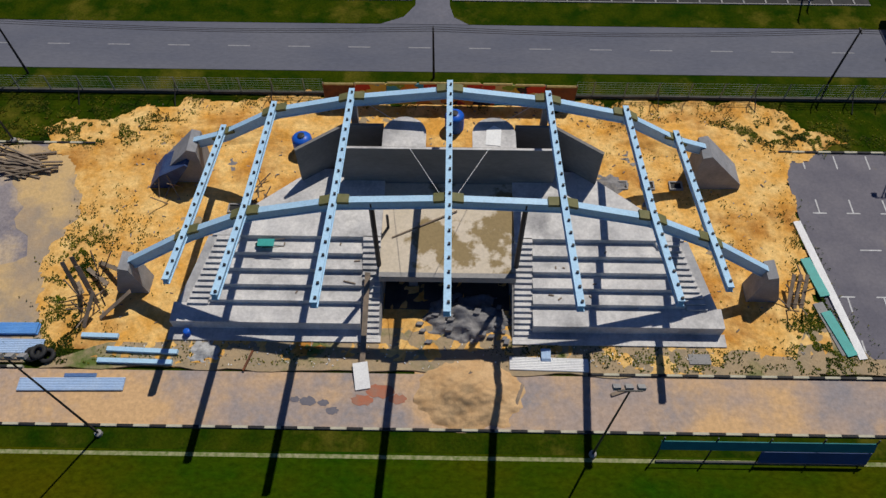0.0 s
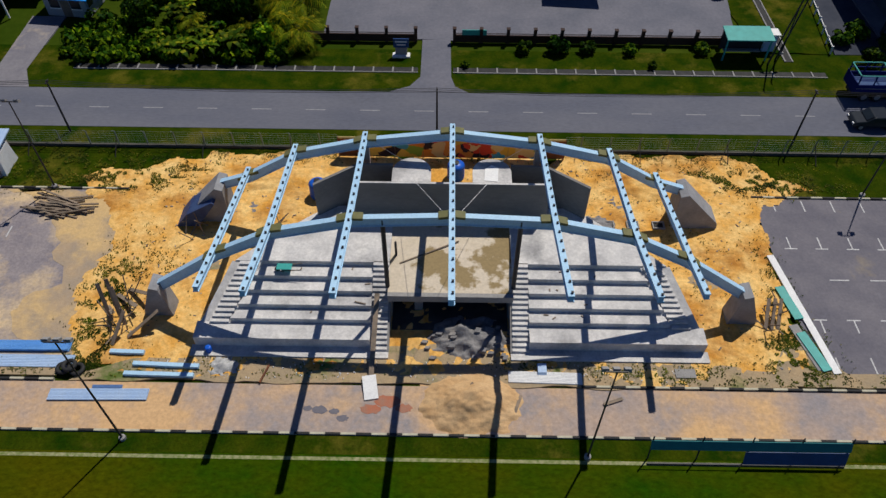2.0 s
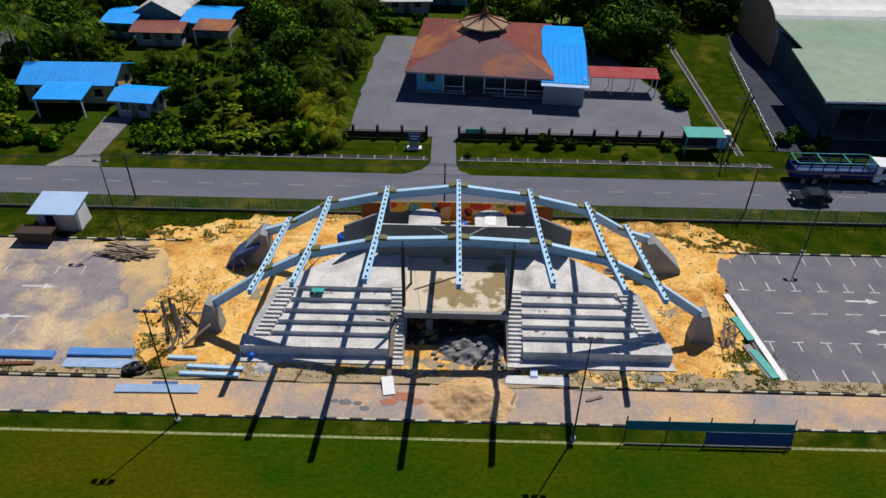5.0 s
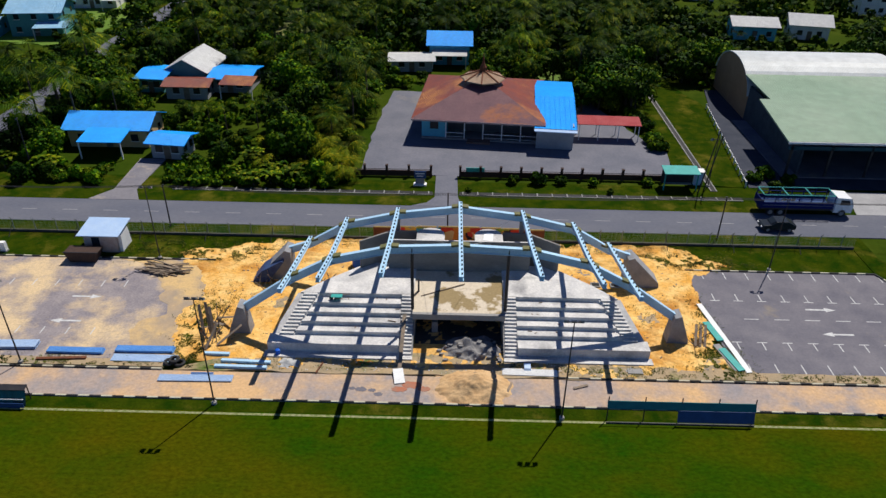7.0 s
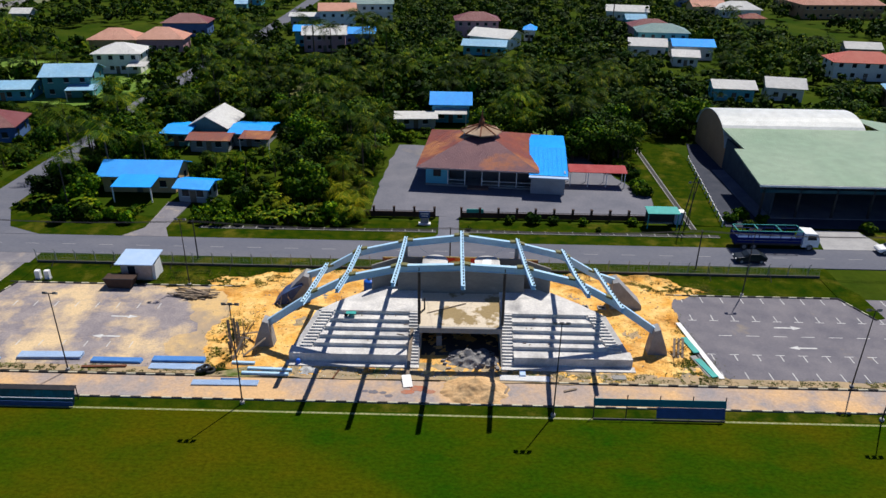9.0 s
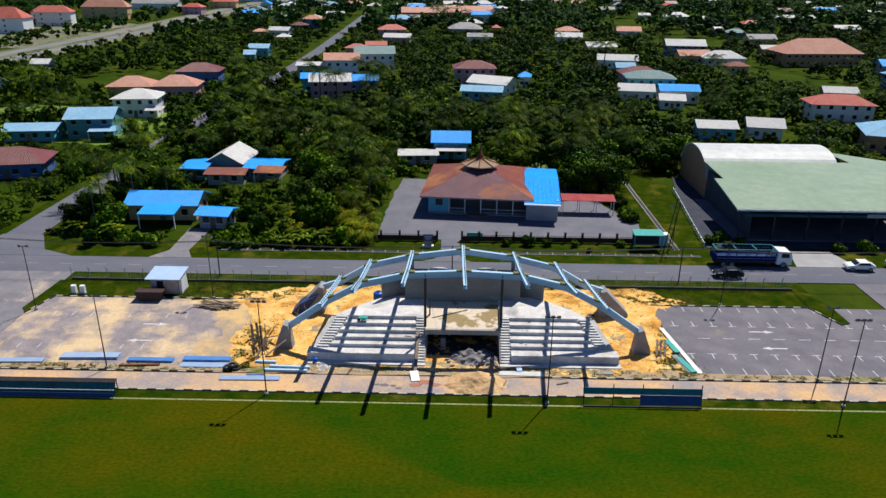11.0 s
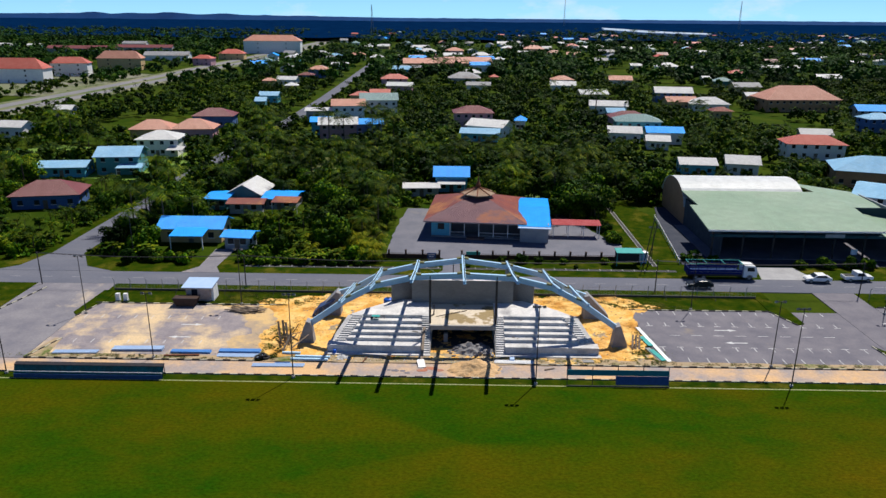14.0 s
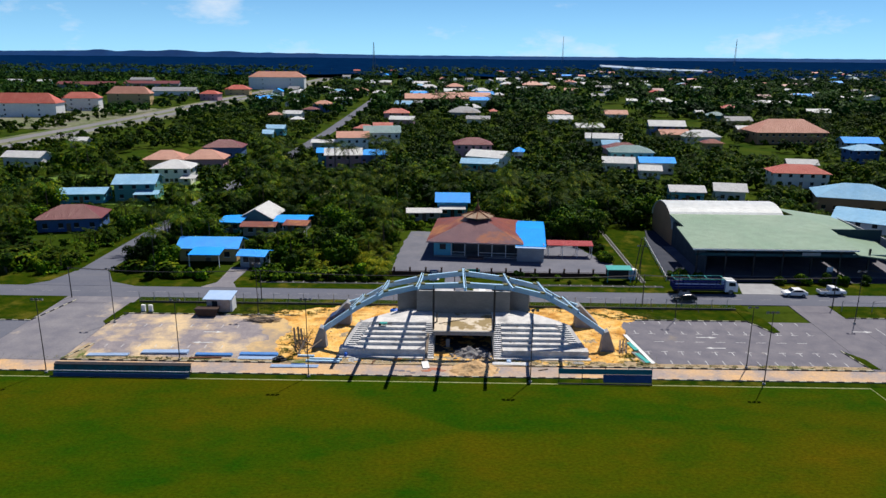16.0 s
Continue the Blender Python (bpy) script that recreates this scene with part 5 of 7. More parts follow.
def car(x, y, turn, paint, label, pickup=False):
    t = thing("pickup_truck" if pickup else "car", label, "car", at=(x, y, 0.0), turn=turn)
    if pickup:
        body = [(-2.4, 0.4), (2.4, 0.4), (2.45, 0.75), (2.3, 1.0), (1.2, 1.05), (0.7, 1.65), (-0.5, 1.7), (-0.6, 1.0), (-2.45, 1.0)]
    else:
        body = [(-2.05, 0.35), (2.1, 0.35), (2.15, 0.65), (1.95, 0.88), (1.0, 0.98), (0.4, 1.42), (-1.0, 1.46), (-1.7, 1.05), (-2.1, 0.95)]
    b = part("body", Shape().profile(body, "y", -0.85, 0.85), paint, t)
    mod = b.modifiers.new("soft edge", "BEVEL")
    mod.width, mod.segments = 0.08, 2
    if pickup:
        part("window", Shape().profile([(-0.4, 1.08), (0.95, 1.08), (0.62, 1.55), (-0.4, 1.58)], "y", -0.875, 0.875), GLASS, t)
        part("cargo_bed", Shape().box(-2.3, -0.7, -0.72, 0.72, 0.95, 1.02), BLACK, t)
    else:
        part("window", Shape().profile([(-1.35, 1.02), (0.78, 1.02), (0.3, 1.36), (-0.95, 1.38)], "y", -0.875, 0.875), GLASS, t)
    part("windscreen", Shape().profile([(0.95, 1.06), (0.45, 1.41), (0.49, 1.45), (1.02, 1.06)] if not pickup else [(1.15, 1.1), (0.72, 1.62), (0.78, 1.66), (1.24, 1.1)], "y", -0.68, 0.68), GLASS, t)
    for sx in (-1.3, 1.35) if not pickup else (-1.5, 1.5):
        for sy in (-0.78, 0.78):
            wheel_at(t, sx, sy)
    for sy in (-0.6, 0.6):
        part("headlight", Shape().box(2.08 if not pickup else 2.36, 2.17 if not pickup else 2.45, sy - 0.15, sy + 0.15, 0.6, 0.75), WHITE, t)


CARWHITE = mat("white_car_paint", (0.75, 0.76, 0.77), (0.72, 0.73, 0.74), 1, 0.2, 0.0)
CARDARK = mat("dark_car_paint", (0.02, 0.024, 0.03), (0.025, 0.03, 0.035), 1, 0.2, 0.0)
car(60.6, 50.4, 178, CARWHITE, "white saloon car standing at the road edge")
car(67.7, 51.3, 2, CARWHITE, "white pickup truck standing at the road edge", True)
car(39.5, 46.9, 180, CARDARK, "dark hatchback car on the near lane")
lt = thing("lorry", "blue stake-sided lorry with a white cab at the road edge", "lorry", at=(44.6, 51.6, 0))
LORRYBLUE = mat("lorry_blue", (0.002, 0.01, 0.09), (0.004, 0.014, 0.12), 0.7, 0.7, spec=0.1)
part("cargo_bed", Shape().box(-5.9, 3.2, -1.2, 1.2, 0.95, 1.15), DARK, lt)
for y in (-1.2, 1.12):
    part("side_board", Shape().box(-5.9, 3.2, y, y + 0.08, 1.15, 1.95), LORRYBLUE, lt)
    part("side_stripe", Shape().box(-5.8, 3.1, y - 0.02, y + 0.1, 1.52, 1.56), CONC_GREY, lt)
    for k in range(7):
        part("stake", Shape().box(-5.85 + k * 1.5, -5.75 + k * 1.5, y, y + 0.08, 1.95, 2.9), LORRYBLUE, lt)
    part("top_rail", Shape().box(-5.9, 3.2, y, y + 0.08, 2.9, 2.98), TEAL, lt)
    part("mid_rail", Shape().box(-5.9, 3.2, y, y + 0.08, 2.4, 2.46), LORRYBLUE, lt)
for x in (-5.9, -2.9, 0.1, 3.1):
    part("cross_bar", Shape().box(x, x + 0.1, -1.2, 1.2, 2.9, 2.98), TEAL, lt)
part("tailboard", Shape().box(-5.98, -5.9, -1.2, 1.2, 1.0, 2.2), LORRYBLUE, lt)
part("load", Shape().box(-5.6, 2.9, -1.0, 1.0, 1.15, 1.5), NAVY, lt)
cab = part("cab", Shape().profile([(3.4, 0.6), (5.7, 0.6), (5.75, 1.6), (5.3, 2.6), (3.5, 2.7)], "y", -1.15, 1.15), CARWHITE, lt)
part("windscreen", Shape().profile([(5.72, 1.72), (5.38, 2.5), (5.42, 2.52), (5.78, 1.72)], "y", -1.0, 1.0), GLASS, cab)
part("side_window", Shape().profile([(4.0, 1.7), (5.3, 1.7), (5.1, 2.35), (4.0, 2.4)], "y", -1.17, 1.17), GLASS, cab)
part("chassis", Shape().box(-5.8, 5.4, -0.5, 0.5, 0.5, 0.95), DARK, lt)
for x in (-4.6, -3.3, 4.5):
    for y in (-1.0, 1.0):
        wheel_at(lt, x, y, 0.5, 0.3)

# ---- houses ----
ROOFS = {
    "blue": BLUEROOF,
    "pale_blue": corrugated("pale_blue_roof", (0.2, 0.42, 0.62), (0.26, 0.48, 0.66), (0.35, 0.5, 0.6), (0.6, 0.75), 0.2),
    "white": corrugated("white_roof", (0.6, 0.6, 0.58), (0.52, 0.52, 0.52), (0.35, 0.33, 0.31), (0.58, 0.72), 0.2),
    "grey": corrugated("grey_roof", (0.3, 0.3, 0.3), (0.24, 0.24, 0.25), (0.2, 0.14, 0.1), (0.55, 0.7), 0.2),
    "maroon": corrugated("maroon_roof", (0.17, 0.05, 0.05), (0.2, 0.07, 0.07), None, scale=0.3),
    "salmon": corrugated("salmon_roof", (0.55, 0.27, 0.19), (0.48, 0.22, 0.15), None, scale=0.3),
    "red": corrugated("red_roof", (0.45, 0.1, 0.07), (0.5, 0.14, 0.1), None, scale=0.3),
    "teal": corrugated("grey_green_roof", (0.16, 0.25, 0.25), (0.2, 0.3, 0.29), None, scale=0.3),
    "rust": RUSTROOF,
}
WALLS = {
    "white": WHITE, "cream": CREAM, "cyan": CYAN, "grey": WALLGREY, "tan": TAN,
    "pink": mat("pink_wall", (0.5, 0.3, 0.34), (0.46, 0.27, 0.31), 0.5),
    "teal": mat("teal_wall", (0.08, 0.26, 0.28), (0.1, 0.3, 0.32), 0.5),
    "navy": mat("blue_wall", (0.06, 0.13, 0.32), (0.08, 0.16, 0.36), 0.5),
}


def house(x, y, w, d, h, roof_col, wall_col, turn=0, kind="gable", rise=1.8, storeys=1, group="village houses", porch=None, fine=True):
    words = roof_col.replace("_", " ")
    lab = {1: "single-storey", 2: "two-storey"}.get(storeys, "three-storey")
    t = thing("house", "%s %s house with %s metal roof among trees" % (lab, wall_col, words), "house", group, (x, y, 0), turn)
    R, Wm = ROOFS[roof_col], WALLS[wall_col]
    a, b, o = w / 2, d / 2, 0.7
    if kind == "gable":
        part("wall", Shape().profile([(-b, 0), (b, 0), (b, h), (0, h + rise * 0.92), (-b, h)], "x", -a, a), Wm, t)
        for sgn in (-1, 1):
            roof_face("roof", [(-a - o, sgn * (b + o), h - rise * o / b), (a + o, sgn * (b + o), h - rise * o / b), (a + o, 0, h + rise), (-a - o, 0, h + rise)][:: 1 if sgn < 0 else -1], R, t, 0.12)
    else:
        part("wall", Shape().box(-a, a, -b, b, 0, h), Wm, t)
        q = max(a - b, 0.2)
        e = [(-a - o, -b - o, h - 0.2), (a + o, -b - o, h - 0.2), (a + o, b + o, h - 0.2), (-a - o, b + o, h - 0.2)]
        r0, r1 = (-q, 0, h + rise), (q, 0, h + rise)
        for f in ([e[0], e[1], r1, r0], [e[1], e[2], r1], [e[2], e[3], r0, r1], [e[3], e[0], r0]):
            roof_face("roof", f, R, t, 0.12)
    fh = h / storeys
    for k in range(storeys):
        n = max(2, int(w / 3)) if fine else 2
        for i in range(n):
            xx = -a + w * (i + 0.5) / n
            win = part("window", Shape().box(xx - 0.55, xx + 0.55, -b - 0.04, -b, k * fh + 1.0, k * fh + 2.1), GLASS, t)
            if not fine:
                continue
            part("window_frame", Shape().box(xx - 0.65, xx + 0.65, -b - 0.06, -b - 0.002, k * fh + 0.88, k * fh + 1.0), WHITE, win)
        for yy in (-b / 2, b / 2) if fine else ():
            part("window", Shape().box(-a - 0.04, -a, yy - 0.5, yy + 0.5, k * fh + 1.0, k * fh + 2.1), GLASS, t)
            part("window", Shape().box(a, a + 0.04, yy - 0.5, yy + 0.5, k * fh + 1.0, k * fh + 2.1), GLASS, t)
    part("door", Shape().box(-0.5, 0.5, -b - 0.05, -b, 0, 2.0), TIMBER, t)
    if porch:
        px, pw, pd, pc = porch
        roof_face("porch_roof", [(px - pw / 2, -b - pd, 2.7), (px + pw / 2, -b - pd, 2.7), (px + pw / 2, -b + 0.3, 3.2), (px - pw / 2, -b + 0.3, 3.2)], ROOFS[pc], t, 0.1)
        for sx in (-1, 1):
            part("porch_post", Shape().box(px + sx * (pw / 2 - 0.2) - 0.08, px + sx * (pw / 2 - 0.2) + 0.08, -b - pd + 0.1, -b - pd + 0.26, 0, 2.7), WHITE, t)
    return t


KEEP = []


def home(x, y, w, d, h, roof_col, wall_col, turn, kind, rise, storeys, porch, fine=True):
    """A near house, with the ground about it kept free of trees."""
    house(x, y, w, d, h, roof_col, wall_col, turn, kind, rise, storeys, porch=porch, fine=fine)
    KEEP.append((x, y, max(w, d) * 0.5 + 1.0))


home(-52.6, 71.2, 11.8, 6.6, 3.2, "blue", "cream", 1, "gable", 1.3, 1, (0.6, 6.4, 4.6, "blue"))
home(-42.2, 65.9, 4.8, 3.8, 2.7, "blue", "grey", -6, "gable", 0.5, 1, None)
home(-49.6, 100.5, 9.4, 7.4, 3.3, "white", "teal", 86, "gable", 2.0, 1, None)
home(-47.8, 91.5, 7.2, 4.4, 2.6, "rust", "grey", 0, "gable", 0.5, 1, None)
home(-55.0, 96.0, 4.4, 7.0, 2.8, "blue", "teal", -4, "gable", 0.5, 1, None)
home(-41.0, 96.8, 6.8, 7.4, 2.8, "blue", "grey", -3, "gable", 0.6, 1, (2.2, 6, 3.6, "rust"))
home(-95.0, 96.0, 14.0, 9.0, 3.4, "maroon", "navy", 12, "hip", 2.4, 1, None)
home(-94.5, 133.0, 11.0, 10.0, 5.4, "pale_blue", "teal", 8, "gable", 1.8, 2, (4, 7, 4, "pale_blue"))
home(-108.0, 128.0, 12.0, 8.0, 3.0, "pale_blue", "cyan", 8, "gable", 1.0, 1, None)
home(-94.0, 160.0, 12.0, 10.0, 5.6, "white", "white", 6, "hip", 2.0, 2, (6, 5, 4, "white"))
home(-108.0, 189.0, 14.0, 10.0, 4.2, "salmon", "cream", 6, "hip", 2.6, 1, None)
home(-94.0, 191.0, 14.0, 10.0, 4.2, "salmon", "pink", 6, "hip", 2.8, 1, None)
home(-96.0, 220.0, 15.0, 10.0, 4.8, "maroon", "navy", 5, "hip", 2.4, 1, None)
home(-2.0, 116.0, 8.0, 7.0, 4.4, "blue", "cyan", 0, "gable", 1.6, 1, (0, 7, 3, "white"))
home(-9.5, 110.0, 8.0, 5.0, 2.4, "white", "grey", 4, "gable", 0.4, 1, None)
home(6.0, 228.0, 15.0, 10.0, 6.0, "maroon", "pink", 3, "hip", 2.2, 2, None)
home(12.0, 206.0, 14.0, 11.0, 4.0, "white", "white", -25, "gable", 1.8, 1, None)
home(8.0, 193.0, 13.0, 7.0, 3.2, "pale_blue", "cyan", -8, "gable", 1.2, 1, None)
home(-43.5, 196.0, 13.0, 10.0, 5.6, "white", "pink", 8, "gable", 1.8, 2, None)
home(-50.5, 204.0, 8.0, 8.0, 5.2, "blue", "cyan", 8, "gable", 1.2, 2, None)
home(-34.0, 208.0, 10.0, 7.0, 4.0, "blue", "navy", 8, "gable", 1.4, 1, None)
home(-46.0, 240.0, 13.0, 10.0, 7.0, "salmon", "white", 8, "gable", 2.0, 2, None)
home(-35.5, 262.0, 16.0, 11.0, 7.0, "teal", "white", 8, "gable", 2.4, 2, None)
home(-60.0 + 2, 243.0, 12.0, 8.0, 4.2, "white", "grey", 4, "gable", 0.8, 1, None)
home(67.0, 207.0, 16.0, 10.0, 6.2, "teal", "teal", -5, "hip", 2.0, 2, None)
home(73.0, 192.0, 12.0, 8.0, 4.4, "blue", "white", -5, "gable", 1.4, 1, None)
home(60.0, 196.0, 11.0, 8.0, 3.6, "white", "white", -8, "gable", 1.6, 1, None)
home(68.0, 181.0, 7.0, 8.0, 3.2, "white", "white", -10, "gable", 1.2, 1, None)
home(68.0, 226.0, 14.0, 9.0, 5.0, "maroon", "pink", 0, "hip", 2.0, 1, None)
home(68.0, 139.5, 9.4, 7.0, 3.4, "white", "cyan", -6, "gable", 1.2, 1, None)
home(81.3, 140.5, 8.4, 7.0, 3.6, "white", "white", -12, "gable", 1.6, 1, None)
home(113.2, 166.0, 17.4, 9.0, 5.2, "red", "white", -6, "hip", 2.2, 2, None)
home(112.5, 128.0, 21.0, 14.0, 4.6, "pale_blue", "tan", -18, "hip", 3.0, 1, None)
home(100.5, 99.0, 14.0, 17.0, 4.6, "pale_blue", "white", -34, "gable", 1.4, 2, None)

home(24.7, 220.3, 3.6, 6.0, 4.0, "blue", "white", -8, "hip", 1.4, 1, None, True)
home(65.4, 395.2, 12.8, 9.0, 5.5, "salmon", "white", 3, "hip", 2.0, 2, None, False)
home(63.8, 378.9, 14.4, 8.6, 3.6, "white", "white", -6, "gable", 1.9, 1, None, False)
home(72.5, 329.3, 14.5, 8.7, 3.6, "white", "cream", 8, "gable", 1.9, 1, None, True)
home(69.8, 273.5, 16.4, 8.2, 4.0, "white", "white", -8, "gable", 1.8, 1, None, True)
home(69.2, 255.8, 7.2, 6.0, 3.2, "pale_blue", "cyan", 2, "gable", 1.4, 1, None, True)
home(108.9, 294.0, 14.2, 8.5, 4.0, "salmon", "cream", 4, "gable", 1.9, 1, None, True)
home(120.6, 288.2, 17.4, 10.4, 3.6, "white", "white", 0, "hip", 2.8, 1, None, True)
home(117.5, 261.7, 8.6, 6.0, 3.4, "rust", "cream", 1, "hip", 1.4, 1, None, True)
home(112.9, 321.2, 18.4, 11.0, 5.6, "white", "navy", -6, "gable", 2.4, 2, None, True)
home(164.3, 293.1, 35.4, 17.7, 6.0, "salmon", "tan", 4, "hip", 5.7, 2, None, True)
home(129.1, 197.7, 10.2, 6.0, 3.4, "white", "grey", -8, "gable", 1.4, 1, None, True)
home(166.0, 224.6, 11.4, 8.0, 5.6, "pale_blue", "navy", 8, "hip", 1.8, 2, None, True)
home(182.1, 256.6, 15.5, 9.3, 5.0, "blue", "grey", -4, "gable", 2.0, 2, None, True)
home(255.9, 450.1, 18.5, 9.2, 4.0, "white", "grey", 6, "gable", 2.0, 1, None, False)
home(251.7, 535.6, 12.3, 7.4, 5.0, "white", "white", -6, "gable", 1.6, 2, None, False)
home(274.1, 552.0, 18.7, 9.4, 3.6, "white", "grey", -4, "gable", 2.1, 1, None, False)
home(171.4, 413.0, 11.6, 8.1, 4.0, "teal", "teal", -1, "hip", 1.9, 1, None, False)
home(173.7, 380.6, 15.6, 9.4, 3.6, "grey", "cream", 3, "gable", 2.1, 1, None, False)
home(165.9, 521.8, 16.7, 11.7, 6.0, "white", "white", -1, "hip", 2.7, 2, None, False)
home(106.2, 416.8, 14.1, 9.9, 4.0, "salmon", "white", -3, "gable", 2.2, 1, None, False)
home(207.4, 485.1, 12.5, 8.8, 4.0, "red", "white", 8, "hip", 2.0, 1, None, False)
home(157.7, 327.8, 8.9, 6.0, 3.6, "white", "cream", 4, "gable", 1.4, 1, None, True)
home(166.7, 432.6, 4.6, 6.0, 4.0, "white", "white", 8, "gable", 1.4, 1, None, False)
home(191.1, 530.7, 7.7, 6.0, 4.0, "white", "cream", -2, "gable", 1.4, 1, None, False)
home(151.1, 561.8, 8.7, 6.1, 4.0, "white", "grey", -3, "gable", 1.4, 1, None, False)
home(326.1, 562.5, 6.3, 6.0, 4.0, "white", "white", 1, "gable", 1.4, 1, None, False)
home(4.8, 425.4, 21.5, 15.0, 3.6, "grey", "grey", -8, "hip", 3.4, 1, None, False)
home(12.8, 373.8, 13.6, 6.8, 3.6, "grey", "white", -4, "gable", 1.5, 1, None, False)
home(-2.0, 755.5, 19.7, 15.8, 6.0, "salmon", "pink", 0, "hip", 3.2, 2, None, False)
home(-3.9, 694.4, 18.2, 10.9, 4.0, "white", "white", 7, "gable", 2.4, 1, None, False)
home(25.0, 681.6, 18.0, 12.6, 5.0, "white", "navy", 1, "hip", 2.9, 2, None, False)
home(40.0, 632.6, 10.3, 8.2, 4.0, "white", "cream", -6, "hip", 1.6, 1, None, False)
home(92.0, 818.7, 24.2, 16.9, 6.0, "salmon", "cream", -2, "hip", 3.9, 2, None, False)
home(8.8, 562.8, 39.1, 19.6, 5.0, "salmon", "tan", 4, "gable", 4.3, 1, None, False)
home(65.3, 879.1, 17.3, 12.1, 4.0, "white", "cyan", -8, "hip", 2.8, 1, None, False)
home(153.3, 925.5, 15.6, 12.5, 6.0, "red", "white", -1, "hip", 2.5, 2, None, False)
home(165.2, 904.3, 15.2, 10.6, 4.0, "white", "white", 2, "gable", 2.3, 1, None, False)
home(189.1, 935.4, 17.5, 12.3, 4.0, "white", "cyan", 7, "hip", 2.8, 1, None, False)
home(174.1, 801.6, 17.2, 10.3, 4.0, "grey", "white", -6, "gable", 2.3, 1, None, False)
home(109.2, 767.8, 15.4, 9.2, 4.0, "salmon", "white", -1, "hip", 2.5, 1, None, False)
home(76.5, 768.8, 14.0, 8.4, 4.0, "white", "grey", -6, "gable", 1.8, 1, None, False)
home(68.6, 1039.5, 16.0, 11.2, 4.0, "white", "cyan", 3, "gable", 2.5, 1, None, False)
home(215.9, 893.9, 16.8, 10.1, 4.0, "white", "white", 3, "gable", 2.2, 1, None, False)
home(24.8, 428.3, 5.1, 6.0, 4.0, "red", "cream", 5, "hip", 1.4, 1, None, False)
home(10.1, 467.6, 14.0, 8.4, 3.6, "white", "grey", 3, "hip", 2.2, 1, None, False)
home(-27.5, 537.5, 31.1, 15.6, 6.0, "salmon", "tan", 4, "gable", 3.4, 1, None, False)
home(-39.2, 395.7, 15.7, 9.4, 5.0, "red", "pink", 3, "hip", 2.5, 2, None, False)
home(-33.0, 360.9, 14.2, 7.1, 4.0, "white", "pink", -7, "gable", 1.6, 1, None, False)
home(-48.7, 306.5, 10.2, 7.1, 4.0, "red", "cream", -8, "hip", 1.6, 1, None, True)
home(-40.8, 320.8, 9.7, 6.0, 4.0, "red", "white", 5, "gable", 1.4, 1, None, True)
home(-40.0, 479.1, 12.7, 8.9, 5.0, "pale_blue", "cyan", -8, "gable", 2.0, 2, None, False)
home(-33.5, 503.5, 17.7, 8.9, 4.0, "grey", "white", -8, "gable", 1.9, 1, None, False)
home(-97.2, 455.2, 13.6, 9.5, 6.0, "salmon", "navy", -3, "hip", 2.2, 2, None, False)
home(-101.4, 430.3, 9.3, 7.4, 4.0, "maroon", "navy", -6, "hip", 1.5, 1, None, False)
home(-95.2, 538.4, 13.0, 6.5, 4.0, "white", "white", 5, "gable", 1.4, 1, None, False)
home(-94.7, 302.6, 9.0, 6.3, 4.0, "pale_blue", "cyan", -1, "gable", 1.4, 1, None, True)
home(-92.6, 277.6, 4.3, 6.0, 4.0, "pale_blue", "teal", 6, "gable", 1.4, 1, None, True)
home(-105.9, 394.6, 12.0, 7.2, 4.0, "white", "white", -8, "gable", 1.6, 1, None, False)
home(-96.0, 359.2, 6.7, 6.0, 3.6, "white", "cream", 6, "hip", 1.4, 1, None, False)
home(-116.4, 388.7, 7.9, 6.0, 3.6, "salmon", "cream", 2, "hip", 1.4, 1, None, False)
home(-217.2, 569.7, 16.3, 9.8, 6.0, "red", "pink", -7, "hip", 2.6, 2, None, False)
home(-217.4, 653.4, 23.7, 14.2, 6.0, "red", "cream", 5, "hip", 3.8, 2, None, False)
home(-272.2, 632.2, 40.5, 14.2, 5.0, "grey", "white", 4, "gable", 3.1, 1, None, False)
home(-262.1, 509.9, 33.1, 9.9, 9.0, "salmon", "cream", 4, "hip", 5.3, 3, None, False)
home(-270.1, 448.7, 24.5, 9.8, 9.0, "red", "white", 8, "hip", 3.9, 3, None, False)
home(-280.5, 396.2, 42.9, 12.9, 9.0, "red", "white", 4, "hip", 6.0, 3, None, False)
home(-206.2, 772.6, 62.4, 18.7, 14.0, "salmon", "white", 4, "hip", 6.0, 3, None, False)
home(-136.8, 690.9, 14.5, 10.1, 5.0, "white", "white", 2, "hip", 2.3, 1, None, False)
home(-119.6, 668.6, 13.3, 9.3, 4.0, "pale_blue", "white", 4, "hip", 2.1, 1, None, False)
home(-97.8, 669.0, 15.7, 11.0, 5.0, "salmon", "white", 5, "hip", 2.5, 2, None, False)
home(-74.0, 630.6, 13.1, 9.2, 5.0, "white", "navy", 6, "hip", 2.1, 2, None, False)
home(-110.4, 865.7, 12.6, 8.8, 4.0, "white", "white", -3, "gable", 1.9, 1, None, False)
home(-94.3, 907.5, 14.8, 10.4, 4.0, "white", "cream", -3, "gable", 2.3, 1, None, False)
home(-58.0, 665.5, 7.9, 6.0, 4.0, "white", "cyan", 1, "hip", 1.4, 1, None, False)
home(-44.5, 873.2, 20.1, 12.1, 4.0, "white", "white", 5, "gable", 2.7, 1, None, False)
home(-31.5, 750.3, 19.4, 11.6, 5.0, "white", "cyan", -1, "hip", 3.1, 1, None, False)
home(-154.2, 632.1, 12.5, 7.5, 4.0, "white", "cyan", -8, "hip", 2.0, 1, None, False)
home(-169.2, 245.8, 6.6, 6.0, 3.2, "white", "grey", 4, "gable", 1.4, 1, None, True)
home(-161.6, 191.4, 14.5, 7.3, 4.0, "white", "white", -5, "gable", 1.6, 1, None, True)
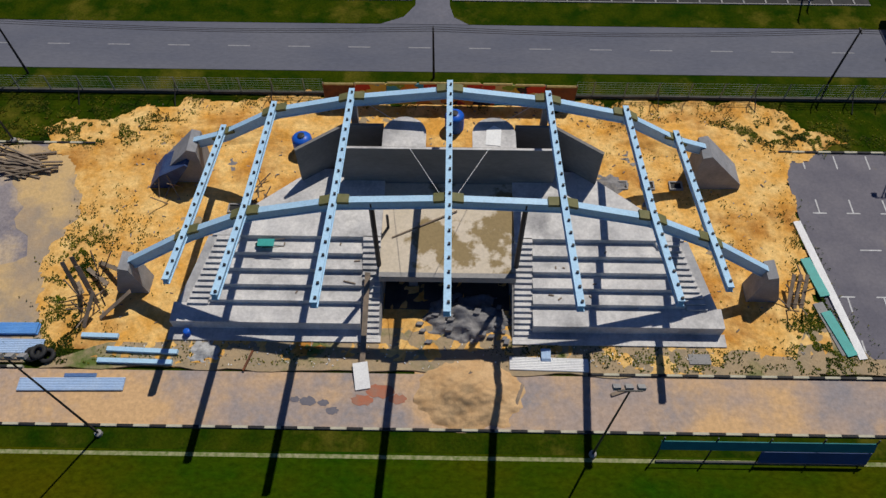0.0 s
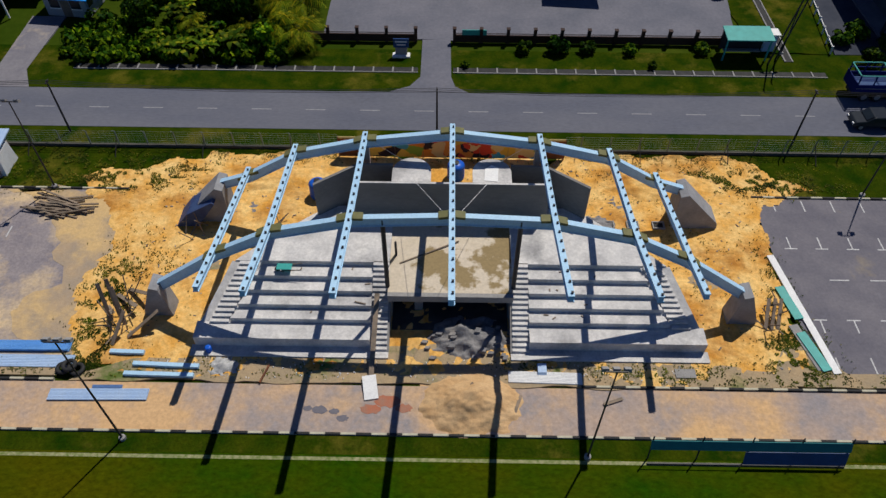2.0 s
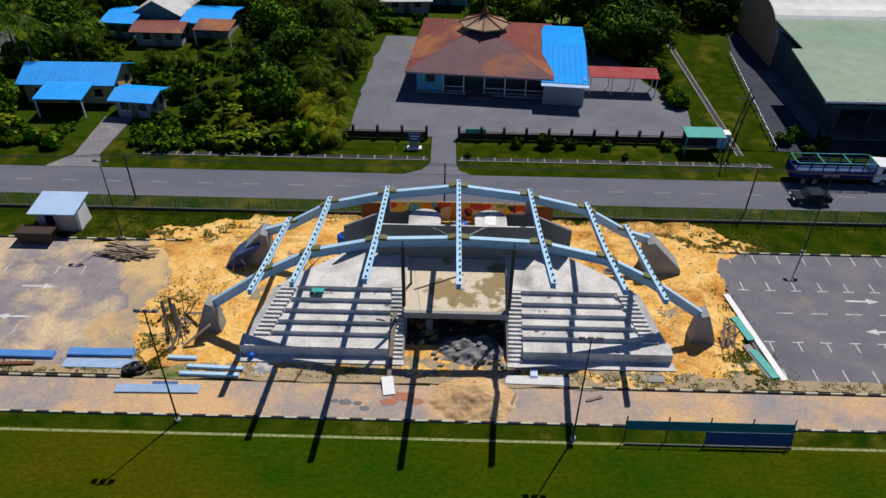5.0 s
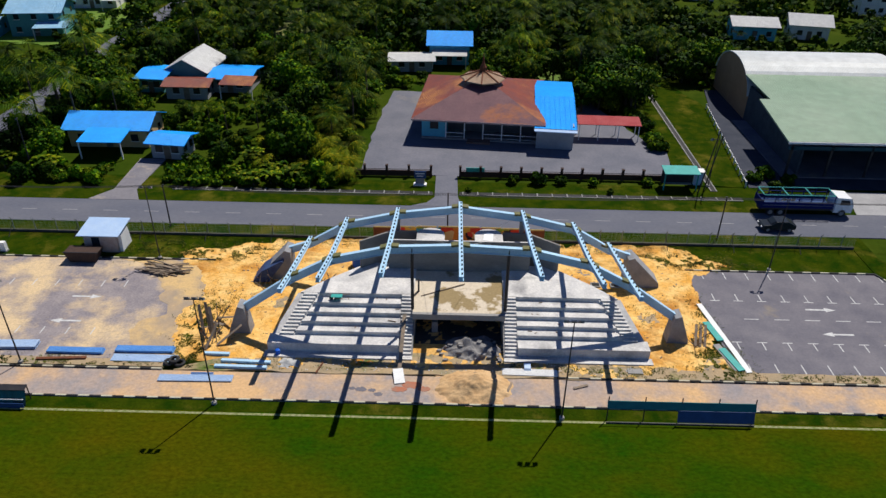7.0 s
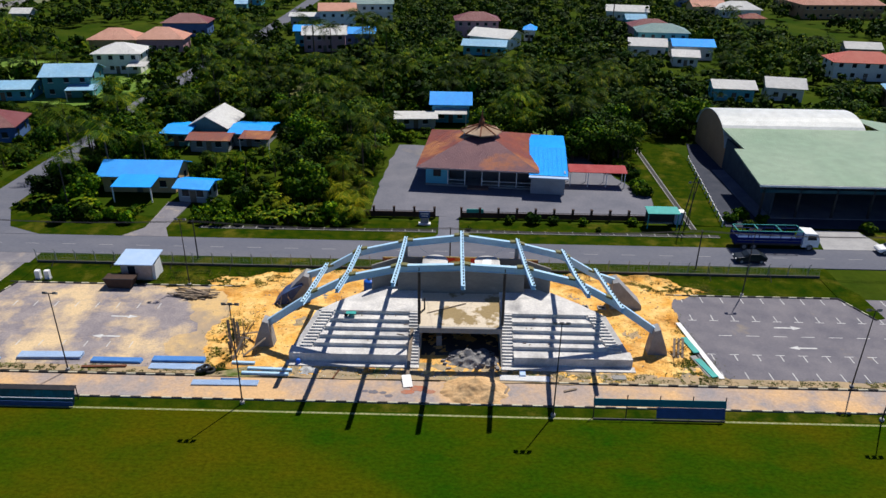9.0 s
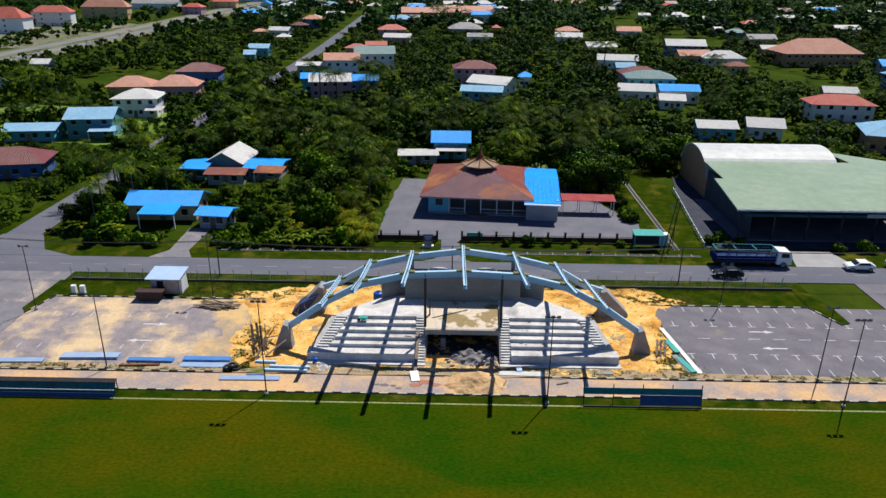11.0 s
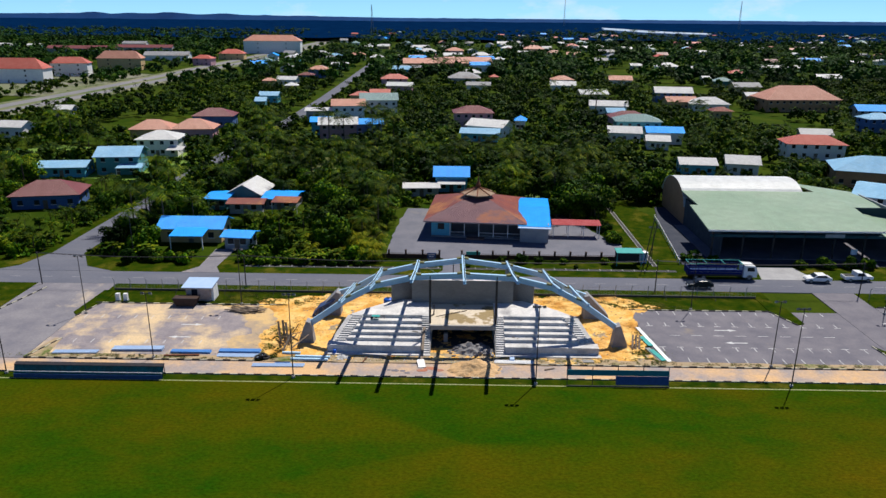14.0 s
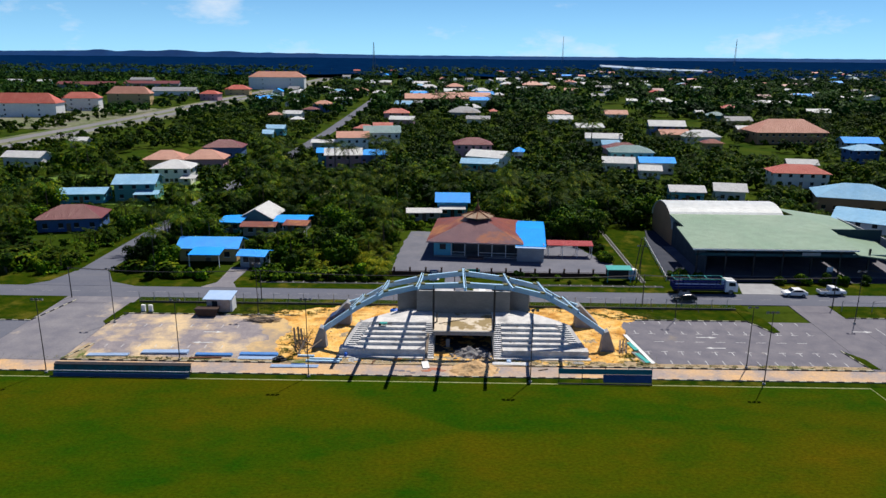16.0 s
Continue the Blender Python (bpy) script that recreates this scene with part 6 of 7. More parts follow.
home(-529.8, 806.2, 21.9, 10.9, 5.0, "white", "grey", -6, "gable", 2.4, 1, None, False)
home(-499.4, 813.8, 16.4, 8.2, 5.0, "white", "cyan", 8, "gable", 1.8, 1, None, False)
home(-405.3, 727.9, 60.8, 12.2, 6.0, "maroon", "grey", 4, "gable", 2.7, 1, None, False)
home(-347.7, 763.9, 60.8, 12.2, 6.0, "maroon", "grey", 4, "gable", 2.7, 1, None, False)
home(-403.1, 867.7, 28.6, 11.4, 6.0, "grey", "white", 4, "gable", 2.5, 1, None, False)

# far houses, copied from a few kinds
rs = random.Random(77)
KINDS = [("white", "white"), ("blue", "white"), ("red", "cream"), ("salmon", "pink"), ("grey", "white"), ("pale_blue", "cyan"), ("maroon", "cream"), ("teal", "white")]
PROTO = []


KEEP += [(-46, 91, 6.5), (-38, 91, 4), (-2, 109, 5), (-53, 66, 4.5), (-95, 89, 6), (-95, 125, 7), (-94, 152, 6), (-44, 186, 6), (9, 184, 7), (67, 172, 6), (84, 142, 8)]


def road_x(y):
    pts = [(50, -73), (70, -73), (100, -72.8), (125, -74.2), (162, -73.2), (210, -70.5), (272, -70.4), (333, -70.7), (445, -73.1), (640, -78), (2000, -110)]
    for (y0, x0), (y1, x1) in zip(pts, pts[1:]):
        if y0 <= y <= y1:
            return x0 + (x1 - x0) * (y - y0) / (y1 - y0)
    return -64.0


def highway_x(y):
    pts = [(y, x - 1) for x, y in HIGHWAY] + [(5000, -700)]
    for (y0, x0), (y1, x1) in zip(pts, pts[1:]):
        if y0 <= y <= y1:
            return x0 + (x1 - x0) * (y - y0) / (y1 - y0)
    return -212


def free(x, y, r):
    if abs(x - road_x(y)) < (2.6 if 128 < y < 255 else 4.2) + r or abs(x - highway_x(y)) < 15 + r:
        return False
    return all((x - a) ** 2 + ((y - b + 0.25 * c) * 0.8) ** 2 > (c + r) ** 2 for a, b, c in KEEP)


def sight(x, y):
    """1 where growth may stand tall, less before the houses, whose roofs stay clear of the trees."""
    k = 1.0
    off = x - highway_x(y)
    if y > 200 and -70 < off < 60:
        k = 0.5
    if 262 < y < 500 and 0 < x - road_x(y) < 16:
        k = 0.55
    for a, b, c in KEEP:
        dy = b - y
        if 0 < dy < 46 and abs(x - a + a * dy / (b + 75)) < c + 1.5:
            k = min(k, 0.3 + 0.7 * dy / 46)
    return k


count = 0
while count < 150:
    y = 480 + 1150 * rs.random()
    x = rs.uniform(-0.3, 0.6) * (y + 60)
    if x > 0.06 * y and y < 620:
        continue
    if not free(x, y, 9) or (x < -75 and y < 420) or x < highway_x(y):
        continue
    if count < 8:
        i = count
        c = KINDS[i]
        PROTO.append(house(x, y, rs.uniform(11, 16), rs.uniform(9, 12), rs.choice((3.6, 5.8)), *c, rs.uniform(-15, 15), rs.choice(("gable", "hip")), rs.uniform(1.6, 2.6), 1, "distant village houses", None, False))
    else:
        copy_thing(PROTO[rs.choice((0, 0, 1, 2, 3, 4, 4, 5, 6, 7))], pose(x, y, 0, 0, 0, rs.choice((0, 90)) + rs.uniform(-15, 15)))
    KEEP.append((x, y, 8))
    count += 1

# ---- foliage ----
def leaf_mat(name, a, b, c, rough=0.6, drift=0.11):
    m = bpy.data.materials.new(name)
    m.use_nodes = True
    n, l = m.node_tree.nodes, m.node_tree.links
    bs_ = n["Principled BSDF"]
    bs_.inputs["Roughness"].default_value = rough
    bs_.inputs["Specular IOR Level"].default_value = 0.04
    g = n.new("ShaderNodeNewGeometry")
    r = n.new("ShaderNodeValToRGB")
    r.color_ramp.elements[0].color, r.color_ramp.elements[1].color = (*a, 1), (*c, 1)
    r.color_ramp.elements.new(0.6).color = (*b, 1)
    l.new(g.outputs["Random Per Island"], r.inputs["Fac"])
    oi = n.new("ShaderNodeObjectInfo")
    hs = n.new("ShaderNodeHueSaturation")
    mr = n.new("ShaderNodeMapRange")
    mr.inputs[3].default_value, mr.inputs[4].default_value = 0.4, 1.2
    l.new(oi.outputs["Random"], mr.inputs[0])
    l.new(mr.outputs[0], hs.inputs["Value"])
    l.new(r.outputs["Color"], hs.inputs["Color"])
    # broad drifts of darker and yellower growth
    nz = n.new("ShaderNodeTexNoise")
    nz.inputs["Scale"].default_value, nz.inputs["Detail"].default_value = drift, 3.0
    l.new(g.outputs["Position"], nz.inputs["Vector"])
    dr = n.new("ShaderNodeMapRange")
    dr.inputs[1].default_value, dr.inputs[2].default_value = 0.35, 0.65
    dr.inputs[3].default_value, dr.inputs[4].default_value = 0.0, 1.0
    l.new(nz.outputs["Fac"], dr.inputs[0])
    mx = n.new("ShaderNodeMix")
    mx.data_type, mx.blend_type = "RGBA", "MULTIPLY"
    mx.inputs[0].default_value = 1.0
    tone = n.new("ShaderNodeMix")
    tone.data_type = "RGBA"
    tone.inputs[6].default_value, tone.inputs[7].default_value = (0.22, 0.36, 0.36, 1), (1.6, 1.5, 0.8, 1)
    l.new(dr.outputs[0], tone.inputs[0])
    l.new(hs.outputs["Color"], mx.inputs[6])
    l.new(tone.outputs[2], mx.inputs[7])
    l.new(mx.outputs[2], bs_.inputs["Base Color"])
    return m


LEAF = leaf_mat("broad_leaf", (0.006, 0.03, 0.001), (0.026, 0.08, 0.002), (0.14, 0.21, 0.005))
LEAF2 = leaf_mat("bright_leaf", (0.028, 0.07, 0.003), (0.08, 0.125, 0.005), (0.21, 0.23, 0.01))
PALM = leaf_mat("palm_leaf", (0.01, 0.042, 0.002), (0.04, 0.088, 0.003), (0.19, 0.21, 0.008))
BANLEAF = leaf_mat("banana_leaf", (0.018, 0.05, 0.002), (0.05, 0.085, 0.004), (0.16, 0.17, 0.01))
YPALM = leaf_mat("yellow_palm_leaf", (0.05, 0.09, 0.004), (0.13, 0.16, 0.008), (0.3, 0.25, 0.014))
FAR = leaf_mat("far_leaf", (0.006, 0.032, 0.001), (0.026, 0.078, 0.002), (0.15, 0.2, 0.005), drift=0.07)
BARK = mat("bark", (0.12, 0.09, 0.065), (0.08, 0.06, 0.045), 4, 0.95, 0.4)


def quads(pts, nrm, size, rg, aspect=1.0):
    """Leaf blades at pts, facing roughly along nrm."""
    n = len(pts)
    nrm = nrm + rg.normal(0, 0.26, (n, 3))
    nrm /= np.linalg.norm(nrm, axis=1)[:, None]
    a = np.cross(nrm, rg.normal(0, 1, (n, 3)))
    a /= np.linalg.norm(a, axis=1)[:, None] + 1e-9
    b = np.cross(nrm, a)
    s = (size * rg.uniform(0.6, 1.3, n))[:, None]
    v = np.stack([pts - a * s, pts - b * s * 0.5 * aspect, pts + a * s, pts + b * s * 0.5 * aspect], 1)
    return v.reshape(-1, 3)


def leaves_mesh(name, v, m):
    me = bpy.data.meshes.new(name)
    n = len(v) // 4
    me.vertices.add(len(v))
    me.vertices.foreach_set("co", np.ascontiguousarray(v, dtype=np.float32).ravel())
    me.loops.add(len(v))
    me.loops.foreach_set("vertex_index", np.arange(len(v), dtype=np.int32))
    me.polygons.add(n)
    me.polygons.foreach_set("loop_start", np.arange(0, 4 * n, 4, dtype=np.int32))
    me.materials.append(m)
    me.update(calc_edges=True)
    me.validate()
    return me


def crown_leaves(rg, n, r, h, z, size, lobes=7):
    """Points on a cluster of lobes."""
    ctr = np.stack([rg.uniform(-0.55, 0.55, lobes) * r, rg.uniform(-0.55, 0.55, lobes) * r, z + rg.uniform(-0.3, 0.38, lobes) * h], 1)
    rad = rg.uniform(0.38, 0.62, lobes)
    k = rg.integers(0, lobes, n)
    d = rg.normal(0, 1, (n, 3))
    d[:, 2] = np.where(d[:, 2] < -0.3, -d[:, 2], d[:, 2])
    d /= np.linalg.norm(d, axis=1)[:, None]
    p = ctr[k] + d * (rad[k] * rg.uniform(0.75, 1.05, n))[:, None] * np.array([r, r, h * 0.62])
    return quads(p, d, size, rg, 1.5), ctr


def broad_tree(seed, r, h, trunk, m, n=620):
    rg = np.random.default_rng(seed)
    t = thing("tree", "leafy dark green broadleaf tree in a garden", "tree", "garden trees")
    v, ctr = crown_leaves(rg, int(n * 1.9), r, h, trunk * 0.5 + h * 0.46, 0.27, 10)
    s = Shape().tube((0, 0, -0.1), (0.1, 0.05, trunk + h * 0.3), 0.2, 0.1, 7)
    for c in ctr:
        s.tube((0.05, 0.02, trunk * 0.8), tuple(c), 0.09, 0.03, 5, False)
    part("trunk", s, BARK, t)
    c = new("crown", leaves_mesh("crown", v, m))
    c.parent = t
    return t


def frond_leaves(rg, fronds, length, up, z, droop):
    """Arching palm fronds built of paired leaflets."""
    out = []
    for f in range(fronds):
        az = 6.2832 * f / fronds + rg.uniform(-0.2, 0.2)
        el = rg.uniform(-0.35, up)
        d = np.array([math.cos(az), math.sin(az), 0])
        sd = np.array([-d[1], d[0], 0])
        p = np.array([0, 0, z])
        l = length * rg.uniform(0.8, 1.1)
        n = 12
        for k in range(n):
            u = k / n
            e = el - droop * u
            q = p + (d * math.cos(e) + np.array([0, 0, math.sin(e)])) * l / n
            w = l * 0.17 * math.sin(math.pi * min(0.97, u * 0.85 + 0.14))
            for sg_ in (-1, 1):
                tip = sd * sg_ * w + d * w * 0.8 - np.array([0, 0, w * 0.7])
                out += [p, p + (q - p) * 0.55, p + (q - p) * 0.45 + tip, p + (q - p) * 0.25 + tip]
            p = q
    return np.array(out)


def banana(seed, h, m):
    """A clump of broad arching leaves on short stems."""
    rg = np.random.default_rng(seed)
    t = thing("banana_plant", "clump of banana plants with broad yellow-green leaves", "banana plant", "banana plants")
    s, out = Shape(), []
    for k in range(3):
        a = 2.1 * k + 0.4
        c = np.array([0.7 * math.cos(a), 0.7 * math.sin(a), 0.0])
        hh = h * rg.uniform(0.7, 1.0)
        s.tube((c[0], c[1], -0.1), (c[0], c[1], hh), 0.13, 0.07, 6)
        for f in range(8):
            az, el = 0.785 * f + rg.uniform(-0.25, 0.25), rg.uniform(0.3, 1.2)
            d = np.array([math.cos(az), math.sin(az), 0.0])
            sd = np.array([-d[1], d[0], 0.0])
            p = c + np.array([0, 0, hh])
            l = rg.uniform(1.5, 2.2)
            for i in range(5):
                e = el - 1.5 * i / 5
                q = p + (d * math.cos(e) + np.array([0, 0, math.sin(e)])) * l / 5
                w0, w1 = 0.36 * math.sin(math.pi * (0.1 + 0.85 * i / 5)), 0.36 * math.sin(math.pi * (0.1 + 0.85 * (i + 1) / 5))
                out += [p - sd * w0, p + sd * w0, q + sd * w1, q - sd * w1]
                p = q
    part("stem", s, BARK, t)
    c = new("leaves", leaves_mesh("leaves", np.array(out), m))
    c.parent = t
    return t


def palm(seed, h, length, m, label, fronds=17):
    rg = np.random.default_rng(seed)
    t = thing("palm_tree", label, "palm", "garden palms")
    s = Shape()
    pts = [Vector((0.5 * (k / 5) ** 2 * (seed % 3 - 1), 0, h * k / 5)) for k in range(6)]
    for k in range(5):
        s.tube(pts[k] - Vector((0, 0, 0.1)), pts[k + 1], 0.2 - 0.02 * k, 0.18 - 0.02 * k, 7)
    part("trunk", s, BARK, t)
    v = frond_leaves(rg, fronds, length, 1.15, 0, 1.5) + np.array(pts[5])
    c = new("crown", leaves_mesh("crown", v, m))
    c.parent = t
    return t


TREES = [broad_tree(1, 2.6, 3.6, 1.2, LEAF), broad_tree(2, 3.2, 4.4, 1.8, LEAF, 760), broad_tree(3, 2.2, 3.2, 1.0, LEAF2), broad_tree(4, 3.8, 5.0, 2.2, LEAF, 900), broad_tree(5, 2.0, 2.6, 0.7, LEAF, 480)]
PALMS = [palm(1, 6.0, 4.3, PALM, "tall coconut palm with arching green fronds"), palm(2, 4.2, 4.0, PALM, "coconut palm with arching green fronds"), palm(3, 2.6, 3.4, YPALM, "young palm with yellow-green fronds", 19), palm(4, 7.6, 4.6, PALM, "tall coconut palm with arching green fronds")]
BUSH = broad_tree(6, 1.3, 1.5, 0.2, LEAF, 260)
tagged(BUSH, "low rounded green garden shrub", "shrub", "shrubs")
BUSH.name = "shrub"
BANANA = [banana(3, 2.4, BANLEAF), banana(5, 1.8, BANLEAF)]
used = set()


def plant(proto, x, y, s=1.0, turn=0.0):
    m = pose(x, y, 0, 0, 0, turn)
    if proto.name not in used:
        used.add(proto.name)
        proto.matrix_world = m @ Matrix.Diagonal((s, s, s, 1))
        return
    base = tuple(proto.scale)
    proto.scale = (s, s, s * random.uniform(0.9, 1.15))
    copy_thing(proto, m)
    proto.scale = base


BLOCKED = [(-15.5, 32.5, 50, 97), (-49, -41, 50, 66), (-200, -79, 50, 57.5), (-79, -60, 50, 60), (94, 300, 50, 60), (31, 44, 50, 104), (43, 94, 50, 101), (-150, -98, 146, 168), (-42, -33, 122, 146), (14, 25, 104, 113)]


def open_here(x, y):
    return any(a < x < b and c < y < d for a, b, c, d in BLOCKED)


rs = random.Random(3)
random.seed(4)
spots = []
y = 57.0
while y < 118:
    step = 2.9 + (y - 57) * 0.026
    x = -0.66 * (y + 78)
    while x < 0.66 * (y + 78):
        px, py = x + rs.uniform(-0.45, 0.45) * step, y + rs.uniform(-0.45, 0.45) * step
        if not open_here(px, py) and free(px, py, 0.8 if py < 110 else 1.5):
            spots.append((px, py))
        x += step
    y += step
for (x, y) in spots:
    u = rs.random()
    yellow = -32 < x < -14 and 60 < y < 82
    if (yellow and u < 0.25) or (-21 < x < -14.6 and 58 < y < 84 and u < 0.75):
        p = PALMS[2]
    elif u < 0.42 and (y < 70 or (x < -76 and u < 0.34)):
        p = BANANA[rs.choice((0, 0, 1))]
    elif u < 0.26 or (x < -76 and u < 0.6):
        p = PALMS[rs.choice((0, 1, 1, 3))] if y > 72 else PALMS[1]
    else:
        p = TREES[rs.choice((0, 1, 2, 4, 4))] if y < 80 else TREES[rs.choice((0, 1, 2, 3, 1))]
    plant(p, x, y, rs.uniform(0.75, 1.1) * (0.85 if y < 62 else 1.0) * max(0.5, sight(x, y)), rs.uniform(0, 360))
for k in range(190):
    x, y = rs.uniform(-120, 45), rs.uniform(66, 150)
    if not open_here(x, y) and free(x, y, 1.0) and sight(x, y) > 0.75:
        plant(PALMS[rs.choice((0, 3, 3))], x, y, rs.uniform(0.8, 1.15), rs.uniform(0, 360))
for i in range(4):
    for j in range(5):
        plant(TREES[(i + 2 * j) % 4], 20.5 + 3.1 * i + rs.uniform(-0.8, 0.8), 87.5 + 3.6 * j + rs.uniform(-0.8, 0.8), rs.uniform(0.9, 1.2), rs.uniform(0, 360))
for x, y, k in ((-66.0, 176.0, 1.5), (-63.0, 168.0, 1.3), (-43.8, 178.0, 1.4), (-40.0, 186.0, 1.2), (-30.5, 190.0, 1.5), (-26.0, 170.0, 1.4), (-22.0, 178.0, 1.2), (-138.0, 182.0, 1.4), (-132.0, 178.0, 1.2), (-58.0, 150.0, 1.2), (-38.8, 120.0, 1.2), (-30.0, 108.0, 1.1), (62.0, 262.0, 1.5)):
    plant(PALMS[3], x, y, k, 31 * x)
for x, y in ((42.9, 56.3), (65.1, 57.6), (69.7, 57.6), (77.5, 57.9)):
    plant(TREES[4], x, y, 0.62, 50 * x)
# shrubs in the hall garden and along the drain
for x, y, s in ((7.4, 58.3, 0.7), (11.0, 58.2, 0.9), (14.2, 58.4, 0.75), (18.6, 58.2, 0.6), (26.2, 58.6, 0.7), (20.5, 55.6, 0.4), (41.5, 60.5, 0.9), (43.5, 62.0, 1.0), (46, 60.0, 0.9), (61, 57.5, 0.9), (66, 57.5, 0.9), (73, 57.8, 1.0), (1.3, 55.4, 0.35)):
    plant(BUSH, x, y, s, rs.uniform(0, 360))
for k in range(60):
    plant(BUSH, rs.choice((rs.uniform(-41, -15.5), rs.uniform(-41, -15.5), rs.uniform(-60, -49.5))), 56.0 + rs.uniform(-0.4, 2.5), rs.uniform(0.5, 1.0), rs.uniform(0, 360))
for k in range(22):
    u = rs.random()
    plant(BUSH, 31.3 - 4 * u + rs.uniform(-0.5, 1.2), 64 + 34 * u, rs.uniform(0.6, 1.1), rs.uniform(0, 360))
for x, y in ((33.0, 92), (34.5, 99), (30.5, 88)):
    plant(PALMS[1], x, y, 0.8, 40 * x)


def woods(name, y0, y1, n, size, leaves, r, label, seed, m=FAR, palms=True):
    """Far trees joined: clumps of leaves."""
    rg = np.random.default_rng(seed)
    q = random.Random(seed)
    out = []
    made = 0
    tries = 0
    while made < n and tries < n * 6:
        tries += 1
        y = y0 + (y1 - y0) * q.random() ** 1.1
        x = q.uniform(-0.72, 0.72) * (y + 78)
        if open_here(x, y) or not free(x, y, 1.0):
            continue
        if noise.noise((x * 0.012, y * 0.012, 5.0)) < (-0.28 if y0 > 300 else -0.45):
            continue
        k = q.uniform(0.7, 1.25) * sight(x, y)
        if k < 0.42 and q.random() < 0.5:
            continue
        h = r * q.uniform(1.0, 1.6) * k
        if palms and q.random() < 0.16:
            v = frond_leaves(rg, 9, r * 1.35 * max(k, 0.6), 1.1, 0, 1.5) + np.array([x, y, h * 1.7])
        else:
            v, _ = crown_leaves(rg, leaves, r * k, h, h * 0.75, size, 5)
            v = v + np.array([x, y, 0])
        out.append(v)
        made += 1
    me = leaves_mesh(name, np.concatenate(out), m)
    tagged(new(name, me), label, "woods", "", "stuff")


woods("woods_middle", 116, 420, 4300, 0.58, 80, 3.0, "dense mixed green trees and palms between houses", 11)
# Leaf colours lean blue to suggest haze over the far woods.
MIDFAR = leaf_mat("haze_tinted_leaf", (0.006, 0.03, 0.006), (0.022, 0.075, 0.012), (0.07, 0.13, 0.016), drift=0.02)
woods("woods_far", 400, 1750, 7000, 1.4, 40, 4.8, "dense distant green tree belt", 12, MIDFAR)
def canopy():
    """The far forest's roof: a rolling sheet of crowns."""
    nx, ny = 260, 110
    vs, fs = [], []
    for j in range(ny + 1):
        y = 1150 + 3380 * (j / ny) ** 1.3
        for i in range(nx + 1):
            x = (i / nx - 0.5) * 1.7 * (y + 500)
            k = noise.noise((x * 0.004, y * 0.004, 2)) + 0.6 * noise.noise((x * 0.02, y * 0.02, 4))
            vs.append((x, y, 5.5 + 3.0 * k))
    for j in range(ny):
        for i in range(nx):
            a = j * (nx + 1) + i
            fs.append((a, a + 1, a + nx + 2, a + nx + 1))
    return Shape().add(vs, fs)


# Navy base colour puts the distance haze into the canopy.
tagged(part("forest", canopy(), mat("haze_navy_canopy", (0.0006, 0.01, 0.042), (0.0015, 0.017, 0.06), 0.02, 1.0, 0.0, fine=6, spec=0.0), smooth=True), "distant forest canopy coloured navy for haze", "forest", "", "structure")

# undergrowth that fills the gardens between the trees
def undergrowth(n, seed):
    rg = np.random.default_rng(seed)
    q = random.Random(seed)
    out, made = [], 0
    while made < n:
        y = 57 + 93 * q.random()
        x = q.uniform(-0.66, 0.66) * (y + 78)
        made += 1
        if open_here(x, y) or not free(x, y, 0.2) or noise.noise((x * 0.06, y * 0.06, 9.0)) < -0.25:
            continue
        r = q.uniform(0.7, 1.5)
        v, _ = crown_leaves(rg, 26, r, r, r * 0.4, 0.34, 3)
        out.append(v + np.array([x, y, 0.0]))
    tagged(new("undergrowth", leaves_mesh("undergrowth", np.concatenate(out), LEAF)), "tangled green undergrowth between garden trees", "undergrowth", "", "stuff")


undergrowth(6500, 23)
# ---- horizon ----
for x, y, h in ((-175, 1500, 62), (440, 3000, 110), (960, 2500, 95)):
    t = thing("radio_mast", "tall thin grey lattice radio mast far away", "mast", "radio masts", (x, y, 0))
    for a in (0, 2.094, 4.189):
        part("leg", Shape().tube((4 * math.cos(a), 4 * math.sin(a), 0), (0.4 * math.cos(a), 0.4 * math.sin(a), h), 0.5, 0.4, 5), CONC_GREY, t)
    for k in range(1, 6):
        part("brace", Shape().tube((-4 + 0.6 * k, 0, h * k / 6), (4 - 0.6 * k, 0, h * k / 6), 0.3, n=4), CONC_GREY, t)
# Blue of the hills is air haze painted as base colour.
HILL = mat("haze_blue_hills", (0.002, 0.04, 0.15), (0.003, 0.05, 0.17), 0.002, 1.0, 0.0)
s = Shape()
xs = np.linspace(-3800, 3800, 160)
vs, fs = [], []
for x in xs:
    k = 25 + 18 * max(0, 1 - abs(x + 1900) / 1500) * (1 + noise.noise((x * 0.006, 1, 1))) + 3 * noise.noise((x * 0.02, 3, 1))
    vs += [(x, 4500, -1), (x, 4560, k)]
fs = [(2 * i, 2 * i + 2, 2 * i + 3, 2 * i + 1) for i in range(len(xs) - 1)]
single("backdrop_hills", s.add(vs, fs), HILL, "low hills on the horizon, coloured blue for haze", "hills", "structure")
single("water", Shape().prism(ragged([(448, 2250), (487, 1739), (549, 1568), (500, 1440), (420, 1560), (392, 1935)], 14, 40), -0.3, 10.0), mat("pale_water", (0.5, 0.55, 0.6), (0.45, 0.5, 0.56), 0.01, 0.3, 0), "pale river reach in the distance", "water", "structure")


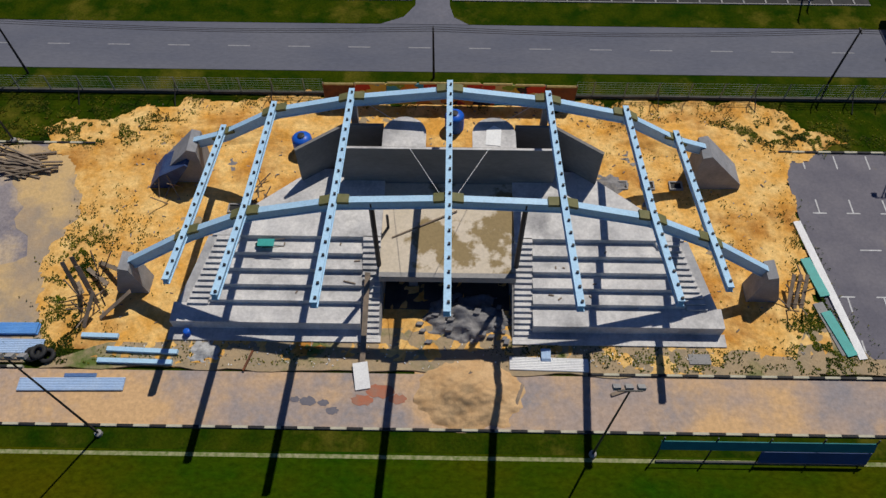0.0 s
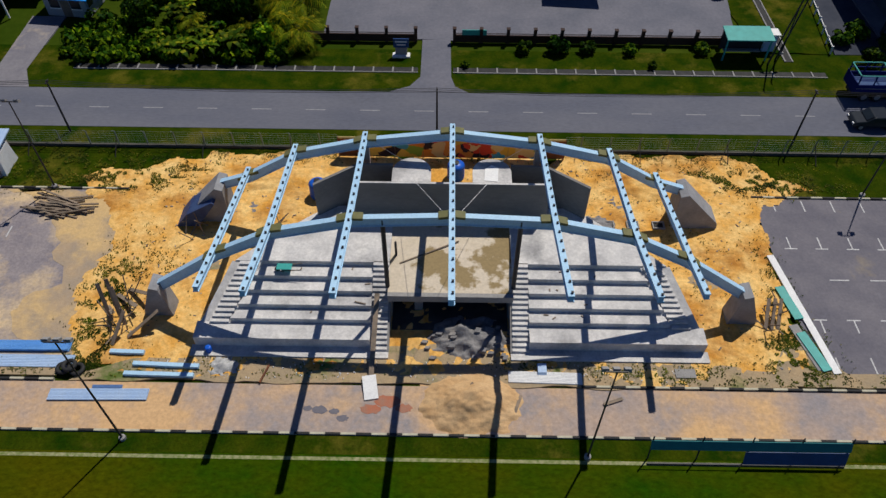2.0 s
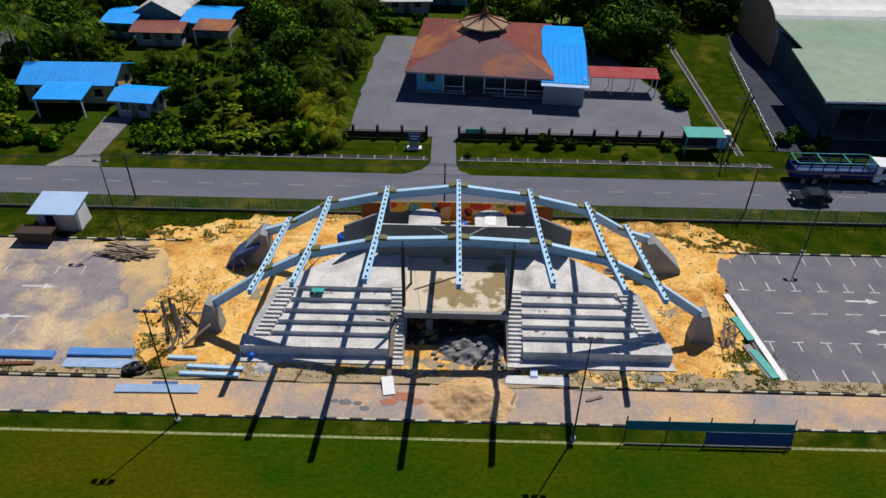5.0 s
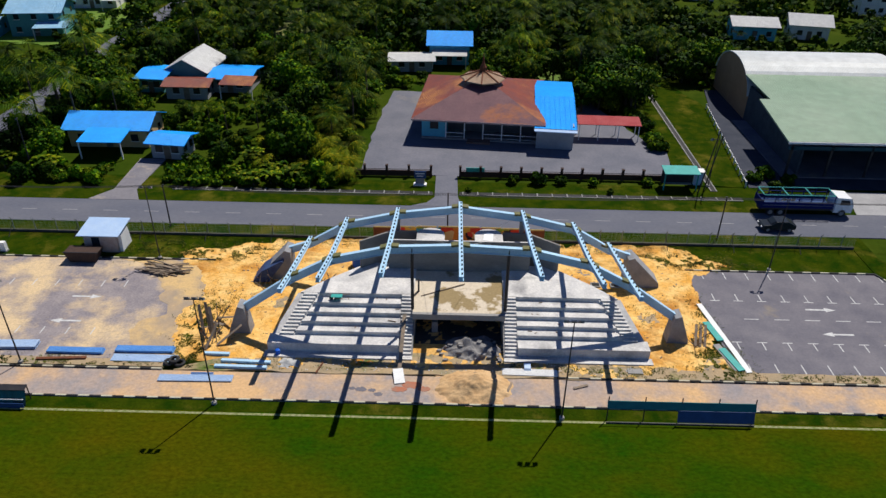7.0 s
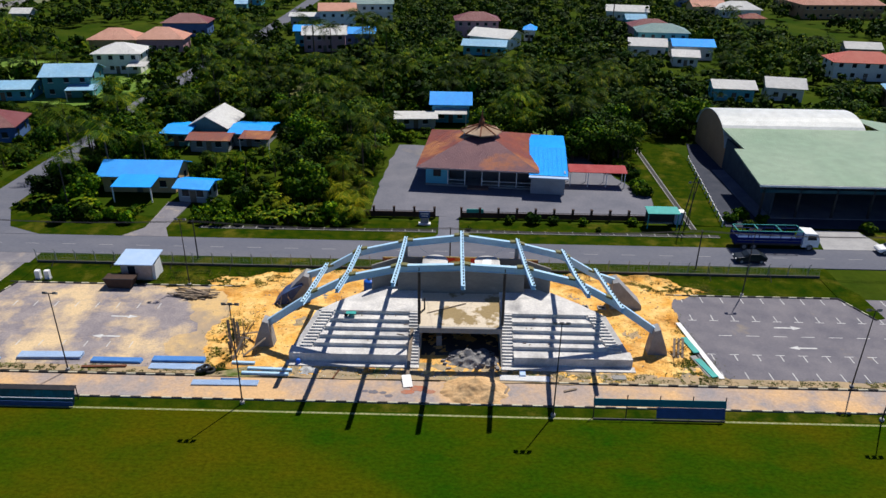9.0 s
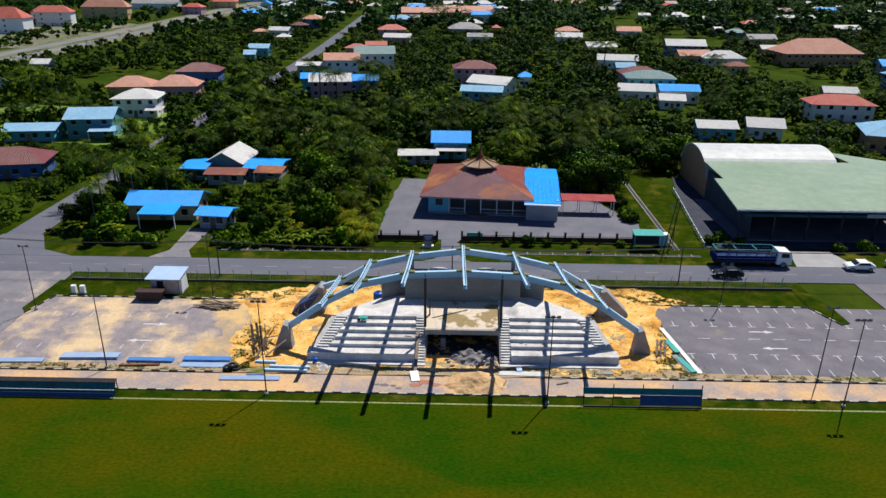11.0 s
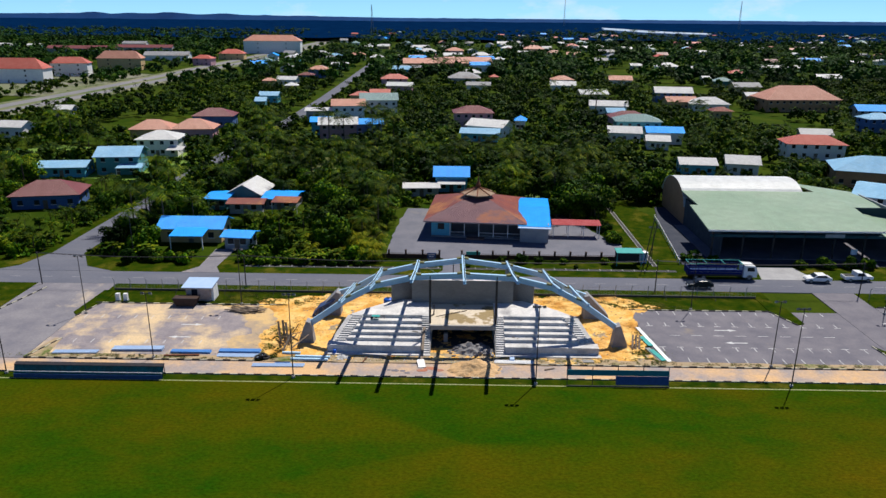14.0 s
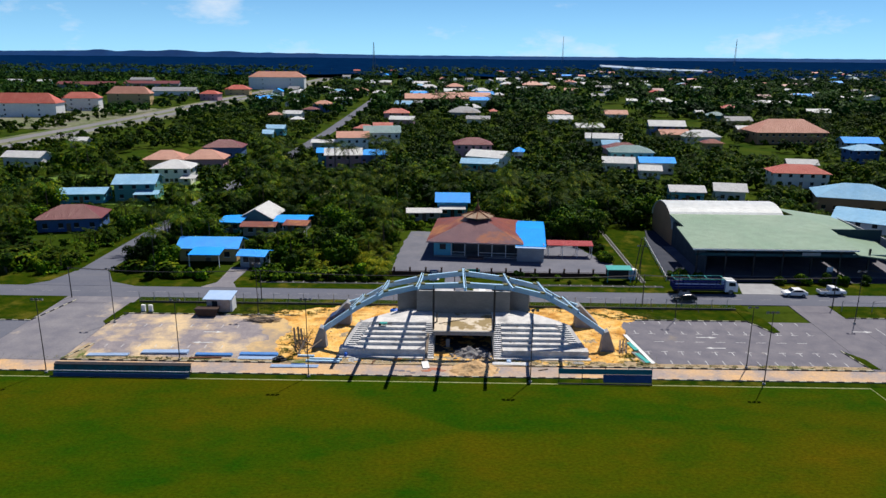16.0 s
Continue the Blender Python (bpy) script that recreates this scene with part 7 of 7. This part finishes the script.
# ---- weeds and tufts ----
def tufts(name, label, boxes, seed, m, size=0.065):
    """Small blades scattered thinly in patches."""
    rg = np.random.default_rng(seed)
    out = []
    for (x0, x1, y0, y1, n) in boxes:
        n = int(n * 2.4)
        p = np.stack([rg.normal((x0 + x1) / 2, (x1 - x0) / 3.2, n), rg.normal((y0 + y1) / 2, (y1 - y0) / 3.2, n), rg.uniform(0.05, 0.12, n)], 1)
        keep = np.array([noise.noise((a * 0.7, b * 0.7, seed)) + 0.8 * noise.noise((a * 2.1, b * 2.1, seed)) > 0.0 for a, b, _ in p])
        p = p[keep & (p[:, 1] > 18.3)]
        out.append(quads(p, np.tile(np.array([[0, 0, 1.0]]), (len(p), 1)), size, rg, 1.2))
    tagged(new(name, leaves_mesh(name, np.concatenate(out), m)), label, "weeds", "", "stuff")


WEED = leaf_mat("weed_blade", (0.02, 0.05, 0.003), (0.07, 0.1, 0.006), (0.22, 0.17, 0.03), drift=0.5)
tufts("weeds", "straggly green and yellow weeds on sand", [(-33, -19, 37.0, 40.5, 2600), (18, 30, 37.4, 40.2, 2200), (-26.2, -23.6, 20, 30, 1300), (-27, -23, 18.4, 21.5, 700), (22.5, 26.5, 18.4, 23, 2200), (9, 22, 18.3, 20.0, 900), (-22, -8, 18.4, 19.8, 350), (16, 24, 25, 34, 350), (3.6, 8, 19.4, 20.3, 250), (-56, -27, 18.3, 19.5, 2200), (26, 56, 18.3, 19.3, 1600), (14, 18.5, 24.5, 29, 200), (-26, 26, 40.6, 42.2, 2500), (-41, -27, 37.2, 41.5, 3200), (-33, -25, 36.6, 38.4, 900), (24, 33, 36.9, 39.5, 1500), (-27.5, -24.6, 21, 29, 1500), (24, 26, 19.5, 30, 1200), (-24, -20, 25, 31, 300), (12, 20, 36, 41, 500)], 3, WEED)
single("rough_strip", Shape().box(-110, 110, 12.95, 14.26, -0.2, 0.012), GRASS, "rough grass strip between kerb and pitch line", "verge", "structure")


# ---- litter on the site ----
rs = random.Random(41)


def litter(name, label, n, x0, x1, y0, y1, z, m, big=0.16):
    s = Shape()
    for k in range(n):
        x, y = rs.uniform(x0, x1), rs.uniform(y0, y1)
        if -18.4 < x < 18.4 and 20.0 < y < 33.6:
            continue
        a, l, w = rs.uniform(0, 3.14), big * rs.uniform(0.3, 1.6), big * rs.uniform(0.2, 0.5)
        s.beam((x, y, z + 0.03), (x + l * math.cos(a), y + l * math.sin(a), z + 0.04), w, rs.uniform(0.03, 0.1))
    single(name, s, m, label, "litter", "stuff")


litter("stone_litter", "scattered grey stones and mortar crumbs on sand", 420, -24, 24, 19, 41, 0.03, CONC_GREY)
litter("timber_litter", "scattered timber offcuts on sand", 260, -25, 24, 19, 41, 0.03, TIMBER, 0.2)
litter("pale_litter", "scattered pale scraps before the stand", 160, -20, 16, 18.3, 20.0, 0.04, WHITE, 0.1)
for x, y, r, sd in ((-15.5, 35.0, 1.3, 1), (-18.5, 29.0, 1.5, 2), (13.5, 31.0, 1.4, 3), (19.5, 27.5, 1.2, 4), (14.5, 36.0, 1.0, 5), (-21.5, 36.8, 1.3, 6), (8.8, 37.8, 1.2, 7), (-6.0, 39.0, 1.4, 8)):
    pts = [(x + r * (1 + 0.7 * noise.noise((k * 0.8, sd, 2))) * math.cos(k * 0.2513), y + 0.7 * r * (1 + 0.7 * noise.noise((k * 0.8, sd, 5))) * math.sin(k * 0.2513)) for k in range(25)]
    single("mortar_patch", Shape().prism(pts, -0.1, 0.036 + 0.001 * sd), RUBBLE if sd % 2 else DIRT, "grey mortar patch spilled on sand", "mortar patch", "structure")
